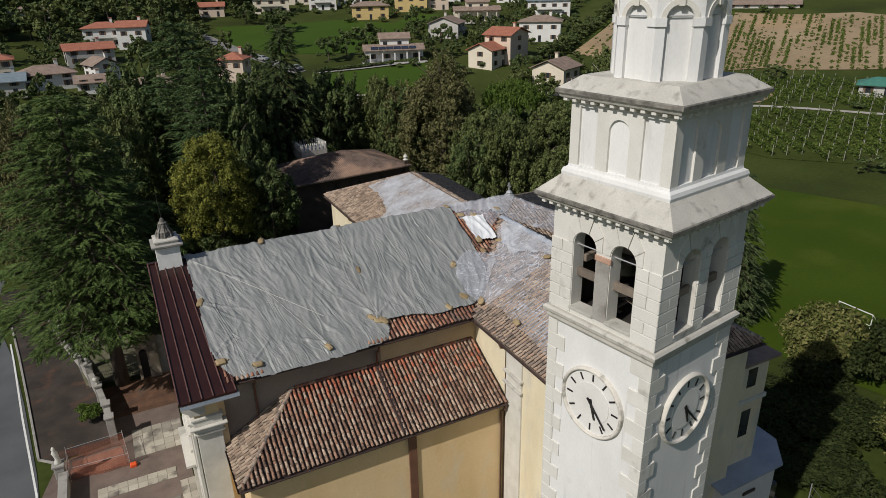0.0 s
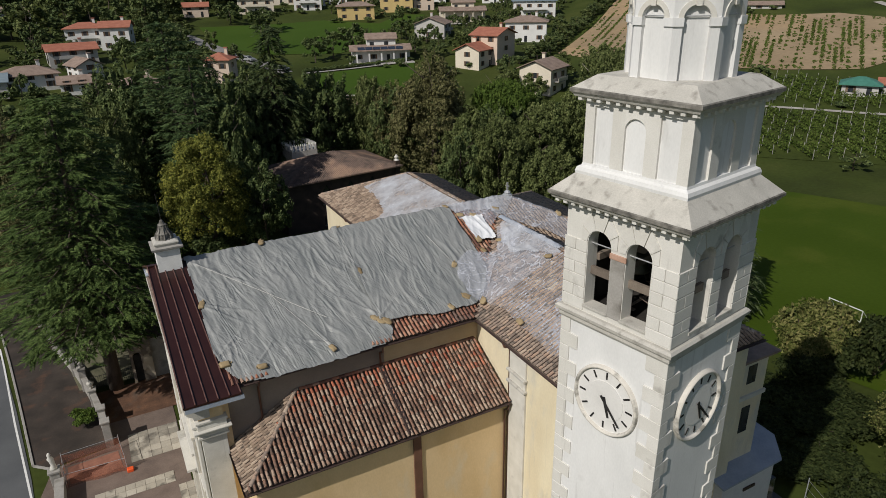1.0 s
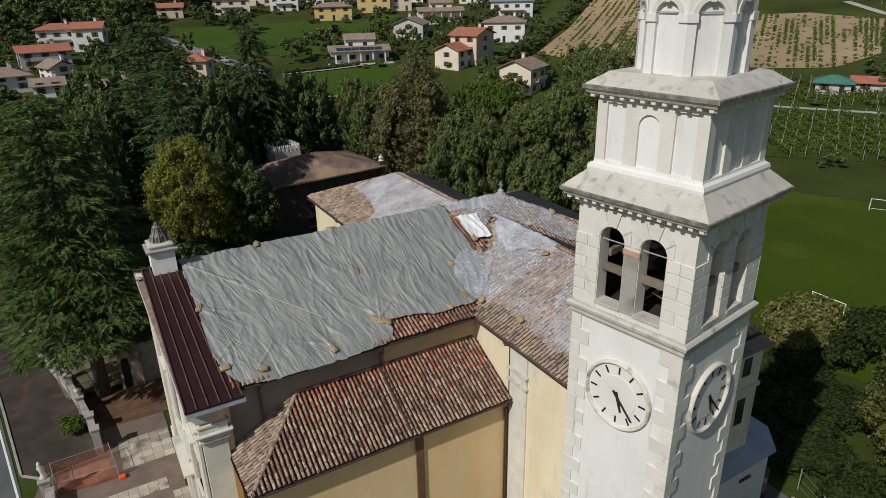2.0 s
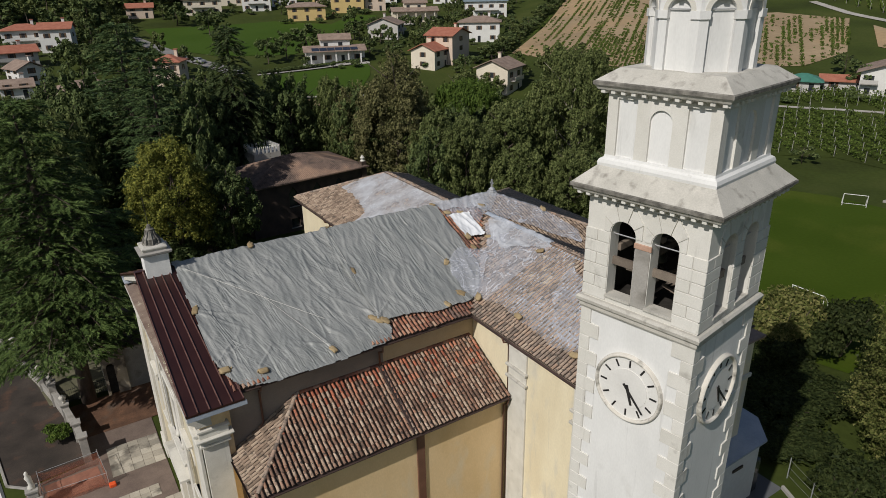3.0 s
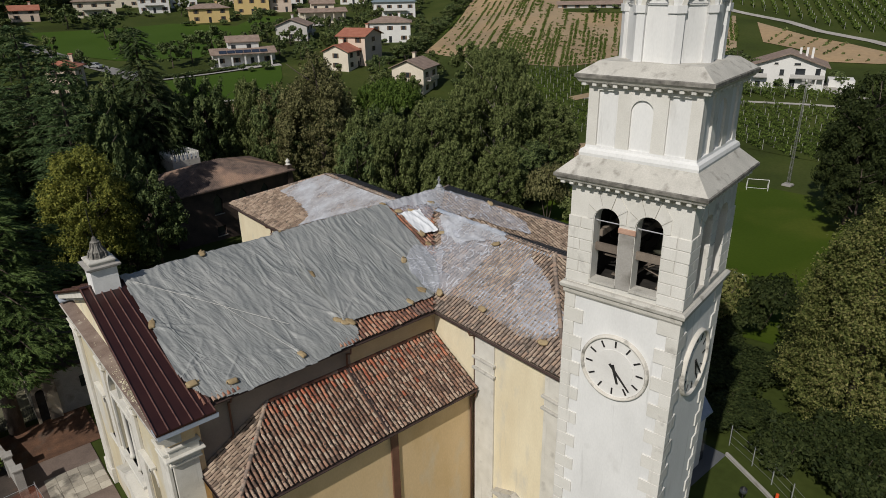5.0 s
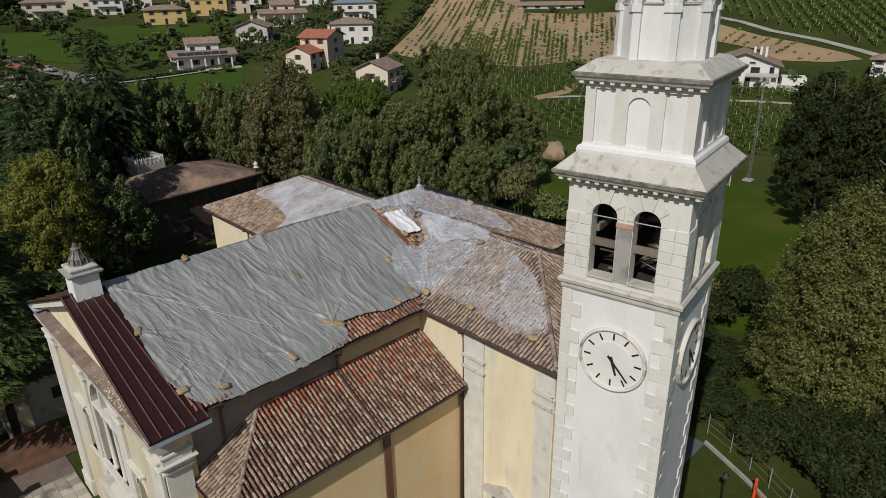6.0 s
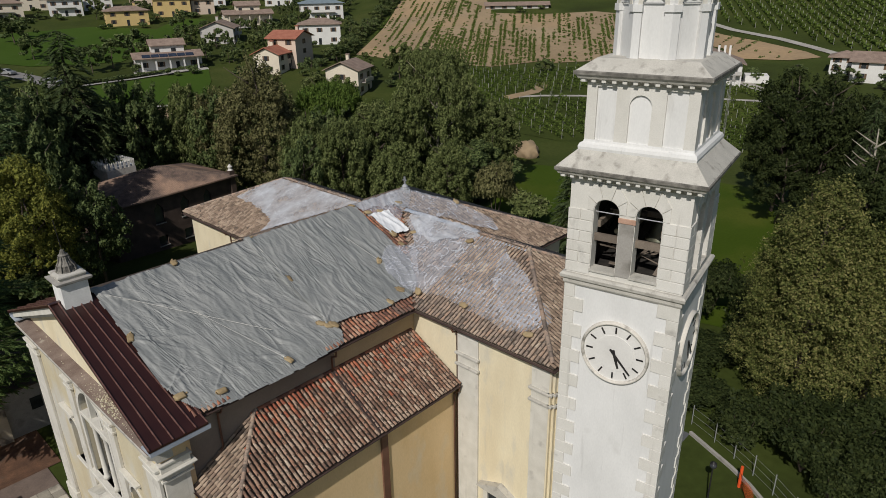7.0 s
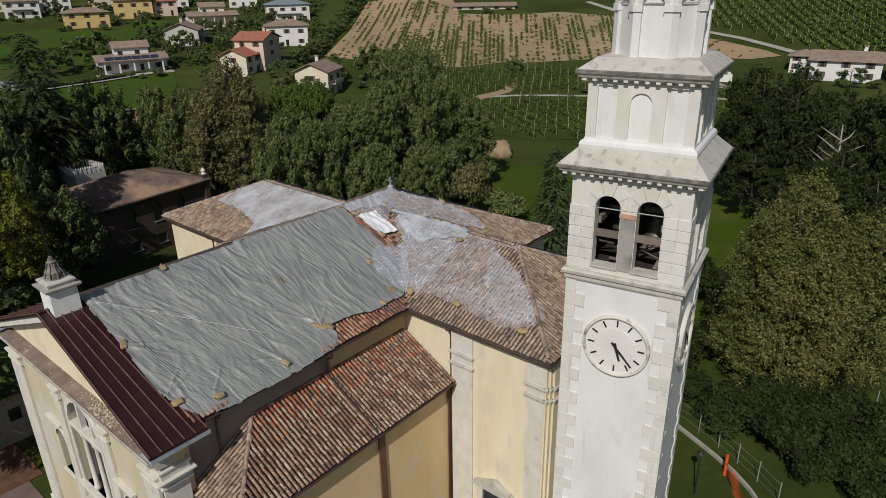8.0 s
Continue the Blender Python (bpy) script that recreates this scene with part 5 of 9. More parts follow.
    # portal
    part("portal_surround", boxes((x - 0.3, x + 0.01, 35.4, 35.8, 0, 4.6), (x - 0.3, x + 0.01, 38.4, 38.8, 0, 4.6), (x - 0.3, x + 0.01, 35.4, 38.8, 4.6, 5.0)), M["trim"], church)
    bm = bmesh.new()
    extrude_poly(bm, [(x - 0.7, 35.0, 5.0), (x - 0.7, 39.2, 5.0), (x - 0.7, 39.2, 5.15), (x - 0.7, 37.1, 6.05), (x - 0.7, 35.0, 5.15)], (0.71, 0, 0))
    part("portal_pediment", fix(bm), M["trim"], church, "white stone pediment over the main door")


def metal_roof():
    """Brown standing-seam sheet roof over the west front."""
    x0, x1 = 0.44, 3.1
    top = 0.10
    for sg, y_end in ((-1, 28.4), (1, 47.0)):
        bm = bmesh.new()
        z_end = RIDGE_Z - PITCH * abs(y_end - RIDGE_Y)
        xt = 2.55
        pts = [(x0, RIDGE_Y, RIDGE_Z + top), (xt, RIDGE_Y, RIDGE_Z + top), (x1, y_end, z_end + top), (x0, y_end, z_end + top)]
        extrude_poly(bm, pts, (0, 0, -0.10))
        roof = part("sheet_roof", fix(bm), M["metal"], church, "dark red-brown standing-seam metal roof")
        for k in range(6):
            xa = x0 + 0.03 + k * 0.408
            xb = x0 + 0.03 + k * 0.519
            bm = bmesh.new()
            n = Vector((0, sg * PITCH, 1)).normalized()
            a, b = Vector((xa, RIDGE_Y, RIDGE_Z + top)), Vector((xb, y_end, z_end + top))
            extrude_poly(bm, [a - Vector((0.035, 0, 0)), a + Vector((0.035, 0, 0)), b + Vector((0.035, 0, 0)), b - Vector((0.035, 0, 0))], n * 0.085)
            part("seam", bevelled(fix(bm), 0.022, 2), M["seam_glint"], roof)
        part("fascia", boxes((x0 + 0.05, x1 + 0.1, *sorted((y_end - sg * 0.02, y_end - sg * 0.06)), z_end - 0.26, z_end - 0.02)), M["bluemetal"], church, "pale grey fascia board")
        part("soffit", boxes((x0 + 0.06, x1 + 0.1, *sorted((y_end - sg * 0.06, y_end - sg * 1.0)), z_end - 0.26, z_end - 0.18)), M["bluemetal"], church)
    part("ridge_flashing", bevelled(boxes((x0, 2.7, RIDGE_Y - 0.12, RIDGE_Y + 0.12, RIDGE_Z + 0.08, RIDGE_Z + 0.16)), 0.02), M["metal"], church)
    # pedestal on the gable
    pd = thing("gable_pedestal", pose(1.62, RIDGE_Y, RIDGE_Z - 0.35), "white pedestal with stepped stone cap and iron rod on the gable", "pedestal")
    bm = bmesh.new()
    ring(bm, [(0.62, 0), (0.62, 1.42)])
    part("block", bm, M["whitepaint"], pd, "white painted block")
    bm = bmesh.new()
    ring(bm, [(0.62, 1.42), (0.80, 1.52), (0.82, 1.62), (0.62, 1.66)])
    part("cap_slab", bm, M["concrete"], pd)
    bm = bmesh.new()
    ring(bm, [(0.60, 1.65), (0.60, 1.74), (0.66, 1.80), (0.64, 1.88), (0.50, 1.94)])
    bmesh.ops.bevel(bm, geom=bm.edges[:], offset=0.015, segments=1, affect="EDGES")
    part("cap_moulding", bm, M["cornice"], pd, "weathered moulded stone cap")
    bm = bmesh.new()
    ring(bm, [(0.48, 1.93), (0.40, 2.02), (0.36, 2.16), (0.38, 2.26), (0.30, 2.34), (0.22, 2.48), (0.18, 2.66), (0.22, 2.74), (0.14, 2.80), (0.08, 2.98), (0.03, 3.02)], 8, 22.5)
    for k in range(8):
        a = 2 * math.pi * k / 8
        rb = tube(bmesh.new(), [(0.46 * math.cos(a), 0.46 * math.sin(a), 1.95), (0.42 * math.cos(a), 0.42 * math.sin(a), 2.2), (0.27 * math.cos(a), 0.27 * math.sin(a), 2.45), (0.23 * math.cos(a), 0.23 * math.sin(a), 2.7)], 0.045, 5, 0.02)
        part("rib", rb, M["lichen"], pd)
    part("ribbed_cap", bm, M["lichen"], pd, "ribbed lichen-grey stone finial")
    part("rod", tube(bmesh.new(), [(0, 0, 2.9), (-0.06, -0.02, 4.5)], 0.018, 6), M["iron"], pd)


def fallen_mortar():
    """Crumbs of mortar and render lying on the ledge of the west front."""
    rng = random.Random(61)
    verts, faces = [], []
    for i in range(420):
        y = rng.gauss(33.6, 1.3) if rng.random() < 0.9 else rng.uniform(29.5, 44.5)
        px = rng.uniform(0.65, 1.38)
        z = 13.07 + 0.174 * (px - 0.59)
        s = rng.uniform(0.015, 0.055) * (1.3 if abs(y - 33.6) < 1.2 else 0.9)
        a, k = rng.uniform(0, 6.28), len(verts)
        for q in range(4):
            verts.append((px + s * math.cos(a + q * 1.57) * rng.uniform(0.7, 1.3), y + s * math.sin(a + q * 1.57) * rng.uniform(0.7, 1.3), z - 0.01))
        for q in range(4):
            verts.append((px + 0.6 * s * math.cos(a + q * 1.57), y + 0.6 * s * math.sin(a + q * 1.57), z + s * rng.uniform(0.5, 1.1)))
        faces += [(k + 4, k + 5, k + 6, k + 7)] + [(k + q, k + (q + 1) % 4, k + 4 + (q + 1) % 4, k + 4 + q) for q in range(4)]
    tagged(raw("fallen_mortar", verts, faces, M["peel_crumb"]), "crumbled cream mortar lying on the ledge", "rubble", kind="stuff")


M["peel_crumb"] = material("mortar_crumbs", [(0.2, (0.30, 0.27, 0.20)), (0.8, (0.58, 0.53, 0.41))], scale=3, fine=20, grain=0.1, per="both", per_mix=0.7)


# ---- sheeting and sandbags on the roofs ----
CREASES = ((11.45, 37.7, 11.2, 30.2), (11.3, 37.7, 11.05, 30.4), (3.0, 36.9, 7.0, 33.2), (2.6, 34.0, 5.4, 32.6), (2.6, 33.9, 5.0, 31.6), (2.7, 30.6, 4.6, 31.4), (2.7, 30.6, 4.2, 32.0), (11.0, 30.8, 9.4, 32.6),
           (11.0, 30.6, 10.2, 33.0), (11.2, 30.3, 12.6, 31.4), (11.2, 30.4, 12.0, 32.6), (8.0, 29.6, 7.4, 31.4), (8.0, 29.6, 6.2, 30.6), (4.4, 29.7, 5.6, 30.9))


def ridged(n):
    return 1 - min(1, abs(n) * 2.4) ** 0.75


def fold(x, y, seed, du, dv):
    """Sharp creases that run mostly along (du, dv), with a few taut lines from the ties."""
    a = x * du + y * dv
    b = -x * dv + y * du
    w = noise.noise(Vector((x * 0.45, y * 0.45, seed + 3.0)))
    gain = 0.55 + 0.9 * max(0, noise.noise(Vector((x * 0.3, y * 0.3, seed + 21))) + 0.35)
    f1 = ridged(noise.noise(Vector((a * 0.22, b * 1.15 + w * 0.8, seed))))
    f2 = ridged(noise.noise(Vector((a * 0.45 + 7, b * 2.4 + w * 1.0, seed + 9))))
    f3 = ridged(noise.noise(Vector((a * 1.3, b * 4.4 + w * 1.5, seed + 17))))
    f4 = noise.noise(Vector((a * 2.2, b * 2.2, seed + 27)))
    c2 = x * 0.35 + y * 0.94
    f5 = ridged(noise.noise(Vector((c2 * 0.5, (x * 0.94 - y * 0.35) * 2.2, seed + 33))))
    z = 0.070 * f1 + gain * (0.046 * f2 + 0.012 * f3) + 0.022 * f5 + 0.016 * f4
    if seed < 10:
        for x0, y0, x1, y1 in CREASES:
            dx, dy = x1 - x0, y1 - y0
            ln = math.hypot(dx, dy)
            t = ((x - x0) * dx + (y - y0) * dy) / (ln * ln)
            if -0.1 < t < 1.1:
                d = abs((x - x0) * dy - (y - y0) * dx) / ln
                if d < 0.25:
                    z += 0.07 * max(0, 1 - d / 0.11) * max(0, 1 - max(0, t) ** 2) + 0.0
    return z


def drape(name, outline, mat, label, seed, lift=0.16, res=0.085, along=(0, 1), amp=1.0, ragged=0.12, category="tarpaulin", surf=roof_z, over=0.0):
    xs, ys = [p[0] for p in outline], [p[1] for p in outline]
    nx, ny = int((max(xs) - min(xs)) / res) + 2, int((max(ys) - min(ys)) / res) + 2
    x0, y0 = min(xs), min(ys)
    idx, verts, faces = {}, [], []
    def vert(i, j):
        if (i, j) not in idx:
            x, y = x0 + i * res, y0 + j * res
            fo = fold(x, y, seed, *along)
            fx, fy = x + 0.25 * fo * along[1], y
            eave = min(1.0, max(0.35, (y - 28.7) / 0.8)) if y < 29.6 else 1.0
            z = surf(x, y) + (lift + amp * fo) * eave
            idx[(i, j)] = len(verts)
            verts.append((fx, fy, z))
        return idx[(i, j)]
    for i in range(nx):
        for j in range(ny):
            x, y = x0 + (i + 0.5) * res, y0 + (j + 0.5) * res
            jx = ragged * noise.noise(Vector((x * 0.9, y * 0.9, seed + 40))) * 2
            jy = ragged * noise.noise(Vector((x * 0.9, y * 0.9, seed + 60))) * 2
            if inside((x + jx, y + jy), outline):
                faces.append((vert(i, j), vert(i + 1, j), vert(i + 1, j + 1), vert(i, j + 1)))
    ob = raw(name, verts, faces, mat, smooth=True)
    return tagged(ob, label, category)


def sheeting():
    sheet_a = drape("tarpaulin", [(2.42, 37.95), (2.5, 34.1), (2.42, 30.9), (2.64, 29.9), (3.0, 29.3), (3.5, 28.95), (4.6, 28.74), (6.5, 28.70), (9.0, 28.74), (11.2, 28.95), (11.5, 29.4), (11.6, 30.2), (11.5, 37.98)], M["tarp"], "wrinkled grey tarpaulin tied over the nave roof", 1.0, lift=0.19, along=(0.21, -0.978), res=0.055, ragged=0.05)
    sheet_b = drape("tarpaulin", [(11.1, 37.95), (11.15, 30.6), (11.5, 29.95), (12.2, 29.98), (13.2, 29.95), (14.3, 29.6), (15.5, 29.64), (16.8, 29.6), (17.9, 30.45), (18.95, 31.95), (19.2, 33.5), (19.3, 36.0), (19.4, 37.7), (19.3, 37.95)], M["tarp_b"], "wrinkled grey tarpaulin overlapping the next sheet", 5.0, lift=0.25, along=(-0.04, -0.999), res=0.055, ragged=0.05)
    for tarp_ob, lines in ((sheet_a, (((7.95, 29.35), (5.8, 34.2)), ((2.9, 36.9), (8.4, 31.2)))), (sheet_b, (((11.25, 30.3), (11.45, 37.7)), ((17.1, 32.8), (16.4, 36.8))))):
        for (x0, y0), (x1, y1) in lines:
            pts = []
            for i in range(41):
                x, y = x0 + (x1 - x0) * i / 40, y0 + (y1 - y0) * i / 40
                pts.append((x, y, roof_z(x, y) + 0.33))
            part("tie_rope", tube(bmesh.new(), pts, 0.012, 5), M["rope"], tarp_ob, "thin pale tie rope")
    drape("plastic_sheet", [(19.3, 37.95), (19.5, 36.5), (21.1, 36.35), (21.2, 35.2), (22.4, 35.9), (24.0, 34.4), (26.9, 31.3), (27.6, 32.4), (26.6, 35.2), (25.0, 37.2), (24.3, 37.9)], M["clear_sheet"], "clear plastic sheet on the choir tiles", 13.0, lift=0.26, along=(0.1, 1.0), amp=0.7, category="plastic sheet", res=0.07)
    drape("plastic_sheet", [(19.2, 38.0), (19.4, 36.9), (20.9, 36.7), (22.0, 36.6), (22.4, 35.8), (23.4, 36.4), (24.3, 37.2), (24.6, 37.7), (24.2, 38.0)], M["milky_sheet"], "milky plastic sheet over the crossing ridge", 11.0, lift=0.31, along=(0.1, 1.0), amp=0.9, category="plastic sheet", res=0.07)
    drape("plastic_sheet", [(19.65, 36.4), (19.6, 34.3), (20.95, 33.85), (21.1, 36.2)], M["white_sheet"], "glossy white plastic sheet near the ridge", 17.0, lift=0.30, along=(0.2, 1.0), amp=1.1, category="plastic sheet", res=0.055, ragged=0.06)
    drape("plastic_sheet", [(17.1, 29.6), (17.7, 28.6), (17.55, 26.2), (17.2, 24.0), (17.3, 22.2), (17.9, 21.3), (18.7, 21.2), (19.3, 21.5), (19.7, 22.6), (20.6, 24.4), (21.4, 25.6), (22.2, 27.2), (22.3, 31.0), (22.2, 34.6), (21.5, 34.8), (20.95, 33.7), (20.2, 32.9), (19.3, 32.2), (18.3, 30.8)], M["clear_sheet"], "clear wrinkled plastic sheet over the transept tiles", 19.0, lift=0.27, along=(0.75, -0.65), amp=0.9, category="plastic sheet", res=0.055, ragged=0.14)
    drape("plastic_sheet", [(21.55, 34.8), (22.3, 34.8), (22.5, 33.0), (22.3, 29.0), (21.85, 29.2), (21.2, 30.2), (20.45, 31.8), (21.0, 33.5)], M["milky_sheet"], "milky plastic sheet along the transept ridge", 23.0, lift=0.32, along=(0.2, 1.0), amp=1.2, category="plastic sheet", res=0.055, ragged=0.14)
    drape("plastic_sheet", [(17.15, 32.6), (18.3, 33.4), (19.4, 33.1), (20.1, 32.7), (19.25, 31.6), (18.1, 30.4), (17.1, 29.6), (16.6, 30.4)], M["clear_sheet"], "clear plastic sheet lapped over the valley", 29.0, lift=0.38, along=(0.3, 0.95), amp=0.8, category="plastic sheet", res=0.055, ragged=0.12)
    drape("plastic_sheet", [(21.7, 26.4), (20.6, 26.6), (18.9, 25.0), (17.9, 23.8), (17.6, 22.2), (18.6, 21.4), (19.6, 22.6), (20.6, 24.4)], M["clear_sheet"], "second layer of crumpled clear sheet by the hip", 31.0, lift=0.33, along=(0.7, -0.7), amp=1.2, category="plastic sheet", res=0.055, ragged=0.14)
    drape("plastic_sheet", [(17.9, 26.5), (17.55, 24.4), (17.5, 22.6), (18.4, 22.4), (18.3, 24.4), (18.6, 27.2), (18.2, 28.9)], M["clear_sheet"], "folded lower edge of the clear sheet", 47.0, lift=0.31, along=(0.1, 1.0), amp=1.2, category="plastic sheet", res=0.055, ragged=0.14)
    drape("plastic_sheet", [(19.3, 53.0), (19.0, 48.8), (18.3, 46.8), (17.2, 46.2), (19.0, 44.0), (22.4, 40.4), (22.6, 50.4), (22.2, 50.7)], M["milky_sheet"], "milky plastic sheet over the far transept roof", 37.0, lift=0.17, along=(0.6, 0.8), amp=0.6, category="plastic sheet", res=0.12)
    drape("ridge_sheet", [(22.15, 35.8), (22.15, 25.4), (22.75, 25.2), (22.75, 35.8)], M["bluemetal"], "pale metal strip along the transept ridge", 43.0, lift=0.30, along=(0, 1), amp=0.25, ragged=0.0, category="flashing", res=0.12)


def sandbag(x, y, turn, size=1.0, surf=roof_z, lift=0.24):
    e = 0.15
    gx, gy = (surf(x + e, y) - surf(x - e, y)) / (2 * e), (surf(x, y + e) - surf(x, y - e)) / (2 * e)
    n = Vector((-gx, -gy, 1)).normalized()
    a = Vector((math.cos(turn), math.sin(turn), 0))
    a = (a - n * a.dot(n)).normalized()
    b = n.cross(a)
    o = Vector((x, y, surf(x, y) + lift))
    m = Matrix(((a.x, b.x, n.x, o.x), (a.y, b.y, n.y, o.y), (a.z, b.z, n.z, o.z), (0, 0, 0, 1))) @ Matrix.Diagonal((size, size, size, 1))
    bm = bmesh.new()
    bmesh.ops.create_uvsphere(bm, u_segments=14, v_segments=8, radius=1)
    s = x * 3.1 + y
    for v in bm.verts:
        c = v.co
        sq = lambda t: math.copysign(abs(t) ** 0.62, t)
        k = 1 + 0.42 * noise.noise(c * 1.9 + Vector((s, 0, 0)))
        v.co = Vector((sq(c.x) * 0.30 * k, sq(c.y) * 0.19 * k, sq(c.z) * 0.085 * k + 0.05))
        if c.x > 0.75:
            v.co.y *= 0.45
    ob = part("sandbag", bm, M["sack"], smooth=True)
    ob.matrix_world = m
    tie = lathe(bmesh.new(), [(0.05, 0), (0.035, 0.03), (0.06, 0.09)], 8)
    tie.transform(pose(0.28, 0, 0.06, 0, 80, 0))
    part("tied_neck", tie, M["sack"], ob)
    return tagged(ob, "tan woven sandbag weighing down the roof sheeting", "sandbag", "roof sandbags")


def sandbags():
    rng = random.Random(3)
    spots = [(2.62, 34.0), (2.72, 30.1), (4.45, 29.4), (7.95, 29.3), (11.35, 33.8), (10.85, 30.5), (11.15, 30.2), (11.35, 29.95), (6.8, 37.6), (11.4, 37.8), (15.2, 29.85), (17.1, 32.75), (16.5, 30.2),
             (19.2, 37.6), (19.7, 36.6), (20.6, 36.5), (22.5, 36.7), (21.1, 34.6), (22.0, 34.2), (21.5, 29.3), (19.7, 34.2), (19.6, 33.4), (20.9, 33.5), (17.3, 29.4), (17.4, 26.2), (17.3, 21.6), (26.6, 35.0)]
    for x, y in spots:
        sandbag(x + rng.uniform(-0.1, 0.1), y + rng.uniform(-0.1, 0.1), rng.uniform(0, 3.1), rng.uniform(0.72, 0.98))


church_walls()
low_aisle()
main_roofs()
facade()
metal_roof()
sheeting()
sandbags()
fallen_mortar()


# ---- fields, roads and yards ----
def ribbon(name, pts, width, mat, label, category, lift=0.05):
    """A road or path along points of the plan."""
    fine = []
    for (x0, y0), (x1, y1) in zip(pts, pts[1:]):
        n = max(1, int(math.hypot(x1 - x0, y1 - y0) / 5))
        fine += [(x0 + (x1 - x0) * i / n, y0 + (y1 - y0) * i / n) for i in range(n)]
    fine.append(pts[-1])
    verts, faces = [], []
    for i, (x, y) in enumerate(fine):
        ax, ay = fine[max(0, i - 1)]
        bx, by = fine[min(len(fine) - 1, i + 1)]
        d = math.hypot(bx - ax, by - ay)
        nx, ny = -(by - ay) / d * width / 2, (bx - ax) / d * width / 2
        for s in (1, -1):
            verts.append((x + s * nx, y + s * ny, land(x + s * nx, y + s * ny) + lift))
    for i in range(len(fine) - 1):
        faces.append((2 * i, 2 * i + 1, 2 * i + 3, 2 * i + 2))
    return tagged(raw(name, verts, faces, mat, smooth=True), label, category, kind="structure")


VINES = [(101, 88), (102.5, 76), (115.3, 60), (116, 49), (117, 39), (150, 44), (158, 57), (160.5, 85), (155, 110), (141, 119), (134, 143), (118, 124)]
VTRACK = [(120.5, 102.3), (126.3, 96.9), (131.8, 89.3), (141.2, 73.6), (146.8, 62.3), (150.7, 52)]


def off_track(x, y):
    """Distance from the farm track through the vines."""
    best = 1e9
    for (x0, y0), (x1, y1) in zip(VTRACK, VTRACK[1:]):
        t = max(0.0, min(1.0, ((x - x0) * (x1 - x0) + (y - y0) * (y1 - y0)) / ((x1 - x0) ** 2 + (y1 - y0) ** 2)))
        best = min(best, math.hypot(x - x0 - t * (x1 - x0), y - y0 - t * (y1 - y0)))
    return best


def fields():
    patch("football_pitch", [(52, 20), (98, 32), (97, 50), (86, 74), (60, 60), (48, 36)], M["pitch"], 0.03, "flat mown green football pitch", "pitch", 9)
    patch("vineyard_ground", VINES, M["grass"], 0.06, "rough grass under the vines", "ground", 9)
    patch("ploughed_field", [(133.4, 174.2), (167.4, 198.1), (203.6, 226.9), (214, 208), (217, 190), (199, 171), (208, 155), (222, 141), (224, 128), (226, 119), (190, 99.3), (172, 100.4), (158, 115), (157.8, 119), (143, 126.4), (135.7, 149.6), (134.9, 162.5)], M["soil"], 0.12, "pale brown ploughed hillside field", "field", 7)
    patch("ploughed_field", [(221, 109), (211, 88), (208, 76), (202, 61), (198, 56), (192, 62), (187, 76.6), (196, 82), (199, 96)], M["soil"], 0.14, "brown ploughed field beside a road", "field", 6)
    patch("meadow", [(56.6, 192.5), (69.8, 191.4), (90.6, 189.9), (84.7, 178), (73.7, 163.6), (58.4, 168.2), (54.9, 180.6)], M["lawn"], 0.10, "bright green mown meadow among houses", "meadow", 7)
    patch("meadow", [(43.4, 284), (42.4, 243), (54, 223), (75.4, 214), (108.8, 239), (121.7, 248), (134, 268), (125, 274), (109.7, 261), (92, 278), (70.4, 279.5)], M["lawn"], 0.10, "bright green sloping meadow", "meadow", 7)
    patch("stubble_field", [(56, 167), (68, 162), (59.5, 147.4), (50, 152.6)], M["soil"], 0.10, "dry straw-coloured strip of field", "field", 6)
    ribbon("pale_road", [(56, 169.6), (64.9, 165.3), (74, 160.8)], 1.4, M["paleroad"], "pale gravel lane", "road", 0.16)
    ribbon("pale_road", [(35.3, 270), (39, 250), (41.5, 238), (45.2, 222), (50, 206), (52, 197)], 5.0, M["greyroad"], "pale grey village street", "road", 0.16)
    ribbon("pale_road", [(241, 140.6), (232, 122.6), (225.5, 101), (218, 88), (213, 72), (207, 60.8), (202.7, 53.6), (198.6, 42)], 2.6, M["paleroad"], "pale hillside road", "road", 0.2)
    ribbon("pale_road", VTRACK, 1.3, M["paleroad"], "pale farm track through the vines", "road", 0.16)
    ribbon("pale_road", [(119.5, 102.5), (127.9, 100.5), (132, 101.5), (136.5, 104)], 3.0, M["soil"], "bare earth track", "road", 0.18)
    ribbon("pale_road", [(166, 66), (160, 59), (157, 53)], 3.0, M["paleroad"], "pale drive beside the farmhouse", "road", 0.16)
    ribbon("retaining_path", [(56.6, 193.8), (70.3, 192.5), (91, 191.3)], 1.0, M["concrete"], "low pale garden wall edge", "path", 0.25)
    # earth bank scar by the vineyard
    rng = random.Random(8)
    bm = bmesh.new()
    bmesh.ops.create_icosphere(bm, subdivisions=3, radius=1)
    for v in bm.verts:
        k = 1 + 0.3 * noise.noise(v.co * 2)
        v.co = Vector((v.co.x * 2.2 * k, v.co.y * 3.6 * k, v.co.z * 2.0 * k))
    ob = part("earth_bank", bm, M["soil"], smooth=True)
    ob.matrix_world = pose(92.5, 76.5, 0.6, 0, 0, -40)
    tagged(ob, "bare sandy earth bank at the pitch edge", "bank")


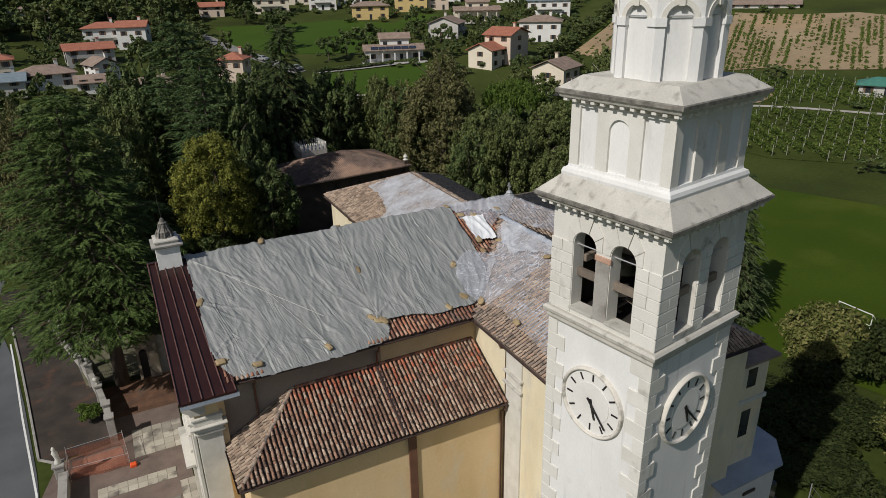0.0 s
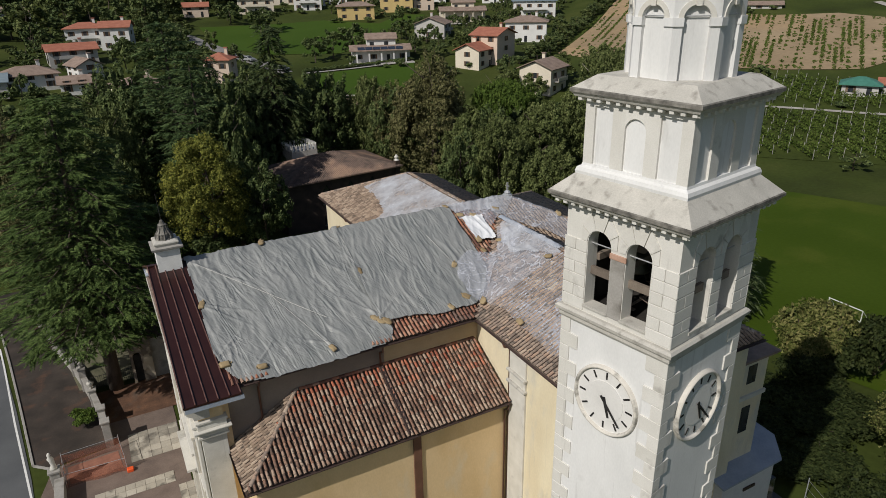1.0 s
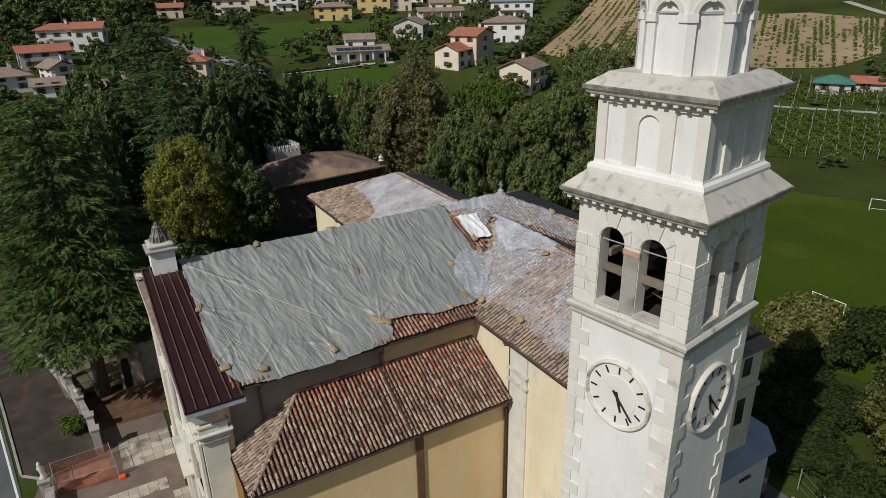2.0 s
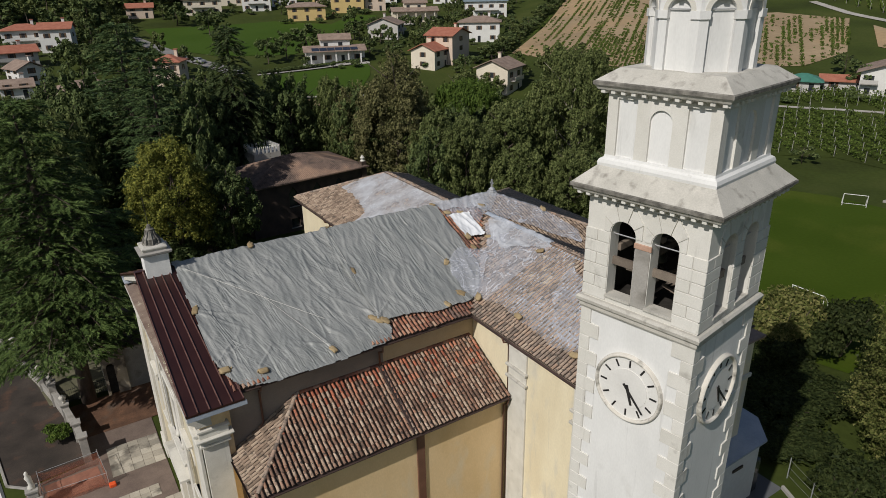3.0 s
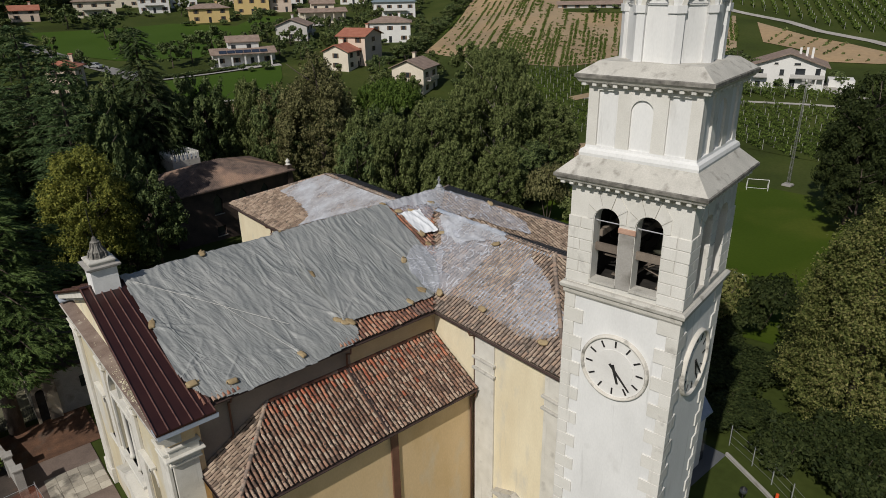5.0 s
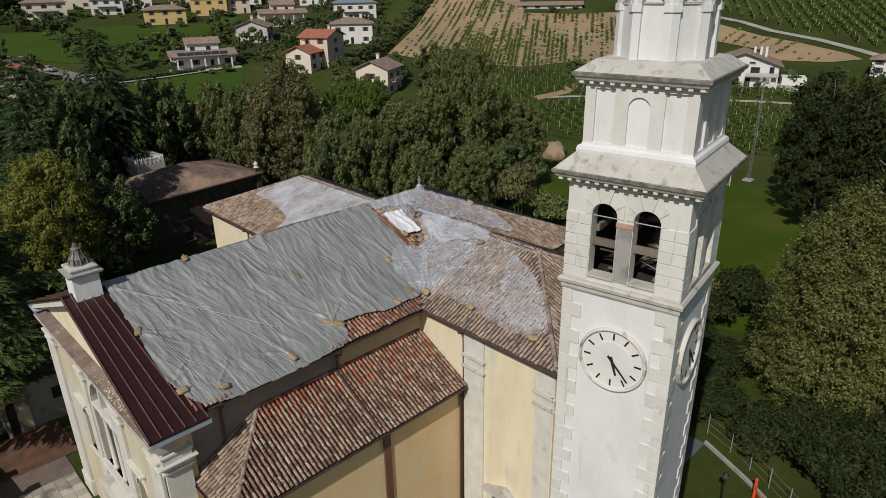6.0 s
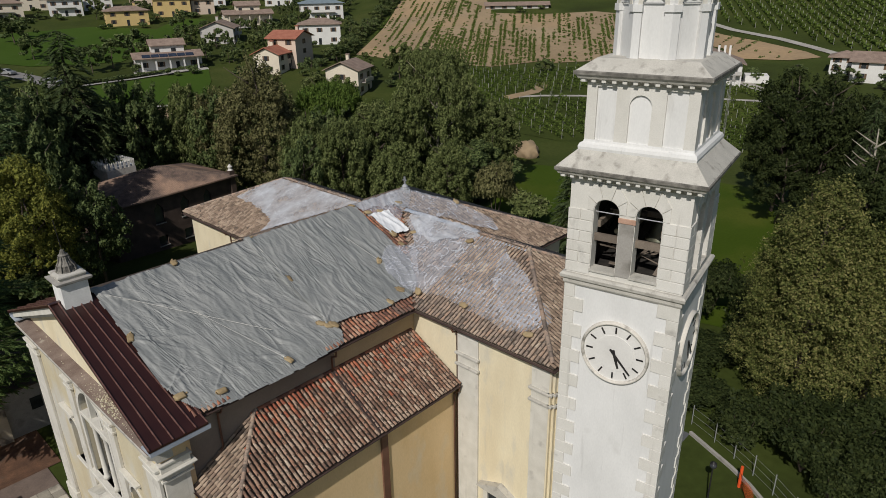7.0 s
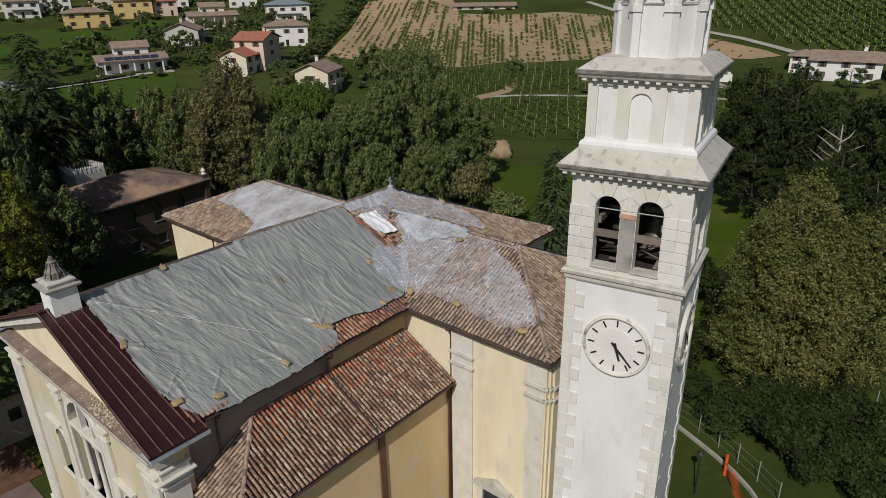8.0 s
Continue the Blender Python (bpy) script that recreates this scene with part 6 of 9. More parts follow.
def weeds(name, rows, mat, n_per, size, label, seed, gate=0.0, h=0.5):
    """Low leaf tufts along lines of the plan."""
    rng = np.random.RandomState(seed)
    verts, faces = [], []
    for row, ((x0, y0), (x1, y1)) in enumerate(rows):
        ln = math.hypot(x1 - x0, y1 - y0)
        n = int(ln * n_per)
        for i in range(n):
            t = rng.rand()
            x, y = x0 + (x1 - x0) * t + rng.normal(0, 0.24), y0 + (y1 - y0) * t + rng.normal(0, 0.28)
            if 0.7 * noise.noise(Vector((row * 0.83, t * ln * 0.035, seed))) + 0.45 * noise.noise(Vector((x * 0.5, y * 0.5, seed))) + 0.3 * noise.noise(Vector((x * 0.03, y * 0.03, seed))) < gate:
                continue
            if name == "vines" and x < 165 and off_track(x, y) < 1.8:
                continue
            z = land(x, y) + 0.15 + rng.rand() * h
            a, b = rng.normal(size=3), rng.normal(size=3)
            a /= np.linalg.norm(a)
            b = np.cross(a, b)
            b /= np.linalg.norm(b)
            s = size * (0.6 + 0.8 * rng.rand())
            c = np.array((x, y, z))
            k = len(verts)
            for q in (a * s, b * s, -a * s, -b * s):
                verts.append(tuple(c + q))
            faces.append((k, k + 1, k + 2, k + 3))
    ob = raw(name, verts, faces, mat)
    return tagged(ob, label, "plants", kind="stuff")


M["mastgrey"] = material("mast_steel", [(0.3, (0.16, 0.16, 0.155)), (0.7, (0.24, 0.24, 0.23))], rough=0.6, scale=1, fine=8, grain=0.08)
M["postgrey"] = material("post_concrete", [(0.3, (0.28, 0.27, 0.25)), (0.7, (0.40, 0.39, 0.36))], scale=1, fine=8, grain=0.08)


def vineyard():
    rng = random.Random(21)
    area = VINES
    # rows run along (ux, uy)
    ux, uy = math.cos(radians(62)), math.sin(radians(62))
    posts_v, posts_f, rows = [], [], []
    def post(x, y, z, h, w=0.035):
        k = len(posts_v)
        for dz in (0, h):
            for dx, dy in ((-w, -w), (w, -w), (w, w), (-w, w)):
                posts_v.append((x + dx, y + dy, z + dz))
        posts_f.extend([(k, k + 1, k + 5, k + 4), (k + 1, k + 2, k + 6, k + 5), (k + 2, k + 3, k + 7, k + 6), (k + 3, k, k + 4, k + 7), (k + 4, k + 5, k + 6, k + 7)])
    for r in range(-40, 40):
        run = None
        cx, cy = 132 - uy * 2.6 * r, 85 + ux * 2.6 * r
        for i in range(-30, 31):
            x, y = cx + ux * 4.2 * i, cy + uy * 4.2 * i
            if inside((x, y), area) and off_track(x, y) > 1.6:
                post(x + rng.uniform(-0.2, 0.2), y + rng.uniform(-0.2, 0.2), land(x, y), rng.uniform(1.7, 2.1))
                if run is None:
                    run = (x, y)
                last = (x, y)
            else:
                if run and run != last:
                    rows.append((run, last))
                run = None
        if run and run != last:
            rows.append((run, last))
    tagged(raw("vineyard_posts", posts_v, posts_f, M["postgrey"]), "pale concrete vineyard posts in rows", "posts", kind="stuff")
    weeds("vines", rows, M["vine"], 28, 0.165, "green vine rows between posts", 31, gate=-0.45, h=1.3)
    # a second vineyard on the slope above the white houses
    area2 = [(247, 142), (238, 122), (231, 101), (224, 88), (219, 72), (210, 54), (205, 42), (216, 16), (300, 16), (320, 100), (300, 150), (252, 152)]
    posts_v, posts_f, rows2 = [], [], []
    for r in range(-34, 34):
        cx, cy = 262 + 3.4 * r * 0.5, 90 - 3.4 * r * 0.86
        run = None
        for i in range(-22, 23):
            x, y = cx + 0.86 * 4.6 * i, cy + 0.5 * 4.6 * i
            if inside((x, y), area2):
                post(x, y, land(x, y), 2.0, 0.045)
                run = run or (x, y)
                last = (x, y)
        if run and run != last:
            rows2.append((run, last))
    tagged(raw("vineyard_posts", posts_v, posts_f, M["postgrey"]), "far vineyard posts on the slope", "posts", kind="stuff")
    weeds("vines", rows2, M["vine"], 8, 0.36, "far green vine rows on the slope", 33, gate=-0.4, h=1.2)


def field_rows():
    rows = []
    lo = [(133.4, 174.2), (135.7, 149.6), (143.2, 126.4), (157.8, 119.2), (158.5, 114.5), (171.9, 100.4), (190, 99.3)]
    hi = [(203.6, 226.9), (214, 208), (200, 170), (209, 155), (212, 151), (221.5, 132.6), (226, 119.4)]
    at = (0, 0.14, 0.44, 0.62, 0.66, 0.86, 1)
    for i in range(64):
        k = i / 63
        p, q = [[float(np.interp(k, at, [c[j] for c in line])) for j in (0, 1)] for line in (lo, hi)]
        rows.append((p, q))
    weeds("field_weeds", rows, M["vine"], 14, 0.20, "green weed strips between ploughed rows", 35, gate=-0.03, h=0.2)
    rows = [((190 + 1.2 * i, 66 + 3.6 * i), (203 + 1.8 * i, 64 + 4.2 * i)) for i in range(9)]
    weeds("field_weeds", rows, M["leaf"], 4, 0.36, "thin green weeds on bare soil", 36, gate=0.1, h=0.25)


def goal(x, y, turn, w=3.8, h=2.0):
    g = thing("football_goal", pose(x, y, 0, 0, 0, turn), "white metal football goal on the turf", "goal", "football goals")
    for s in (-1, 1):
        part("post", tube(bmesh.new(), [(0, s * w / 2, 0), (0, s * w / 2, h)], 0.045, 8), M["whitepaint"], g)
        part("back_stay", tube(bmesh.new(), [(0, s * w / 2, h), (0.9, s * w / 2, h * 0.5), (1.1, s * w / 2, 0)], 0.035, 6), M["whitepaint"], g)
    part("crossbar", tube(bmesh.new(), [(0, -w / 2 - 0.05, h), (0, w / 2 + 0.05, h)], 0.045, 8), M["whitepaint"], g)
    part("ground_bar", tube(bmesh.new(), [(1.1, -w / 2, 0.04), (1.1, w / 2, 0.04)], 0.035, 6), M["whitepaint"], g)


def floodlight(x, y, h):
    p = thing("floodlight_mast", pose(x, y, land(x, y)), "tall grey lattice floodlight mast beside the pitch", "floodlight")
    for dx, dy in ((-1, -1), (1, -1), (1, 1), (-1, 1)):
        part("leg", tube(bmesh.new(), [(dx * 0.17, dy * 0.17, 0), (dx * 0.09, dy * 0.09, h)], 0.022, 5), M["mastgrey"], p)
    bm = bmesh.new()
    for i in range(22):
        z0, z1 = h * i / 22, h * (i + 1) / 22
        a, b = 0.17 - 0.08 * i / 22, 0.17 - 0.08 * (i + 1) / 22
        s = 1 if i % 2 else -1
        tube(bm, [(s * a, -a, z0), (-s * b, -b, z1)], 0.010, 4)
        tube(bm, [(-a, s * a, z0), (-b, -s * b, z1)], 0.010, 4)
    part("bracing", bm, M["mastgrey"], p)
    part("footing", bevelled(boxes((-0.7, 0.7, -0.7, 0.7, 0, 0.3)), 0.03), M["concrete"], p)
    for dy in (-0.45, 0.45):
        for dz in (0.1, 0.55):
            part("lamp_head", bevelled(boxes((-0.35, -0.1, dy - 0.22, dy + 0.22, h + dz, h + dz + 0.34)), 0.02), M["postgrey"], p)
    part("lamp_bar", boxes((-0.12, 0.0, -0.8, 0.8, h - 0.05, h + 0.1)), M["postgrey"], p)


fields()
vineyard()
field_rows()
goal(59.9, 32.3, 0, 3.3, 1.75)
goal(94.8, 45.7, 30, 3.0, 1.75)
floodlight(100.6, 43.6, 15.5)


# ---- church square and yard ----
def yard():
    patch("street", [(-30, 90), (-15.2, 90), (-14.6, 76), (-11.9, 64), (-10.6, 56), (-9.2, 46), (-8.6, 40), (-6, 20), (0, 0), (-20, -10), (-34, 30)], M["asphalt"], 0.025, "grey asphalt street", "road", 12)
    patch("gravel_yard", [(-15.0, 84), (-13.2, 74), (-11.5, 64.4), (-9.15, 47.8), (-7.9, 46.6), (-7.3, 46.9), (-4.2, 47.3), (-4.7, 52.5), (-5.6, 57), (-7.2, 65), (-9, 74), (-9, 84)], M["gravel"], 0.03, "brown gravel yard with leaf litter, darkened for dappled shade", "yard", 8)
    patch("church_square", [(-8.8, 43), (-7.9, 46.6), (-4.2, 47.2), (-4.4, 50.6), (0.6, 50.6), (0.6, 26), (-6, 22), (-9.2, 36)], M["brickpave"], 0.035, "reddish brown paved church square", "pavement", 8)
    patch("litter_bed", [(-4.9, 55.3), (-0.6, 55.6), (1.5, 55.6), (1.5, 50.3), (-4.4, 50.3)], M["redearth"], 0.05, "red-brown leaf litter beside the church", "ground", 3)
    patch("garden_lawn", [(26, 23), (35, 20), (31, 9), (22, 6), (18, 11), (20, 18)], M["grass"], 0.03, "mown garden grass behind the tower", "lawn", 6)
    patch("dry_grass", [(-6, 56.5), (-1.6, 56.2), (-1.6, 68), (-8, 68)], M["drygrass"], 0.04, "worn grass under the cedar", "ground", 4)
    # asphalt tone instead of concrete paints the shadow lying on the apron
    patch("apron", [(26, 18.6), (34, 18.6), (34, 24), (26, 24)], M["asphalt"], 0.045, "paved apron by the annex, dark tone for its shadow", "pavement", 4)
    rng = random.Random(14)
    # pale slabs of the square: joined strips of paving
    strip = thing("paving_slabs", pose(0, 0, 0), "pale worn stone paving slabs", "paving", kind="structure")
    data = {}
    def slab_field(x0, y0, x1, y1, sx, sy):
        nx, ny = int((x1 - x0) / sx), int((y1 - y0) / sy)
        for i in range(nx):
            for j in range(ny):
                if (sx, sy) not in data:
                    ob = part("slab", bevelled(boxes((0.01, sx - 0.01, 0.01, sy - 0.01, 0.03, 0.065)), 0.006), M["slab"], strip)
                    data[(sx, sy)] = ob.data
                else:
                    ob = new("slab", data[(sx, sy)])
                    ob.parent = strip
                ob.location = (x0 + i * sx, y0 + j * sy, rng.uniform(0, 0.008))
    slab_field(-2.94, 44.5, 0.56, 48.0, 0.7, 0.7)
    slab_field(-5.4, 41.0, -0.4, 42.8, 0.625, 0.6)
    slab_field(-8.0, 35.6, -0.4, 39.8, 0.76, 0.7)
    slab_field(-0.3, 30.0, 0.7, 41.0, 0.5, 0.75)
    ribbon("road_line", [(-12.5, 68), (-11.9, 63.9), (-10.6, 54), (-9.1, 43.7), (-8.4, 36)], 0.14, M["whitepaint"], "white painted edge line", "road marking", 0.04)
    k = thing("kerb", pose(0, 0, 0), "pale stone kerb along the yard", "kerb", kind="structure")
    pts = [(-12.7, 72), (-11.5, 64.4), (-10.35, 56.4), (-9.15, 47.6), (-7.9, 46.5)]
    for (x0, y0), (x1, y1) in zip(pts, pts[1:]):
        n = max(1, int(math.hypot(x1 - x0, y1 - y0) / 1.0))
        for i in range(n):
            a, b = (x0 + (x1 - x0) * i / n, y0 + (y1 - y0) * i / n), (x0 + (x1 - x0) * (i + 1) / n, y0 + (y1 - y0) * (i + 1) / n)
            ln, tn = math.hypot(b[0] - a[0], b[1] - a[1]), math.degrees(math.atan2(b[1] - a[1], b[0] - a[0]))
            ob = part("kerbstone", bevelled(boxes((0.01, ln - 0.01, -0.09, 0.09, 0, 0.13)), 0.02), M["concrete"], k)
            ob.matrix_local = pose(a[0], a[1], 0, 0, 0, tn)


M["slab"] = material("stone_slab", [(0.2, (0.24, 0.22, 0.18)), (0.6, (0.42, 0.38, 0.31)), (0.85, (0.50, 0.46, 0.38))], scale=0.7, fine=10, grain=0.1, per="object", per_mix=0.5, stain=(0.16, 0.145, 0.12), stain_scale=0.8, stain_at=(0.52, 0.64))


def boundary_wall():
    """Low garden wall with pillars, urns and railings."""
    w = thing("garden_wall", pose(0, 0, 0), "low weathered concrete wall with pillars and railings", "wall", kind="structure")
    pts = [(-4.15, 47.5), (-4.4, 50.3), (-4.9, 53.4), (-5.5, 56.4), (-6.2, 59.4), (-7.8, 65.0), (-9.0, 70.0)]
    for i, ((x0, y0), (x1, y1)) in enumerate(zip(pts, pts[1:])):
        ln, tn = math.hypot(x1 - x0, y1 - y0), math.degrees(math.atan2(y1 - y0, x1 - x0))
        h = 1.25 if i < 3 else 0.7
        ob = part("wall_run", bevelled(boxes((0.2, ln - 0.2, -0.16, 0.16, 0, h), (0.2, ln - 0.2, -0.22, 0.22, h, h + 0.1)), 0.015), M["concrete"], w)
        ob.matrix_local = pose(x0, y0, 0, 0, 0, tn)
        if i >= 3:
            bm = bmesh.new()
            n = int(ln / 0.16)
            for k in range(n):
                s = 0.25 + (ln - 0.5) * k / (n - 1)
                tube(bm, [(s, 0, h + 0.1), (s, 0, h + 1.15)], 0.012, 4)
            tube(bm, [(0.2, 0, h + 1.1), (ln - 0.2, 0, h + 1.1)], 0.02, 4)
            ob = part("railing", bm, M["iron"], w)
            ob.matrix_local = pose(x0, y0, 0, 0, 0, tn)
    for i, (x, y) in enumerate(pts):
        h = 2.1 if i in (0, 3, 5) else 1.6
        bm = boxes((-0.26, 0.26, -0.26, 0.26, 0, h), (-0.34, 0.34, -0.34, 0.34, h, h + 0.14))
        ob = part("pillar", bevelled(bm, 0.02), M["concrete"], w)
        ob.location = (x, y, 0)
        if i in (2, 3, 4, 5):
            bm = bmesh.new()
            lathe(bm, [(0.16, 0), (0.08, 0.1), (0.1, 0.16), (0.26, 0.42), (0.28, 0.55), (0.16, 0.62), (0.03, 0.75)], 12)
            ob = part("urn", bm, M["cornice"], w, smooth=True)
            ob.location = (x, y, h + 0.14)
    # railing between the wall and the outbuilding
    f = thing("iron_fence", pose(-5.4, 56.0, 0), "dark iron railing between wall and outbuilding", "fence")
    part("rail", tube(bmesh.new(), [(0, 0, 1.25), (4.1, 0.0, 1.25)], 0.022, 5), M["iron"], f)
    part("rail", tube(bmesh.new(), [(0, 0, 0.2), (4.1, 0.0, 0.2)], 0.022, 5), M["iron"], f)
    for k in range(28):
        part("bar", tube(bmesh.new(), [(0.05 + k * 0.15, 0, 0), (0.05 + k * 0.15, 0, 1.4)], 0.012, 4), M["iron"], f)


def statue(x, y):
    p = thing("statue_pillar", pose(x, y, 0), "pale stone gate pillar at the yard corner", "pillar")
    part("shaft", bevelled(boxes((-0.3, 0.3, -0.3, 0.3, 0, 1.5), (-0.38, 0.38, -0.38, 0.38, 1.5, 1.66)), 0.02), M["concrete"], p)
    bm = bmesh.new()
    lathe(bm, [(0.24, 0), (0.22, 0.12), (0.15, 0.35), (0.17, 0.7), (0.20, 0.9), (0.09, 1.08), (0.12, 1.2), (0.07, 1.34), (0.01, 1.38)], 14)
    for v in bm.verts:
        v.co += Vector((0.05 * math.sin(v.co.z * 4), 0.04 * math.cos(v.co.z * 3), 0))
    s = part("statue", bm, M["stone"], smooth=True)
    s.matrix_world = pose(x, y, 1.66)
    tagged(s, "small weathered stone statue on a pillar", "statue")
    g = thing("gate_wall", pose(x + 0.2, y - 0.4, 0), "low concrete wall beside the street", "wall")
    part("wall_run", bevelled(boxes((-0.2, 0.25, -6.5, 0, 0, 1.0), (-0.26, 0.31, -6.5, 0.02, 1.0, 1.12)), 0.02), M["concrete"], g)


def net_fence():
    """Terracotta-red building-site netting on thin posts."""
    n = thing("site_netting", pose(0, 0, 0), "red-orange site netting hung on thin posts", "netting")
    pts = [(-7.2, 46.4), (-3.5, 46.6), (-3.24, 43.8), (-7.0, 44.0)]
    for (x0, y0), (x1, y1) in zip(pts, pts[1:] + pts[:1]):
        verts, faces = [], []
        k = 16
        for i in range(k + 1):
            t = i / k
            for z in (0.03, 0.5, 1.05):
                s = 0.06 * math.sin(t * 11 + z * 3) - 0.05 * math.sin(math.pi * t) * (z > 0.9)
                verts.append((x0 + (x1 - x0) * t + s, y0 + (y1 - y0) * t + s, z - 0.08 * math.sin(math.pi * t) * (z > 0.9)))
        for i in range(k):
            for j in range(2):
                a = i * 3 + j
                faces.append((a, a + 3, a + 4, a + 1))
        raw("net_panel", verts, faces, M["net_sheet"], n, smooth=True)
        part("post", tube(bmesh.new(), [(x0, y0, 0), (x0, y0, 1.3)], 0.025, 6), M["steel"], n)
        part("top_wire", tube(bmesh.new(), [(x0, y0, 1.12), (x1, y1, 1.12)], 0.015, 5), M["steel"], n)
    patch("brick_pad", [(-7.0, 46.2), (-3.7, 46.4), (-3.45, 44.0), (-6.8, 44.2)], M["brickred"], 0.06, "red brick pad inside the netting", "pavement", 3)
    b = thing("marker_block", pose(-3.05, 43.65, 0), "small red plastic weight at a net corner", "weight")
    part("block", bevelled(boxes((-0.22, 0.22, -0.18, 0.18, 0, 0.3)), 0.05), M["orange"], b)


M["net_sheet"] = plastic("net_sheet", (0.36, 0.13, 0.075), (0.35, 0.6), rough=0.8)
M["orange_net"] = plastic("orange_net", (0.70, 0.12, 0.03), (0.35, 0.6), rough=0.7)


def outbuilding():
    o = thing("outbuilding", pose(-1.75, 55.25, 0), "low rendered outbuilding with an arched doorway", "building")
    f = lambda s, d, z: Vector((s, -d, z))
    bm = plate(bmesh.new(), f, [(0, 0), (0.22, 0), (0.22, 4.9), (0, 5.05)], -0.35, 0)
    plate(bm, f, arch_pts(0.22, 0.84, 2.6, 10) + [(0.84, 4.52), (0.22, 4.9)], -0.35, 0)
    plate(bm, f, [(0.84, 0), (1.7, 0), (1.7, 4.0), (0.84, 4.52)], -0.35, 0)
    part("wall", fix(bm), M["peel"], o, "peeling cream gable wall with an arched doorway")
    part("wall", boxes((0, 0.3, 0.35, 9.5, 0, 4.9)), M["peel"], o)
    part("wall", boxes((1.7, 7.5, 0.3, 0.7, 0, 3.9)), M["concrete"], o, "grey rendered wall")
    part("wall", boxes((7.1, 7.5, 0.7, 9.5, 0, 3.9)), M["concrete"], o)
    part("wall", boxes((0.3, 7.1, 9.1, 9.5, 0, 3.9)), M["concrete"], o)
    part("roof", fix(extrude_poly(bmesh.new(), [(-0.12, -0.15, 5.08), (1.85, -0.15, 3.97), (1.85, 9.7, 3.97), (-0.12, 9.7, 5.08)], (0, 0, 0.12))), M["tile_bed"], o, "dark lean-to roof")
    part("roof", boxes((1.85, 7.7, 0.1, 9.7, 3.9, 4.02)), M["tile_bed"], o)
    # near-black panel added where the arch opens on a shaded interior
    part("door_leaf", fix(plate(bmesh.new(), f, [(0.22, 0), (0.84, 0), (0.84, 2.6), (0.22, 2.6)], -0.33, -0.28)), M["inner_shade"], o, "near-black panel for the shaded inside of the arch")
    part("window", boxes((3.4, 4.2, 0.27, 0.4, 1.8, 2.8)), M["glass_dark"], o)


M["peel"] = material("peeling_render", [(0.3, (0.48, 0.40, 0.28)), (0.7, (0.60, 0.52, 0.40))], scale=0.8, fine=12, grain=0.08, stain=(0.17, 0.14, 0.11), stain_scale=1.0, stain_at=(0.46, 0.58))


def annex():
    """Lower buildings behind the tower: sacristy block and flat annex."""
    s = thing("sacristy", pose(28.2, 20.4, 0), "cream sacristy block with a tiled roof", "building")
    part("wall", boxes((-0.2, 2.5, 0, 9, 0, 11.7)), M["cream"], s)
    bm = bmesh.new()
    extrude_poly(bm, [(-0.3, -0.4, 11.75), (2.9, -0.4, 11.75), (2.9, 9, 11.75), (-0.3, 9, 12.9)], (0, 0, 0.14))
    part("roof", fix(bm), M["far_tile"], s, "weathered tile roof")
    part("window", boxes((0.9, 1.6, -0.03, 0.06, 6.6, 8.4)), M["glass_dark"], s)
    part("window", boxes((0.9, 1.6, -0.03, 0.06, 10.0, 11.2)), M["glass_dark"], s)
    part("string_course", boxes((-0.3, 2.6, -0.12, 0.0, 9.0, 9.25)), M["trim"], s)
    a = thing("annex", pose(0, 0, 0), "low white annex with a pale sheet roof", "building")
    pts = [(26.8, 19.0), (31.9, 19.1), (33.3, 20.7), (33.2, 22.4), (26.8, 22.4)]
    inner = [(27.1, 19.3), (31.7, 19.4), (32.95, 20.8), (32.9, 22.1), (27.1, 22.1)]
    bm = bmesh.new()
    extrude_poly(bm, [(x, y, 0) for x, y in inner], (0, 0, 4.4))
    part("wall", fix(bm), M["wall_white"], a)
    bm = bmesh.new()
    extrude_poly(bm, [(x, y, 4.4 + 0.10 * (y - 19)) for x, y in pts], (0, 0, 0.12))
    part("roof", fix(bm), M["bluemetal"], a, "pale blue-grey sheet roof")
    part("door", boxes((31.75, 32.4, 19.5, 20.1, 0.1, 2.6)), M["glass_dark"], a)
    part("vent", boxes((29.0, 30.0, 19.26, 19.32, 3.2, 3.4)), M["gutter"], a)


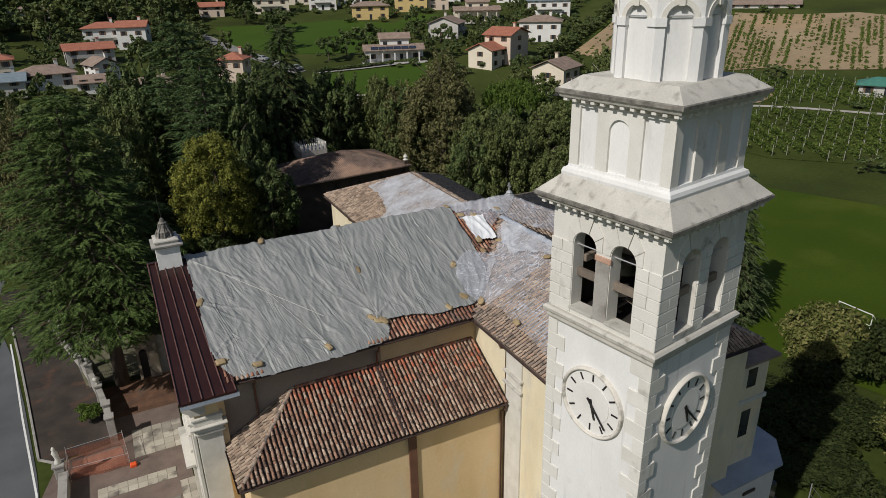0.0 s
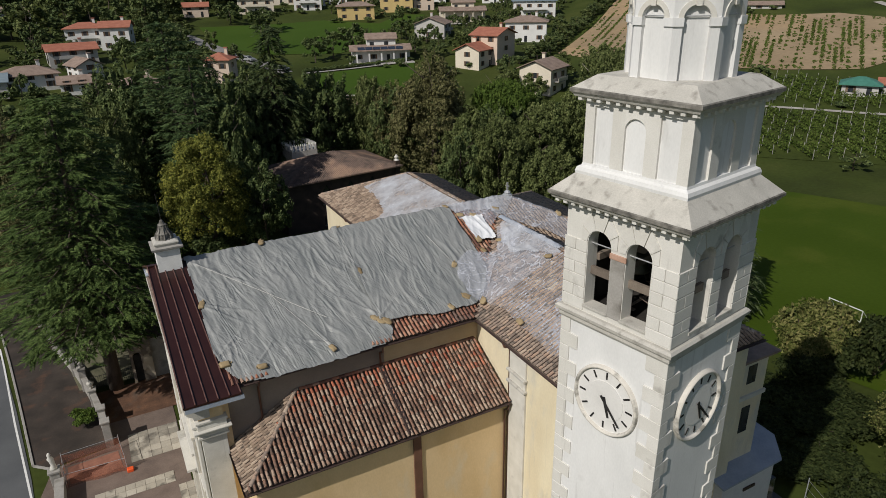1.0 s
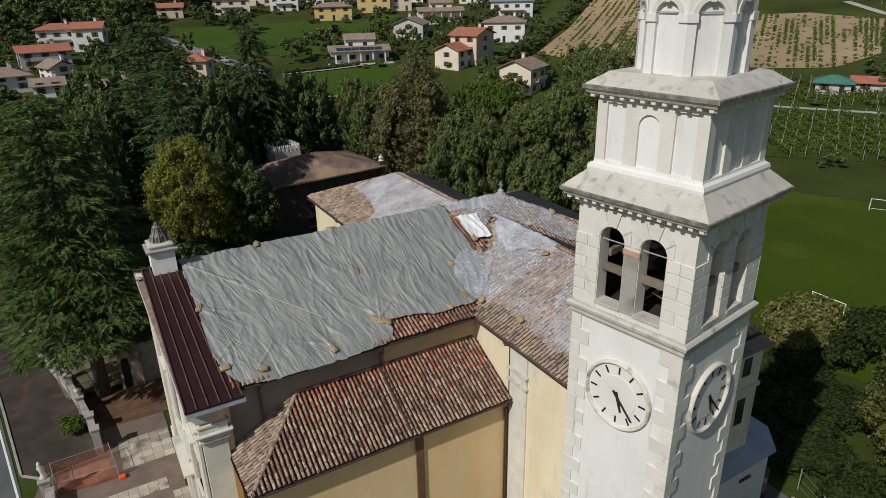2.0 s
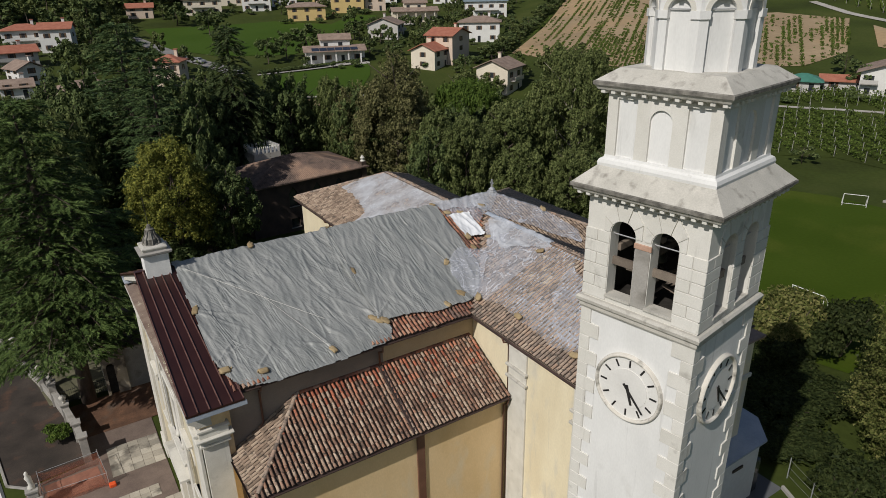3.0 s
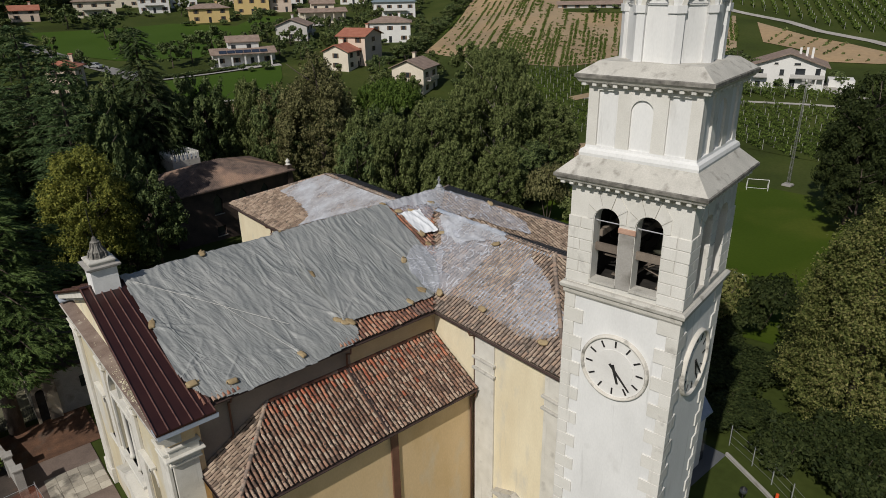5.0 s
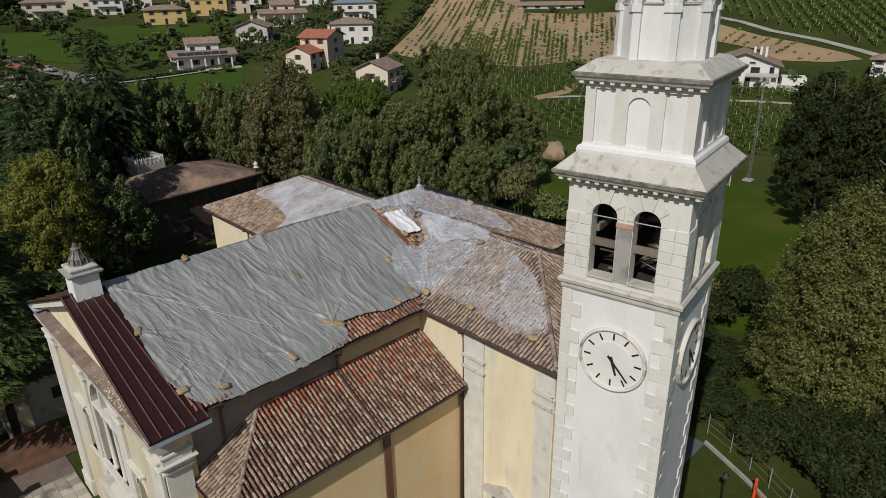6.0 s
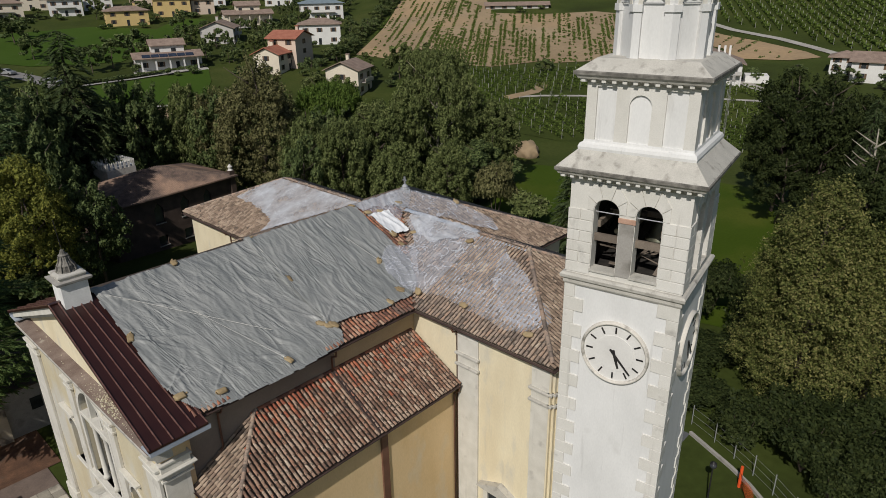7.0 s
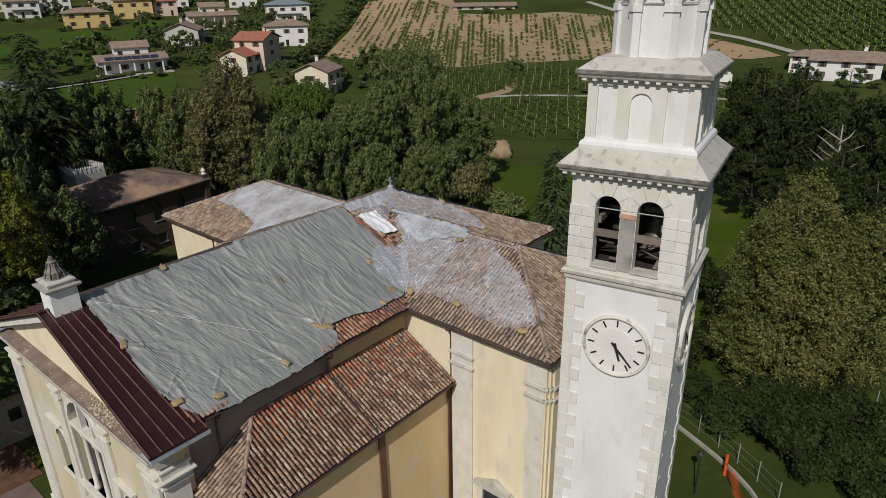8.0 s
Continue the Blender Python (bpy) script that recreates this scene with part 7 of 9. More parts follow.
def garden_corner():
    w = thing("low_wall", pose(0, 0, 0), "low curved concrete garden wall", "wall", kind="structure")
    pts = [(34.0, 18.6), (33.2, 16.9), (32.3, 15.0), (31.4, 13.4), (30.4, 12.1), (28.8, 10.6), (26.5, 9.4)]
    for (x0, y0), (x1, y1) in zip(pts, pts[1:]):
        ln, tn = math.hypot(x1 - x0, y1 - y0), math.degrees(math.atan2(y1 - y0, x1 - x0))
        ob = part("wall_run", bevelled(boxes((0, ln + 0.05, -0.1, 0.1, 0, 0.3)), 0.02), M["concrete"], w)
        ob.matrix_local = pose(x0, y0, 0, 0, 0, tn)
    n = thing("orange_netting", pose(0, 0, 0), "orange safety netting drooping between posts", "netting")
    for (x0, y0, h0), (x1, y1, h1) in (((30.9, 13.9, 1.5), (28.2, 11.6, 0.9)), ((28.2, 11.6, 0.9), (26.4, 9.6, 0.9))):
        verts, faces = [], []
        for i in range(13):
            t = i / 12
            for z in (0.02, 0.5, 1.0):
                s = 0.12 * math.sin(t * 9 + z * 4)
                verts.append((x0 + (x1 - x0) * t + s, y0 + (y1 - y0) * t - s, z * (h0 + (h1 - h0) * t - 0.15 * math.sin(math.pi * t))))
        for i in range(12):
            for j in range(2):
                a = i * 3 + j
                faces.append((a, a + 3, a + 4, a + 1))
        raw("net_panel", verts, faces, M["orange_net"], n, smooth=True)
    part("post", tube(bmesh.new(), [(30.9, 13.9, 0), (30.9, 13.9, 1.7)], 0.1, 8), M["orange"], n, "bright orange rolled net end")
    lamp = thing("street_lamp", pose(27.9, 14.8, 0), "dark iron lamp post with a globe lantern", "street lamp")
    part("pole", tube(bmesh.new(), [(0, 0, 0), (0, 0, 3.0)], 0.06, 8, 0.04), M["iron"], lamp)
    bm = bmesh.new()
    bmesh.ops.create_uvsphere(bm, u_segments=14, v_segments=10, radius=0.22)
    bmesh.ops.translate(bm, verts=bm.verts[:], vec=(0, 0, 3.2))
    part("globe", bm, M["glass_dark"], lamp, smooth=True)
    part("cap", lathe(bmesh.new(), [(0.2, 3.36), (0.1, 3.45), (0.02, 3.52)], 12), M["iron"], lamp)
    f = thing("wire_fence", pose(0, 0, 0), "green wire fence on grey posts along the garden", "fence")
    line = [(35.2, 19.0), (34.3, 16.9), (33.5, 15.2), (32.6, 13.6), (31.6, 12.0), (30.4, 10.4)]
    for x, y in line:
        part("post", tube(bmesh.new(), [(x, y, 0), (x, y, 1.7)], 0.035, 6), M["steel"], f)
    for (x0, y0), (x1, y1) in zip(line, line[1:]):
        for z in (0.3, 0.9, 1.5):
            part("wire", tube(bmesh.new(), [(x0, y0, z), (x1, y1, z)], 0.008, 4), M["steel"], f)
    f2 = thing("wire_fence", pose(0, 0, 0), "grey fence posts beyond the shrubs", "fence")
    for i in range(7):
        x, y = 40 + 1.7 * i, 9.2 - 0.6 * i
        part("post", tube(bmesh.new(), [(x, y, 0), (x, y, 2.0)], 0.04, 6), M["steel"], f2)


def parked_car(x, y, turn, paint, label, s=1.0):
    c = thing("parked_car", pose(x, y, land(x, y) + 0.02, 0, 0, turn) @ Matrix.Diagonal((s, s, s, 1)), label, "car", "parked cars")
    bm = bmesh.new()
    prof = [(-2.05, 0.35), (-2.1, 0.75), (-1.95, 0.95), (-1.0, 1.02), (-0.35, 1.45), (1.1, 1.48), (1.85, 1.0), (2.05, 0.9), (2.1, 0.4)]
    extrude_poly(bm, [(px, -0.85, pz) for px, pz in prof], (0, 1.7, 0))
    part("body", bevelled(fix(bm), 0.06, 2), paint, c, smooth=False)
    for sy in (-1, 1):
        bm = bmesh.new()
        extrude_poly(bm, [(-0.85, sy * 0.86, 1.04), (-0.32, sy * 0.86, 1.38), (1.0, sy * 0.86, 1.40), (1.5, sy * 0.86, 1.04)], (0, sy * 0.012, 0))
        part("side_window", fix(bm), M["glass_dark"], c)
        for wx in (-1.3, 1.3):
            bm = lathe(bmesh.new(), [(0.2, -0.1), (0.32, -0.1), (0.32, 0.1), (0.2, 0.1)], 16)
            bm.transform(pose(wx, sy * 0.8, 0.32, 90, 0, 0))
            part("wheel", bm, M["iron"], c)
    for x0, z0, x1, z1 in ((-1.02, 1.05, -0.42, 1.43), (1.16, 1.46, 1.80, 1.04)):
        bm = bmesh.new()
        nx, nz = -(z1 - z0), (x1 - x0)
        k = 0.02 / math.hypot(nx, nz)
        nx, nz = (nx * k, nz * k)
        extrude_poly(bm, [(x0 + nx, -0.7, z0 + nz), (x1 + nx, -0.62, z1 + nz), (x1 + nx, 0.62, z1 + nz), (x0 + nx, 0.7, z0 + nz)], (nx, 0, nz))
        part("windscreen", fix(bm), M["glass_dark"], c)


yard()
boundary_wall()
statue(-7.5, 44.2)
net_fence()
outbuilding()
annex()
garden_corner()
parked_car(35.4, 6.0, 35, M["steel"], "silver-grey car parked beyond the hedge")


# ---- trees ----
def unit(v):
    return v / np.maximum(np.linalg.norm(v, axis=-1, keepdims=True), 1e-9)


def leaf_mesh(name, c, a, b, mat):
    """Three-cornered leaves from centres and two half axes (n x 3 arrays)."""
    n = len(c)
    v = np.stack((c + a * 1.1, c - a * 0.75 + b, c - a * 0.75 - b), axis=1).reshape(-1, 3)
    me = bpy.data.meshes.new(name)
    me.vertices.add(3 * n)
    me.vertices.foreach_set("co", v.astype(np.float32).ravel())
    me.loops.add(3 * n)
    me.loops.foreach_set("vertex_index", np.arange(3 * n, dtype=np.int32))
    me.polygons.add(n)
    me.polygons.foreach_set("loop_start", np.arange(0, 3 * n, 3, dtype=np.int32))
    me.update(calc_edges=True)
    me.materials.append(mat)
    return me


def crown_part(name, c, a, b, mat, parent):
    ob = new(name, leaf_mesh(name, c, a, b, mat))
    ob.parent = parent
    return ob


def clumps(rng, centres, radii, per, size, flat=0.75, inner=0.35):
    """Leaves on the shells of uneven clumps."""
    cs, ns = [], []
    for p, r in zip(centres, radii):
        n = int(per * r * r)
        d = unit(rng.normal(size=(n, 3)))
        d[:, 2] = np.where(d[:, 2] < -0.3, -d[:, 2] * 0.6, d[:, 2])
        lump = 1 + 0.22 * np.sin(d[:, 0:1] * 5 + p[0]) * np.cos(d[:, 1:2] * 4 + p[1]) + 0.15 * np.sin(d[:, 2:3] * 7 + p[2])
        rad = r * (1 - inner * rng.rand(n, 1) ** 1.6) * lump
        cs.append(np.array(p) + d * rad * np.array((1, 1, flat)))
        ns.append(d)
    c, nrm = np.concatenate(cs), np.concatenate(ns)
    nrm = unit(nrm + rng.normal(0, 0.75, size=nrm.shape) + np.array((0, 0, 0.3)))
    a = unit(np.cross(nrm, rng.normal(size=nrm.shape)))
    b = np.cross(nrm, a)
    s = size * (0.6 + 0.8 * rng.rand(len(c), 1))
    return c, a * s, b * s * 0.75


def limbs(rng, parent, h, r, base_r, mat, n=9, start=0.25, lean=0.0, name="trunk"):
    bm = bmesh.new()
    tube(bm, [(0, 0, -0.3), (0.02 * h * rng.normal(), 0.02 * h * rng.normal(), h * 0.3), (0.03 * h * rng.normal() + lean, 0.03 * h * rng.normal(), h * 0.62), (lean, 0, h * 0.93)], base_r, 9, base_r * 0.15)
    part(name, bm, mat, parent, smooth=True)
    bm = bmesh.new()
    for i in range(n):
        z = h * (start + (0.85 - start) * i / n)
        a = i * 2.4 + rng.rand()
        ln = r * (0.9 - 0.35 * i / n)
        p0 = Vector((0, 0, z))
        p1 = p0 + Vector((math.cos(a) * ln * 0.5, math.sin(a) * ln * 0.5, ln * 0.28))
        p2 = p0 + Vector((math.cos(a + 0.2) * ln * 0.95, math.sin(a + 0.2) * ln * 0.95, ln * 0.6))
        tube(bm, [p0, p1, p2], base_r * 0.36, 5, base_r * 0.06)
    part("branchwork", bm, mat, parent, smooth=True)


def leaf_sprays(rng, lobes, leaves, size, tip=0.55, stretch=1.5, per=44):
    """Leaves in small sprays over the outsides of overlapping lobes (cx, cy, cz, rx, rz)."""
    L = np.array(lobes, float)
    wt = L[:, 3] * (L[:, 3] + L[:, 4]) * (0.6 + 0.8 * rng.rand(len(L)))
    n = int(leaves / per * 1.5)
    pick = rng.choice(len(L), size=n, p=wt / wt.sum())
    d = unit(rng.normal(size=(n, 3)))
    d[:, 2] = np.where(d[:, 2] < -0.55, -d[:, 2], d[:, 2])
    c, rx, rz = L[pick, :3], L[pick, 3:4], L[pick, 4:5]
    bump = 1 + 0.10 * np.sin(d[:, 0:1] * 6 + c[:, 1:2]) * np.cos(d[:, 2:3] * 5 + c[:, 0:1]) + 0.08 * np.sin(d[:, 1:2] * 11 + c[:, 2:3])
    p = c + d * np.concatenate((rx, rx, rz), 1) * bump * (1 - 0.45 * rng.rand(n, 1) ** 1.5)
    keep = np.ones(n, bool)
    for i, (cx, cy, cz, r0, r1) in enumerate(L):
        q = (p - (cx, cy, cz)) / (r0, r0, r1)
        keep &= ((q * q).sum(1) > 0.52) | (pick == i)
    p, d = p[keep], d[keep]
    p, d = p[:int(leaves / per)], d[:int(leaves / per)]
    s = tip * (0.45 + 1.0 * rng.rand(len(p), 1))
    way = unit(d + np.array((0, 0, 0.45)) + rng.normal(0, 0.35, size=d.shape))
    rep = lambda v: np.repeat(v, per, axis=0)
    m = len(p) * per
    off = unit(rng.normal(size=(m, 3))) * (1 - 0.55 * rng.rand(m, 1) ** 2)
    c = rep(p) + off * rep(s) * 0.8 + rep(way) * (off * rep(way)).sum(1, keepdims=True) * rep(s) * (stretch - 1) + rng.normal(0, 0.10, size=(m, 3)) * rep(s)
    nrm = unit(off * 0.8 + rep(d) * 0.35 + np.array((0, 0, 0.15)) + rng.normal(0, 0.45, size=(m, 3)))
    a = unit(np.cross(nrm, rng.normal(size=(m, 3))))
    b = np.cross(nrm, a)
    sz = size * (0.6 + 0.8 * rng.rand(m, 1))
    return c, a * sz, b * sz * 0.7


def broadleaf(seed, mat, label, h=18.0, r=7.5, size=0.17, kind="broad", bark="bark", low=0.12, leaves=20000, lobes=9, tip=0.6, stretch=1.5):
    """A crown of uneven domes on a forked trunk: broad, tall (several upright leaders) or flat-topped."""
    rng = np.random.RandomState(seed)
    t = thing("tree", pose(0, 0, 0), label, "tree")
    limbs(rng, t, h, r * 0.95, 0.021 * h, M[bark], n=12)
    out = []
    if kind == "broad":
        mid, half = h * (low + 0.50 * (1 - low)), h * (1 - low) * 0.40
        for i in range(lobes):
            k = 1 - 1.62 * (i + 0.5) / lobes
            a, q = i * 2.39996 + rng.rand() * 0.5, math.sqrt(max(0.0, 1 - k * k)) * (0.74 + 0.16 * rng.rand())
            rr = r * (0.21 + 0.13 * rng.rand())
            out.append((math.cos(a) * q * r * 0.82, math.sin(a) * q * r * 0.82, mid + half * k * (0.88 + 0.2 * rng.rand()), rr, rr * (0.85 + 0.5 * rng.rand())))
    elif kind == "tall":
        for i in range(lobes):
            a = i * 2.4 + rng.rand()
            q = 0.0 if i == 0 else r * (0.28 + 0.34 * rng.rand())
            top = h * (1.0 if i == 0 else 0.62 + 0.33 * rng.rand())
            z0 = h * low * (0.6 + 0.8 * rng.rand())
            out.append((math.cos(a) * q, math.sin(a) * q, (top + z0) / 2, r * (0.28 + 0.13 * rng.rand()), (top - z0) / 2))
    else:                                   # flat: domes in one high layer
        for i in range(lobes):
            a, q = i * 2.4 + rng.rand() * 0.5, r * 0.72 * math.sqrt((i + 0.3) / lobes)
            rr = r * (0.30 + 0.10 * rng.rand())
            out.append((math.cos(a) * q, math.sin(a) * q, h * 0.92 - rr * 0.45 - 0.12 * q, rr, rr * 0.5))
    c, a, b = leaf_sprays(rng, out, leaves, size, tip, stretch)
    crown_part("crown", c, a, b, mat, t)
    return t


def cedar(seed, mat, label, h=25.0, r=7.4, levels=26, size=0.34, droop=0.25, taper=0.85, flat_top=True, per=46, bark="bark", low=0.28, boughs=8, hang=0.0):
    """Tiers of flat spreading boughs with needle sprays."""
    rng = np.random.RandomState(seed)
    t = thing("tree", pose(0, 0, 0), label, "tree")
    bm = bmesh.new()
    tube(bm, [(0, 0, -0.3), (0.1, 0.05, h * 0.35), (0, 0.1, h * 0.7), (0, 0, h * 0.98)], h * 0.024, 10, 0.05)
    part("trunk", bm, M[bark], t, smooth=True)
    cs, aa, bb = [], [], []
    bm = bmesh.new()
    for i in range(levels):
        k = i / (levels - 1)
        z = h * (low + (0.98 - low) * k)
        env = (1 - k) ** taper if not flat_top else min(1.0, (1.06 - k) ** 0.62)
        if k < 0.12:
            env *= 0.75 + k * 2
        n = max(4, int(boughs - 4 * k))
        for j in range(n):
            a = 2 * math.pi * (j + 0.5 * (i % 2) + 0.45 * rng.rand()) / n
            ln = r * env * (0.68 + 0.42 * rng.rand()) + 0.35
            dirv = np.array((math.cos(a), math.sin(a), 0))
            side = np.array((-math.sin(a), math.cos(a), 0))
            tip_z = ln * (0.12 - droop + 0.1 * rng.rand())
            each = 14
            nb = max(3, int(per * (0.35 + ln / r * 1.3)) // each)
            q = rng.rand(nb, 1) ** 0.7
            w = ln * 0.30 * np.sin(np.pi * np.clip(q * 0.92 + 0.06, 0, 1)) ** 0.7
            off = rng.rand(nb, 1) * 2 - 1
            zz = tip_z * q ** 1.6 + 0.18 * ln * q * (1 - q) - 0.12 * np.abs(off) * w + rng.normal(0, 0.10, size=(nb, 1)) - hang * rng.rand(nb, 1) ** 2
            root = np.array((0, 0, z)) + dirv * q * ln + side * off * w + np.array((0, 0, 1)) * zz
            way = unit(dirv * (0.5 + 0.5 * rng.rand(nb, 1)) + side * (off * 0.9 + rng.normal(0, 0.3, size=(nb, 1))) + np.array((0, 0, 1)) * (0.05 - droop * q * 0.8) + rng.normal(0, 0.10, size=(nb, 3)))
            up = unit(np.array((0, 0, 1.0)) + rng.normal(0, 0.22, size=(nb, 3)))
            across = unit(np.cross(way, up))
            ls = size * (3.2 + 3.0 * rng.rand(nb, 1))
            rp = lambda v: np.repeat(v, each, axis=0)
            m = nb * each
            u = np.tile(np.linspace(0.0, 1.0, each)[:, None], (nb, 1))
            flip = np.tile(np.where(np.arange(each) % 2, 1.0, -1.0)[:, None], (nb, 1))
            c = rp(root) + rp(way) * rp(ls) * u + rp(across) * flip * size * 0.55 * (1.1 - u) - np.array((0, 0, 1)) * 0.22 * rp(ls) * u ** 2
            d = unit(rp(way) + rp(across) * flip * (0.85 - 0.5 * u) + rng.normal(0, 0.16, size=(m, 3)))
            wv = unit(np.cross(d, rp(up) + rng.normal(0, 0.25, size=(m, 3))))
            sz = size * (0.7 + 0.6 * rng.rand(m, 1))
            cs.append(c), aa.append(d * sz * 1.15), bb.append(wv * sz * 0.30)
            if k < 0.8:
                tube(bm, [(0, 0, z), tuple(np.array((0, 0, z)) + dirv * ln * 0.5 + np.array((0, 0, 0.06 * ln))), tuple(np.array((0, 0, z)) + dirv * ln * 0.9 + np.array((0, 0, tip_z * 0.7)))], 0.10 * (1.2 - k), 4, 0.02)
    part("branchwork", bm, M[bark], t)
    crown_part("crown", np.concatenate(cs), np.concatenate(aa), np.concatenate(bb), mat, t)
    return t


def dense_tree(seed, mat, label, h, r, n, size):
    """A dense upright ovoid of small leaves with a pointed top, leafy down to the ground."""
    rng = np.random.RandomState(seed)
    t = thing("tree", pose(0, 0, 0), label, "tree")
    limbs(rng, t, h, r * 0.8, 0.3, M["bark"], n=8, start=0.15)
    lobes = [(0, 0, h * 0.40, r * 0.86, h * 0.40), (0, 0, h * 0.20, r * 0.92, h * 0.17), (0.05 * r, 0.05 * r, h * 0.63, r * 0.60, h * 0.30), (0, -0.06 * r, h * 0.80, r * 0.34, h * 0.20)]
    for i in range(30):
        k, a = 0.05 + 0.77 * (i + 0.5) / 30, i * 2.4 + rng.rand() * 0.6
        env = (math.sin(math.pi * min(1.0, k ** 0.75 * 0.96 + 0.12)) ** 0.55)
        q = r * env * 0.80
        lobes.append((math.cos(a) * q, math.sin(a) * q, h * k, r * 0.19 * (0.8 + 0.5 * rng.rand()), h * 0.085 * (0.8 + 0.6 * rng.rand())))
    c, a, b = leaf_sprays(rng, lobes, n, size, tip=0.42, stretch=2.3, per=40)
    crown_part("crown", c, a, b, mat, t)
    return t


def shrub(seed, mat, label, r=1.0, h=1.6, n=1800, size=0.10):
    rng = np.random.RandomState(seed)
    t = thing("shrub", pose(0, 0, 0), label, "shrub")
    bm = bmesh.new()
    for i in range(6):
        a = i * 1.05
        tube(bm, [(0, 0, -0.05), (math.cos(a) * r * 0.3, math.sin(a) * r * 0.3, h * 0.4), (math.cos(a) * r * 0.6, math.sin(a) * r * 0.6, h * 0.75)], 0.03 * r, 4, 0.008 * r)
    part("stem", bm, M["bark"], t)
    cen = [(0, 0, h * 0.5)] + [(math.cos(i * 1.3) * r * 0.5, math.sin(i * 1.3) * r * 0.5, h * (0.35 + 0.4 * rng.rand())) for i in range(7)]
    rad = [r * 0.6] + [r * (0.35 + 0.2 * rng.rand()) for i in range(7)]
    c, a, b = clumps(rng, cen, rad, n / (sum(x * x for x in rad)), size)
    crown_part("crown", c, a, b, mat, t)
    return t


def grove(name, make, h0, r0, spots, label):
    """Many far trees that nobody could count, as one object: a tree built once and repeated in its mesh."""
    t = make()
    bits = {o.name.split(".")[0]: o for o in t.children}
    verts, faces = [], []
    for key, ob in bits.items():
        me = ob.data
        co = np.empty(len(me.vertices) * 3, np.float32)
        me.vertices.foreach_get("co", co)
        bits[key] = (co.reshape(-1, 3), [tuple(p.vertices) for p in me.polygons], me.materials[0])
    for o in list(t.children) + [t]:
        bpy.data.objects.remove(o)
    wood = thing(name, pose(0, 0, 0), label, "trees", kind="stuff")
    for key, (co, fs, mat) in bits.items():
        if key == "branchwork":
            continue
        out = []
        for i, (x, y, h, r) in enumerate(spots):
            a = i * 1.9
            q = co * np.array((r / r0, r / r0, h / h0), np.float32)
            out.append(np.stack((q[:, 0] * math.cos(a) - q[:, 1] * math.sin(a) + x, q[:, 0] * math.sin(a) + q[:, 1] * math.cos(a) + y, q[:, 2] + land(x, y)), 1))
        if key == "crown":
            tri = np.concatenate(out).reshape(-1, 3, 3)
            c = tri.mean(1)
            a_, b_ = (tri[:, 0] - c) / 1.1, (tri[:, 1] - tri[:, 2]) / 2
            new("crowns", leaf_mesh("crowns", c, a_, b_, mat)).parent = wood
        else:
            n = len(co)
            raw("trunks", [tuple(v) for v in np.concatenate(out)], [tuple(v + n * i for v in f) for i in range(len(spots)) for f in fs], mat, wood)


class Kind:
    """A tree built once at a standard size; the first use places it, later uses copy it."""
    def __init__(self, make, h, r):
        self.make, self.h, self.r, self.ob, self.n = make, h, r, None, 0

    def at(self, x, y, h, r):
        self.n += 1
        if self.ob is None:
            self.ob = self.make()
            self.ob.matrix_world = pose(x, y, land(x, y), 0, 0, 40) @ Matrix.Diagonal((r / self.r, r / self.r, h / self.h, 1))
            return self.ob
        o = self.ob
        base = o.matrix_basis.copy()
        s = o.scale.copy()
        m = pose(x, y, land(x, y), 0, 0, (self.n * 77) % 360) @ Matrix.Diagonal((r / self.r / s.x, r / self.r / s.y, h / self.h / s.z, 1))
        return copy_thing(o, m)


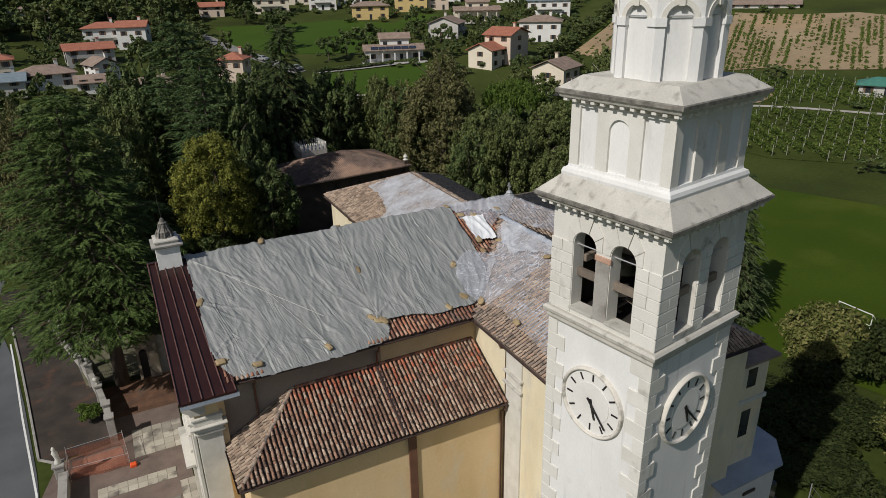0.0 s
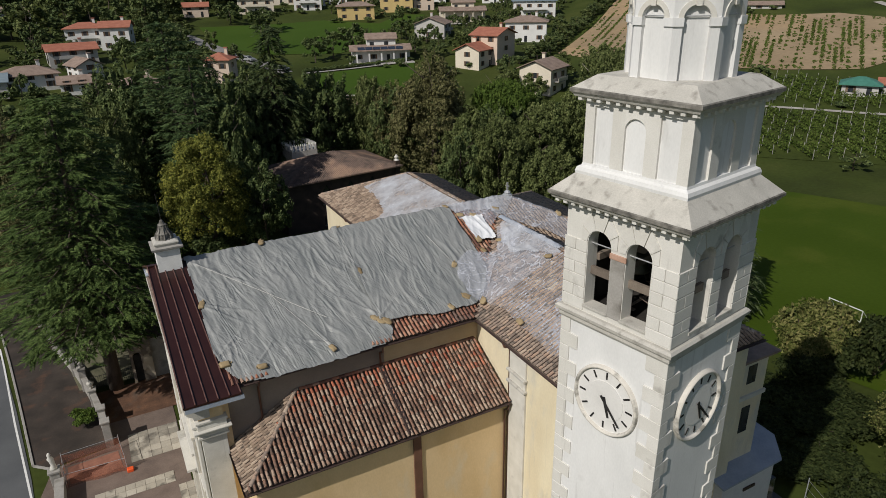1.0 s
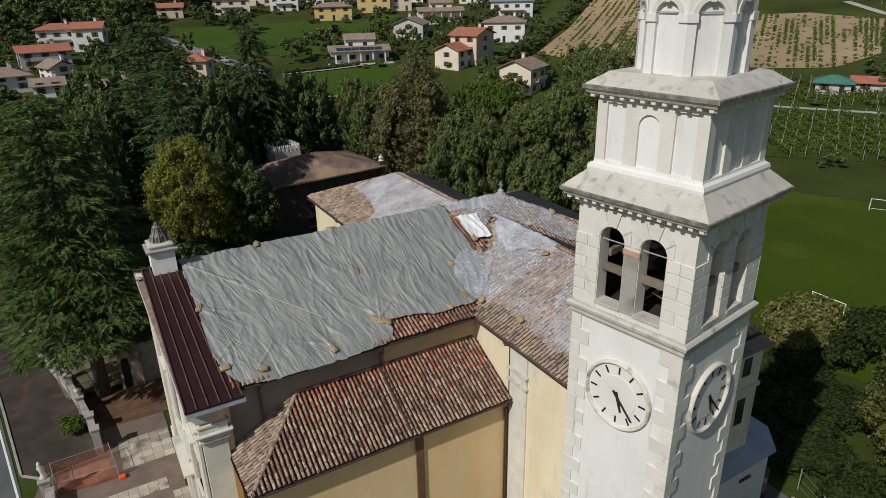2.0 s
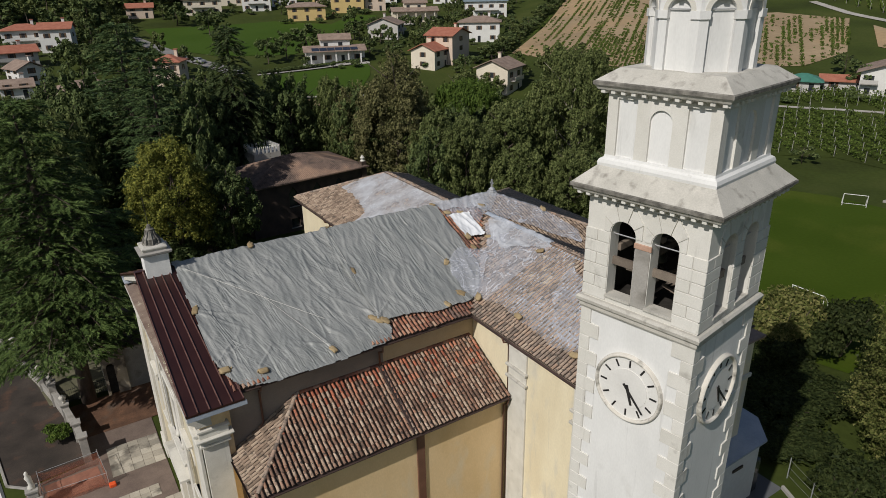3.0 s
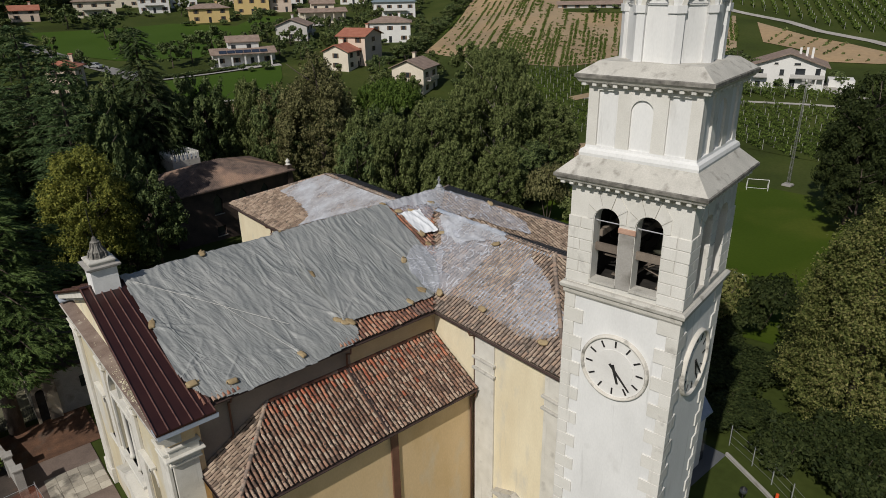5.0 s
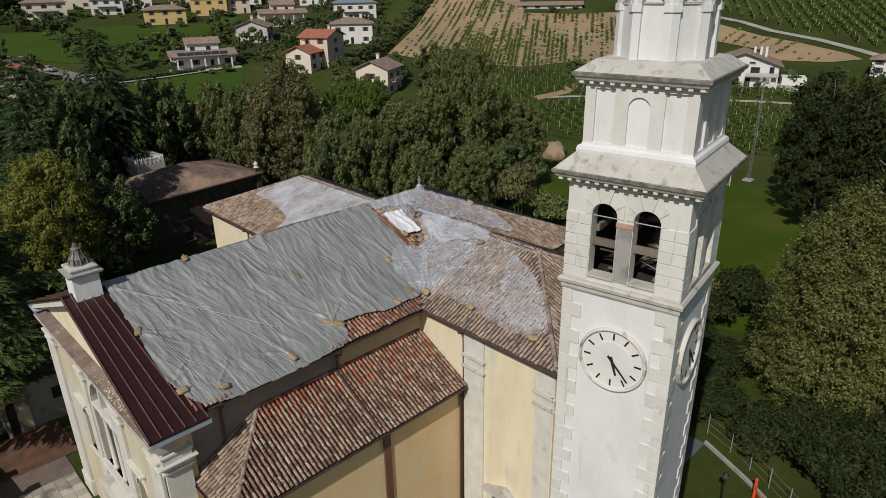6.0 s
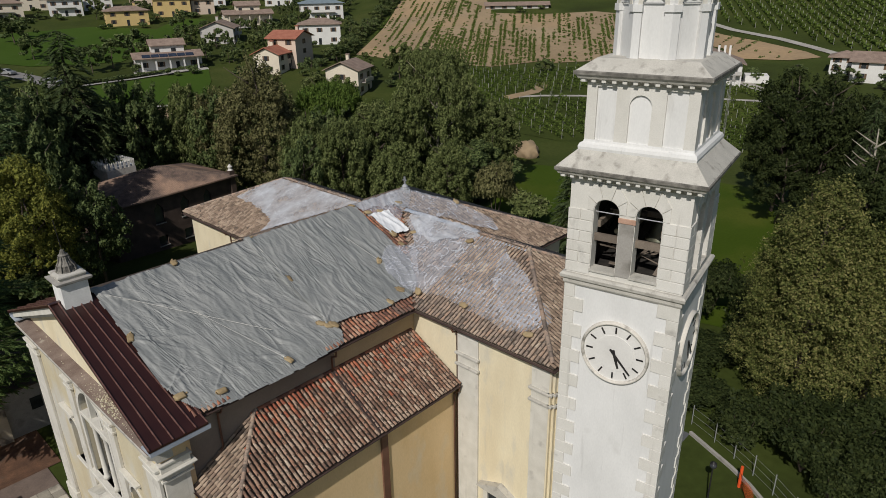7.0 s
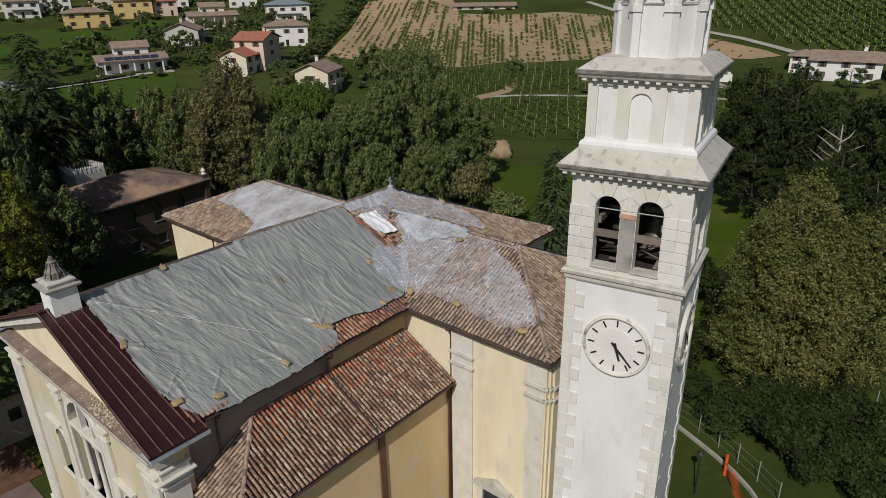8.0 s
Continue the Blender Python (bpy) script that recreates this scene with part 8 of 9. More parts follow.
def plant_trees():
    big = cedar(3, M["cedar"], "tall dark green cedar with tiered boughs beside the church", h=24.6, r=8.0, levels=21, per=580, size=0.16, droop=0.20, low=0.24, boughs=9, hang=0.12)
    big.matrix_world = pose(-3.2, 55.4, 0)
    horn = dense_tree(9, M["leaf_hornbeam"], "dense broad hornbeam with small leaves beyond the tower", 17.8, 5.2, 115000, 0.088)
    horn.matrix_world = pose(44.9, 14.9, 0)
    horn2 = dense_tree(10, M["leaf_hornbeam"], "smaller dense hornbeam beside the large one", 15.6, 4.0, 54000, 0.088)
    horn2.matrix_world = pose(47.2, 10.4, 0)
    K = dict(
        cedar=Kind(lambda: cedar(5, M["cedar_dark"], "dark spreading cedar in the park", h=27, r=8, levels=22, per=300, size=0.25, droop=0.08, low=0.12, boughs=9), 27, 8),
        spruce=Kind(lambda: cedar(6, M["spruce"], "dark narrow spruce with drooping branches", h=26, r=6, levels=32, per=120, size=0.30, droop=0.50, flat_top=False, low=0.05, boughs=9, hang=0.9), 26, 6),
        gold=Kind(lambda: broadleaf(11, M["leaf_gold"], "broad tree with yellowing leaves beside the villa", h=17.5, r=6.5, leaves=46000, size=0.14, lobes=24), 17.5, 6.5),
        brown=Kind(lambda: broadleaf(12, M["leaf_brown"], "tall tree with browning foliage in the park", h=20, r=7.5, leaves=37000, size=0.174, kind="tall", low=0.05, lobes=15, stretch=1.9), 20, 7.5),
        leaf=Kind(lambda: broadleaf(13, M["leaf"], "green broadleaf tree in the park", h=16, r=7, leaves=23000, size=0.192, low=0.05, lobes=22), 16, 7),
        plane=Kind(lambda: broadleaf(14, M["leaf"], "large plane tree with pale limbs", h=17, r=10, leaves=56000, size=0.16, bark="palebark", low=0.08, lobes=30), 17, 10),
        dark=Kind(lambda: broadleaf(15, M["leaf_dark"], "dark green broadleaf tree", h=16, r=6, leaves=12000, size=0.235, low=0.04, lobes=20), 16, 6),
        tall=Kind(lambda: broadleaf(34, M["leaf_dark"], "tall dark green broadleaf tree with upright leaders", h=18, r=6, leaves=16000, size=0.21, kind="tall", low=0.04, lobes=10, stretch=1.9), 18, 6),
        shade=Kind(lambda: broadleaf(35, M["leaf_shade"], "broadleaf tree behind the hornbeam, leaves darkened for shade", h=16, r=6, leaves=20000, size=0.18, low=0.04, lobes=20), 16, 6),
        shadetall=Kind(lambda: broadleaf(36, M["leaf_shade"], "tall tree behind the hornbeam, leaves darkened for shade", h=18, r=6, leaves=20000, size=0.18, kind="tall", low=0.04, lobes=10, stretch=1.9), 18, 6),
        bright=Kind(lambda: broadleaf(16, M["leaf_bright"], "bright green umbrella pine in the park", h=13, r=8, leaves=32000, size=0.16, kind="flat", lobes=14, tip=0.5), 13, 8),
        small=Kind(lambda: broadleaf(17, M["leaf_dark"], "small dark garden tree near a house", h=7, r=3.2, leaves=1100, size=0.30, low=0.04, lobes=9, tip=0.5), 7, 3.2),
        green=Kind(lambda: broadleaf(18, M["leaf"], "small green garden tree", h=7, r=3.2, leaves=1100, size=0.30, low=0.04, lobes=9, tip=0.5), 7, 3.2),
        fdark=Kind(lambda: broadleaf(25, M["leaf_dark"], "dark tree on the far hillside", h=12, r=6, leaves=1600, size=0.48, low=0.04, lobes=12, tip=0.9), 12, 6),
        fleaf=Kind(lambda: broadleaf(26, M["leaf"], "green tree on the far hillside", h=12, r=6, leaves=1600, size=0.48, low=0.04, lobes=12, tip=0.9), 12, 6),
        fspruce=Kind(lambda: cedar(27, M["spruce"], "narrow conifer on the far hillside", h=15, r=4, levels=16, per=24, size=0.4, droop=0.4, flat_top=False, low=0.05), 15, 4),
        nbush=Kind(lambda: shrub(28, M["leaf_hornbeam"], "leafy green shrub behind the tower", r=2.3, h=4.4, n=12000, size=0.10), 4.4, 2.3),
        nbush2=Kind(lambda: shrub(29, M["leaf_shade"], "leafy shrub behind the tower, leaves darkened for its shade", r=2.6, h=4.4, n=5600, size=0.138), 4.4, 2.6),
        bush=Kind(lambda: shrub(19, M["leaf"], "green shrub among the trees", r=2.0, h=3.4, n=3200, size=0.15), 3.4, 2.0),
        dbush=Kind(lambda: shrub(20, M["leaf_dark"], "dark green shrub among the trees", r=2.0, h=3.4, n=3200, size=0.15), 3.4, 2.0),
        gbush=Kind(lambda: shrub(23, M["leaf_dark"], "clipped dark garden shrub near a house", r=1.0, h=1.6, n=420, size=0.16), 1.6, 1.0),
        bbush=Kind(lambda: shrub(22, M["leaf_brown"], "brownish shrub at the pitch edge", r=2.0, h=3.4, n=9000, size=0.10), 3.4, 2.0),
    )
    park = (("cedar", 10.1, 101.1, 29.4, 8.1), ("spruce", 25.5, 106.1, 28.5, 7.6), ("dark", 34.5, 107.5, 20.3, 4.8), ("tall", 28.5, 109.0, 18.7, 4.0), ("gold", 9.2, 76.9, 15.4, 5.0), ("brown", 46.4, 93.3, 24.1, 7.4), ("bright", 60.6, 93.9, 19.1, 6.0),
            ("leaf", 56.2, 77.3, 16.5, 5.0), ("leaf", 45.5, 79.9, 15.6, 4.6), ("plane", 67.3, 75.6, 21.1, 8.3), ("leaf", 62.0, 84.0, 16.0, 5.2), ("dark", 51.5, 84.0, 14.5, 5.0), ("leaf", 46.9, 74.0, 15.6, 4.2), ("dark", 42.5, 76.5, 13.5, 3.6),
            ("bbush", 59.5, 57.5, 10.5, 3.2), ("leaf", 55.5, 62.5, 11.5, 4.0), ("leaf", 50.5, 67.0, 12.0, 4.2), ("dark", 43.4, 101.5, 17.8, 4.9), ("leaf", 41.5, 106.5, 19.0, 4.4), ("brown", 44.0, 101.5, 18.8, 4.2), ("dark", 56.0, 89.0, 15.0, 5.0), ("tall", 71.5, 84.5, 16.0, 5.5), ("leaf", 74.0, 70.0, 13.5, 5.0), ("dark", 66.0, 66.0, 9.5, 4.4), ("bush", 62.5, 54.0, 5.0, 3.2))
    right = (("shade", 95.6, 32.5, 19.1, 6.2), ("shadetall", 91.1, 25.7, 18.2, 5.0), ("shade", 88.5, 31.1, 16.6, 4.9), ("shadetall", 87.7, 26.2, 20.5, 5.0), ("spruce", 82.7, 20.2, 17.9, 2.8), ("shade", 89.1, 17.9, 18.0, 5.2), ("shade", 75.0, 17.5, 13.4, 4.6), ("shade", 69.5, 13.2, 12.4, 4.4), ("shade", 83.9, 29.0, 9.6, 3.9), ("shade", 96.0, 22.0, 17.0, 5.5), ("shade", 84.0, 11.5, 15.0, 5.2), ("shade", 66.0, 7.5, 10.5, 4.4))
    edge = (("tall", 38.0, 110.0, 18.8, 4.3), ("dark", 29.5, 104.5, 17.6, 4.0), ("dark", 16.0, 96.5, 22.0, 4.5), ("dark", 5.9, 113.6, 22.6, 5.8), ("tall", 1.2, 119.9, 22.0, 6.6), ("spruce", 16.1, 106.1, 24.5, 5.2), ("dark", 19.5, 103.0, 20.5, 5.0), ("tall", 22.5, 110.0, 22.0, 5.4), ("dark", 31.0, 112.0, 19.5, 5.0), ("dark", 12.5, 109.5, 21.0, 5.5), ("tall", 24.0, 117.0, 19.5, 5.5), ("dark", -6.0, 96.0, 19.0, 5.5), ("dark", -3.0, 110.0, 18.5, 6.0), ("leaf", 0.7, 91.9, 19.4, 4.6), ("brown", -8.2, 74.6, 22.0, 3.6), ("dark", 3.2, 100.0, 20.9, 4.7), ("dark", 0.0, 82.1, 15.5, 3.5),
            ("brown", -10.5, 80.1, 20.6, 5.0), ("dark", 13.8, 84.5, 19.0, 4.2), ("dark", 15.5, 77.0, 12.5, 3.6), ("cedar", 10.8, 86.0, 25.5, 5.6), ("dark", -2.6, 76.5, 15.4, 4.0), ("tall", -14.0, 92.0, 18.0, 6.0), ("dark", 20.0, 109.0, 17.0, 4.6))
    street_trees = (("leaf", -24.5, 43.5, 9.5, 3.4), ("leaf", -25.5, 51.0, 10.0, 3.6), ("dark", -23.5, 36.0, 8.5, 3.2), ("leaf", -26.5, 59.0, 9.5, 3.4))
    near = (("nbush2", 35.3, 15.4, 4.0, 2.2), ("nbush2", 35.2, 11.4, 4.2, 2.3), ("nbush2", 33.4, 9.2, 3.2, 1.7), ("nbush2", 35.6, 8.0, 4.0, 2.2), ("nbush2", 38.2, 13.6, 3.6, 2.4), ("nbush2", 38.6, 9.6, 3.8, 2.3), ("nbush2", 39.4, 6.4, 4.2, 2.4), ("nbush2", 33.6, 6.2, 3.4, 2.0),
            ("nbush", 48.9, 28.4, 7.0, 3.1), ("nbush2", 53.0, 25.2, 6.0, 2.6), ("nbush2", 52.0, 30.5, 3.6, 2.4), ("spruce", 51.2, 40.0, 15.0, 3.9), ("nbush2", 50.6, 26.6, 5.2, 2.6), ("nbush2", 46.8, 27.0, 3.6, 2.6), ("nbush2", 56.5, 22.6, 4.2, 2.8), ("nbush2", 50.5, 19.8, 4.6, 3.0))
    # the low ones are added to blacken the ground in the tower's shadow
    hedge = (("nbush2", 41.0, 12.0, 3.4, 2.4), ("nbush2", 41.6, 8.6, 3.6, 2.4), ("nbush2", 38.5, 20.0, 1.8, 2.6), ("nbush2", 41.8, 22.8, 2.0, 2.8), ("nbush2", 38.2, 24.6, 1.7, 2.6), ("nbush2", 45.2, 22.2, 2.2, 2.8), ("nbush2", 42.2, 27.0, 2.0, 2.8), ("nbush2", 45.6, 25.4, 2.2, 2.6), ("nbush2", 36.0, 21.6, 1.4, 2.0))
    left = (("dark", -4.5, 104, 15.0, 6.0), ("dark", -18, 112, 13.0, 6.5), ("dark", 12.5, 116, 18.0, 5.5), ("fleaf", -8, 128, 12.0, 6.0), ("fdark", 10, 132, 13.0, 6.0), ("fdark", 24, 128, 13.0, 6.0), ("fdark", -22, 130, 12.0, 6.0), ("fdark", -4, 145, 10.0, 6.0),
            ("fleaf", 18, 142, 12.0, 6.0), ("fdark", -16, 150, 12.0, 7.0), ("fdark", 34, 126, 12.0, 6.0), ("fdark", 6, 160, 10.0, 6.0))
    for group in (park, right, street_trees, edge, near, hedge, left):
        for k, x, y, h, r in group:
            K[k].at(x, y, h, r)
    rng = random.Random(77)
    # undergrowth below the park trees
    for i in range(46):
        x, y = rng.uniform(34, 76), rng.uniform(66, 100)
        if y > 150 - 0.9 * x or y < 40 + 0.35 * (x - 30) or (x < 40 and y < 96):
            continue
        K["bush" if rng.random() < 0.45 else "dbush"].at(x, y, rng.uniform(2.6, 5.5), rng.uniform(1.8, 3.2))
    for i in range(16):
        x, y = rng.uniform(-1, 15), rng.uniform(72, 100)
        K["dbush"].at(x, y, rng.uniform(3, 6), rng.uniform(2, 3.2))
    G = dict(fdark=[], fleaf=[], small=[], green=[], fspruce=[])
    # woods behind the park, up to the foot of the hill
    for i in range(34):
        b, d = radians(rng.uniform(-8, 44)), rng.uniform(118, 146)
        x, y = d * math.sin(b), d * math.cos(b)
        G[rng.choice(("fdark", "fdark", "fleaf", "fdark"))].append((x, y, rng.uniform(8, 12) * (0.8 if d > 134 else 1), rng.uniform(4, 6)))
    for x, y, h, r in ((122, 142, 9, 5), (128, 137, 8, 5), (118, 132, 9, 5), (124, 128, 8, 5), (116, 150, 7, 4), (100, 140, 6, 4), (97, 148, 6, 4), (112, 118, 9, 5), (108, 112, 9, 5)):
        G["fleaf"].append((x, y, h, r))
    clear = ([(36, 290), (36, 236), (50, 150), (75, 156), (95, 193), (70, 214), (110, 236), (136, 262), (126, 280)], [(131, 177), (200, 228), (232, 150), (228, 90), (160, 96), (130, 146)])
    # garden trees among the houses and far woods
    def free(x, y, gap):
        return not any(math.hypot(x - hx, y - hy) < gap for hx, hy in HOUSES) and not any(inside((x, y), c) for c in clear)
    for i in range(175):
        b, d = radians(rng.uniform(-12, 12)), rng.uniform(155, 290)
        x, y = d * math.sin(b), d * math.cos(b)
        if free(x, y, 10) and not any(abs(x - hx) < 8 and 0 < hy - y < 16 for hx, hy in HOUSES):
            G[rng.choice(("small", "fdark", "green", "small", "small"))].append((x, y, rng.uniform(4.5, 10.0), rng.uniform(2.8, 5.0)))
    for i in range(210):
        b, d = radians(rng.uniform(10, 38)), rng.uniform(192, 345)
        x, y = d * math.sin(b), d * math.cos(b)
        if free(x, y, 11) and not any(abs(x - hx) < 6 and 0 < hy - y < 15 for hx, hy in HOUSES):
            G[rng.choice(("small", "small", "green"))].append((x, y, rng.uniform(3.5, 7.5), rng.uniform(1.8, 3.6)))
    for i in range(60):                      # woods on the slope above the left of the village
        b, d = radians(rng.uniform(-14, 8)), rng.uniform(265, 360)
        x, y = d * math.sin(b), d * math.cos(b)
        if free(x, y, 11):
            G[rng.choice(("fdark", "fleaf", "fdark"))].append((x, y, rng.uniform(9, 15), rng.uniform(5.5, 8.5)))
    for i in range(40):
        b, d = radians(rng.uniform(-12, 13)), rng.uniform(320, 400)
        G[rng.choice(("fdark", "fleaf", "fspruce"))].append((d * math.sin(b), d * math.cos(b), rng.uniform(10, 17), rng.uniform(5, 8)))
    for i in range(30):
        b, d = radians(rng.uniform(12, 46)), rng.uniform(345, 420)
        G[rng.choice(("fdark", "fleaf", "fdark"))].append((d * math.sin(b), d * math.cos(b), rng.uniform(7, 13), rng.uniform(5, 8)))
    for x, y, h, r in ((71, 208, 8, 5.0), (79, 211, 9, 5.5), (64, 205, 7, 4.5), (113, 246, 8, 5), (103, 226, 6, 4.5), (122, 204, 5, 3.5), (58, 232, 7, 4.5), (130, 214, 6, 4), (157, 216, 5, 4), (62, 262, 8, 6), (67, 268, 7, 5), (56, 286, 8, 6), (98, 204, 4, 3), (124, 172, 5, 4)):
        G["fdark"].append((x, y, h, r))
    for i in range(34):                      # hedge along the edge of the ploughed field
        t = i / 33
        G[rng.choice(("small", "green", "fdark"))].append((130 + 71 * t + rng.uniform(-1.5, 1.5), 176 + 53 * t + rng.uniform(-1.5, 1.5), rng.uniform(3, 5), rng.uniform(2.4, 3.6)))
    for hx, hy in HOUSES:
        for i in range(5):
            a, d = rng.uniform(3.3, 6.1), rng.uniform(9, 13.5)
            K["gbush"].at(hx + d * math.cos(a), hy + d * math.sin(a), rng.uniform(1.2, 2.8), rng.uniform(0.9, 1.9))
    for i in range(26):                      # hedge along the garden wall and lane
        t = i / 25
        K["gbush"].at(58 + 33 * t, 195.5 - 2.4 * t + rng.uniform(-0.3, 0.3), rng.uniform(0.9, 1.3), rng.uniform(0.8, 1.1))
    for x, y, h, r in ((146, 110, 4.5, 3.0), (109, 62, 3.4, 2.4), (158, 77.5, 6.5, 4.2), (172, 90, 5, 3.5), (176, 44, 4, 3), (173, 34, 5, 3.5), (178, 56, 3, 2.5)):
        K["small"].at(x, y, h, r)
    for key, name, label in (("fdark", "far_dark_trees", "dark trees on the far hillside"), ("fleaf", "far_green_trees", "green trees on the far hillside"), ("small", "dark_garden_trees", "small dark garden trees near the houses"), ("green", "green_garden_trees", "small green garden trees"), ("fspruce", "far_conifers", "narrow conifers on the far hillside")):
        grove(name, K[key].make, K[key].h, K[key].r, G[key], label)
    s = shrub(41, M["leaf_bright"], "rounded bright green bush on the gravel", r=1.0, h=1.9, n=3200, size=0.075)
    s.matrix_world = pose(-5.65, 50.9, 0.02)
    # bare tree wrapped in ivy
    iv = thing("tree", pose(79.5, 19.0, 0), "half-dead tree trunk wrapped in ivy", "tree")
    rg = np.random.RandomState(5)
    limbs(rg, iv, 16, 4.0, 0.35, M["palebark"], n=12, start=0.5)
    c, a, b = clumps(rg, [(0, 0, z) for z in range(1, 12)], [1.5 - 0.07 * z for z in range(11)], 160, 0.22)
    crown_part("ivy", c, a, b, M["leaf"], iv)


# ---- villa and village ----
def villa():
    v = thing("villa", pose(20.5, 86.5, -2.6, 0, 0, 6.4), "dark brick villa with a hipped tile roof and gothic windows", "villa")
    W, D, H = 18.0, 11.0, 8.2
    bm = bmesh.new()
    f = lambda s, d, z: Vector((s, -d, z))
    ops = [(5.6, 6.9), (9.4, 10.7), (13.0, 14.2)]
    xs = [0] + [q for p in ops for q in p] + [W]
    for i in range(0, len(xs), 2):
        plate(bm, f, [(xs[i], 0), (xs[i + 1], 0), (xs[i + 1], H), (xs[i], H)], -0.4, 0)
    for a, b in ops:
        plate(bm, f, [(a, 0), (b, 0), (b, 1.6), (a, 1.6)], -0.4, 0)
        plate(bm, f, [(a, 2.9), (b, 2.9), (b, 4.7), (a, 4.7)], -0.4, 0)
        m = (a + b) / 2
        plate(bm, f, [(a, 6.6), (m, 7.5), (b, 6.6), (b, H), (a, H)], -0.4, 0)
    part("wall", fix(bm), M["villa"], v, "brick garden front, darkened for tree shade")
    part("wall", boxes((0, 0.4, 0.4, D, 0, H), (W - 0.4, W, 0.4, D, 0, H), (0.4, W - 0.4, D - 0.4, D, 0, H)), M["villa"], v)
    for a, b in ops:
        for z0, z1 in ((1.6, 2.9), (4.7, 7.5)):
            w = part("window", boxes((a, b, 0.28, 0.34, z0, z1)), M["glass_dark"], v)
            part("window_sill", boxes((a - 0.1, b + 0.1, -0.1, 0.2, z0 - 0.12, z0)), M["concrete"], w)
    o = 0.6
    rise = 2.3
    hip = 8.3
    ridge = [(-o + hip, D / 2, H + rise), (W + o - hip, D / 2, H + rise)]
    c = [(-o, -o, H), (W + o, -o, H), (W + o, D + o, H), (-o, D + o, H)]
    for fc in ((c[0], c[1], ridge[1], ridge[0]), (c[1], c[2], ridge[1]), (c[2], c[3], ridge[0], ridge[1]), (c[3], c[0], ridge[0])):
        bm = bmesh.new()
        extrude_poly(bm, fc, (0, 0, 0.16))
        part("roof_slope", fix(bm), M["old_tile"], v, "weathered tile roof slope, darkened for tree shade")
    rows_v, rows_f = [], []
    n = 74
    for i in range(n):                      # tile ribs on the slope that faces the church
        x = -o + (W + 2 * o) * (i + 0.5) / n
        lim = min(1, (x + o) / hip, (W + o - x) / hip)
        p0, p1 = Vector((x, -o, H + 0.17)), Vector((x, -o + (D / 2 + o) * lim, H + 0.17 + rise * lim))
        k = len(rows_v)
        for p in (p0, p1):
            for dx, dz in ((-0.08, 0), (0, 0.09), (0.08, 0)):
                rows_v.append((p.x + dx, p.y, p.z + dz))
        rows_f += [(k, k + 1, k + 4, k + 3), (k + 1, k + 2, k + 5, k + 4)]
    tagged(raw("tile_ribs", rows_v, rows_f, M["old_tile"], v), kind="stuff")
    part("eave_frieze", boxes((-0.1, W + 0.1, -0.12, 0.02, H - 0.7, H - 0.1)), M["villa"], v)
    t = part("turret", boxes((6.0, 10.2, 11.2, 15.2, 0, H + 1.7)), M["cornice"], v, "pale crenellated turret")
    part("turret_roof", boxes((6.2, 10.0, 11.4, 15.0, H + 1.7, H + 1.95)), M["bluemetal"], t)
    for k in range(7):
        for py in (11.2, 15.0):
            bm, px = bmesh.new(), 6.05 + 0.63 * k
            extrude_poly(bm, [(px, py, H + 1.7), (px + 0.28, py, H + 1.7), (px + 0.32, py, H + 2.75), (px + 0.14, py, H + 2.25), (px - 0.04, py, H + 2.75)], (0, 0.2, 0))
            part("merlon", fix(bm), M["stone"], t)
    for k in range(6):
        bm, py = bmesh.new(), 11.5 + 0.58 * k
        extrude_poly(bm, [(6.0, py, H + 1.7), (6.0, py + 0.28, H + 1.7), (6.0, py + 0.32, H + 2.75), (6.0, py + 0.14, H + 2.25), (6.0, py - 0.04, H + 2.75)], (0.2, 0, 0))
        part("merlon", fix(bm), M["stone"], t)
        bm = bmesh.new()
        extrude_poly(bm, [(10.0, py, H + 1.7), (10.0, py + 0.28, H + 1.7), (10.0, py + 0.32, H + 2.75), (10.0, py + 0.14, H + 2.25), (10.0, py - 0.04, H + 2.75)], (0.2, 0, 0))
        part("merlon", fix(bm), M["stone"], t)
    part("chimney", bevelled(boxes((W - 0.5, W + 0.3, -0.3, 0.5, H - 3.5, H + 0.9)), 0.03), M["villa"], v)
    bm = lathe(bmesh.new(), [(0.4, H + 0.9), (0.25, H + 1.1), (0.35, H + 1.4), (0.05, H + 1.8)], 10)
    bm.transform(Matrix.Translation((W - 0.1, 0.1, 0)))
    part("finial", bm, M["stone"], v)


# villa tiles: tree shade darkens the base colour, lighter mottles on top
M["old_tile"] = material("old_shaded_tile", [(0.3, (0.07, 0.052, 0.045)), (0.7, (0.17, 0.12, 0.095))], scale=1.6, fine=6, grain=0.25, stain=(0.27, 0.18, 0.13), stain_scale=0.25, stain_at=(0.52, 0.66))
HOUSES = []


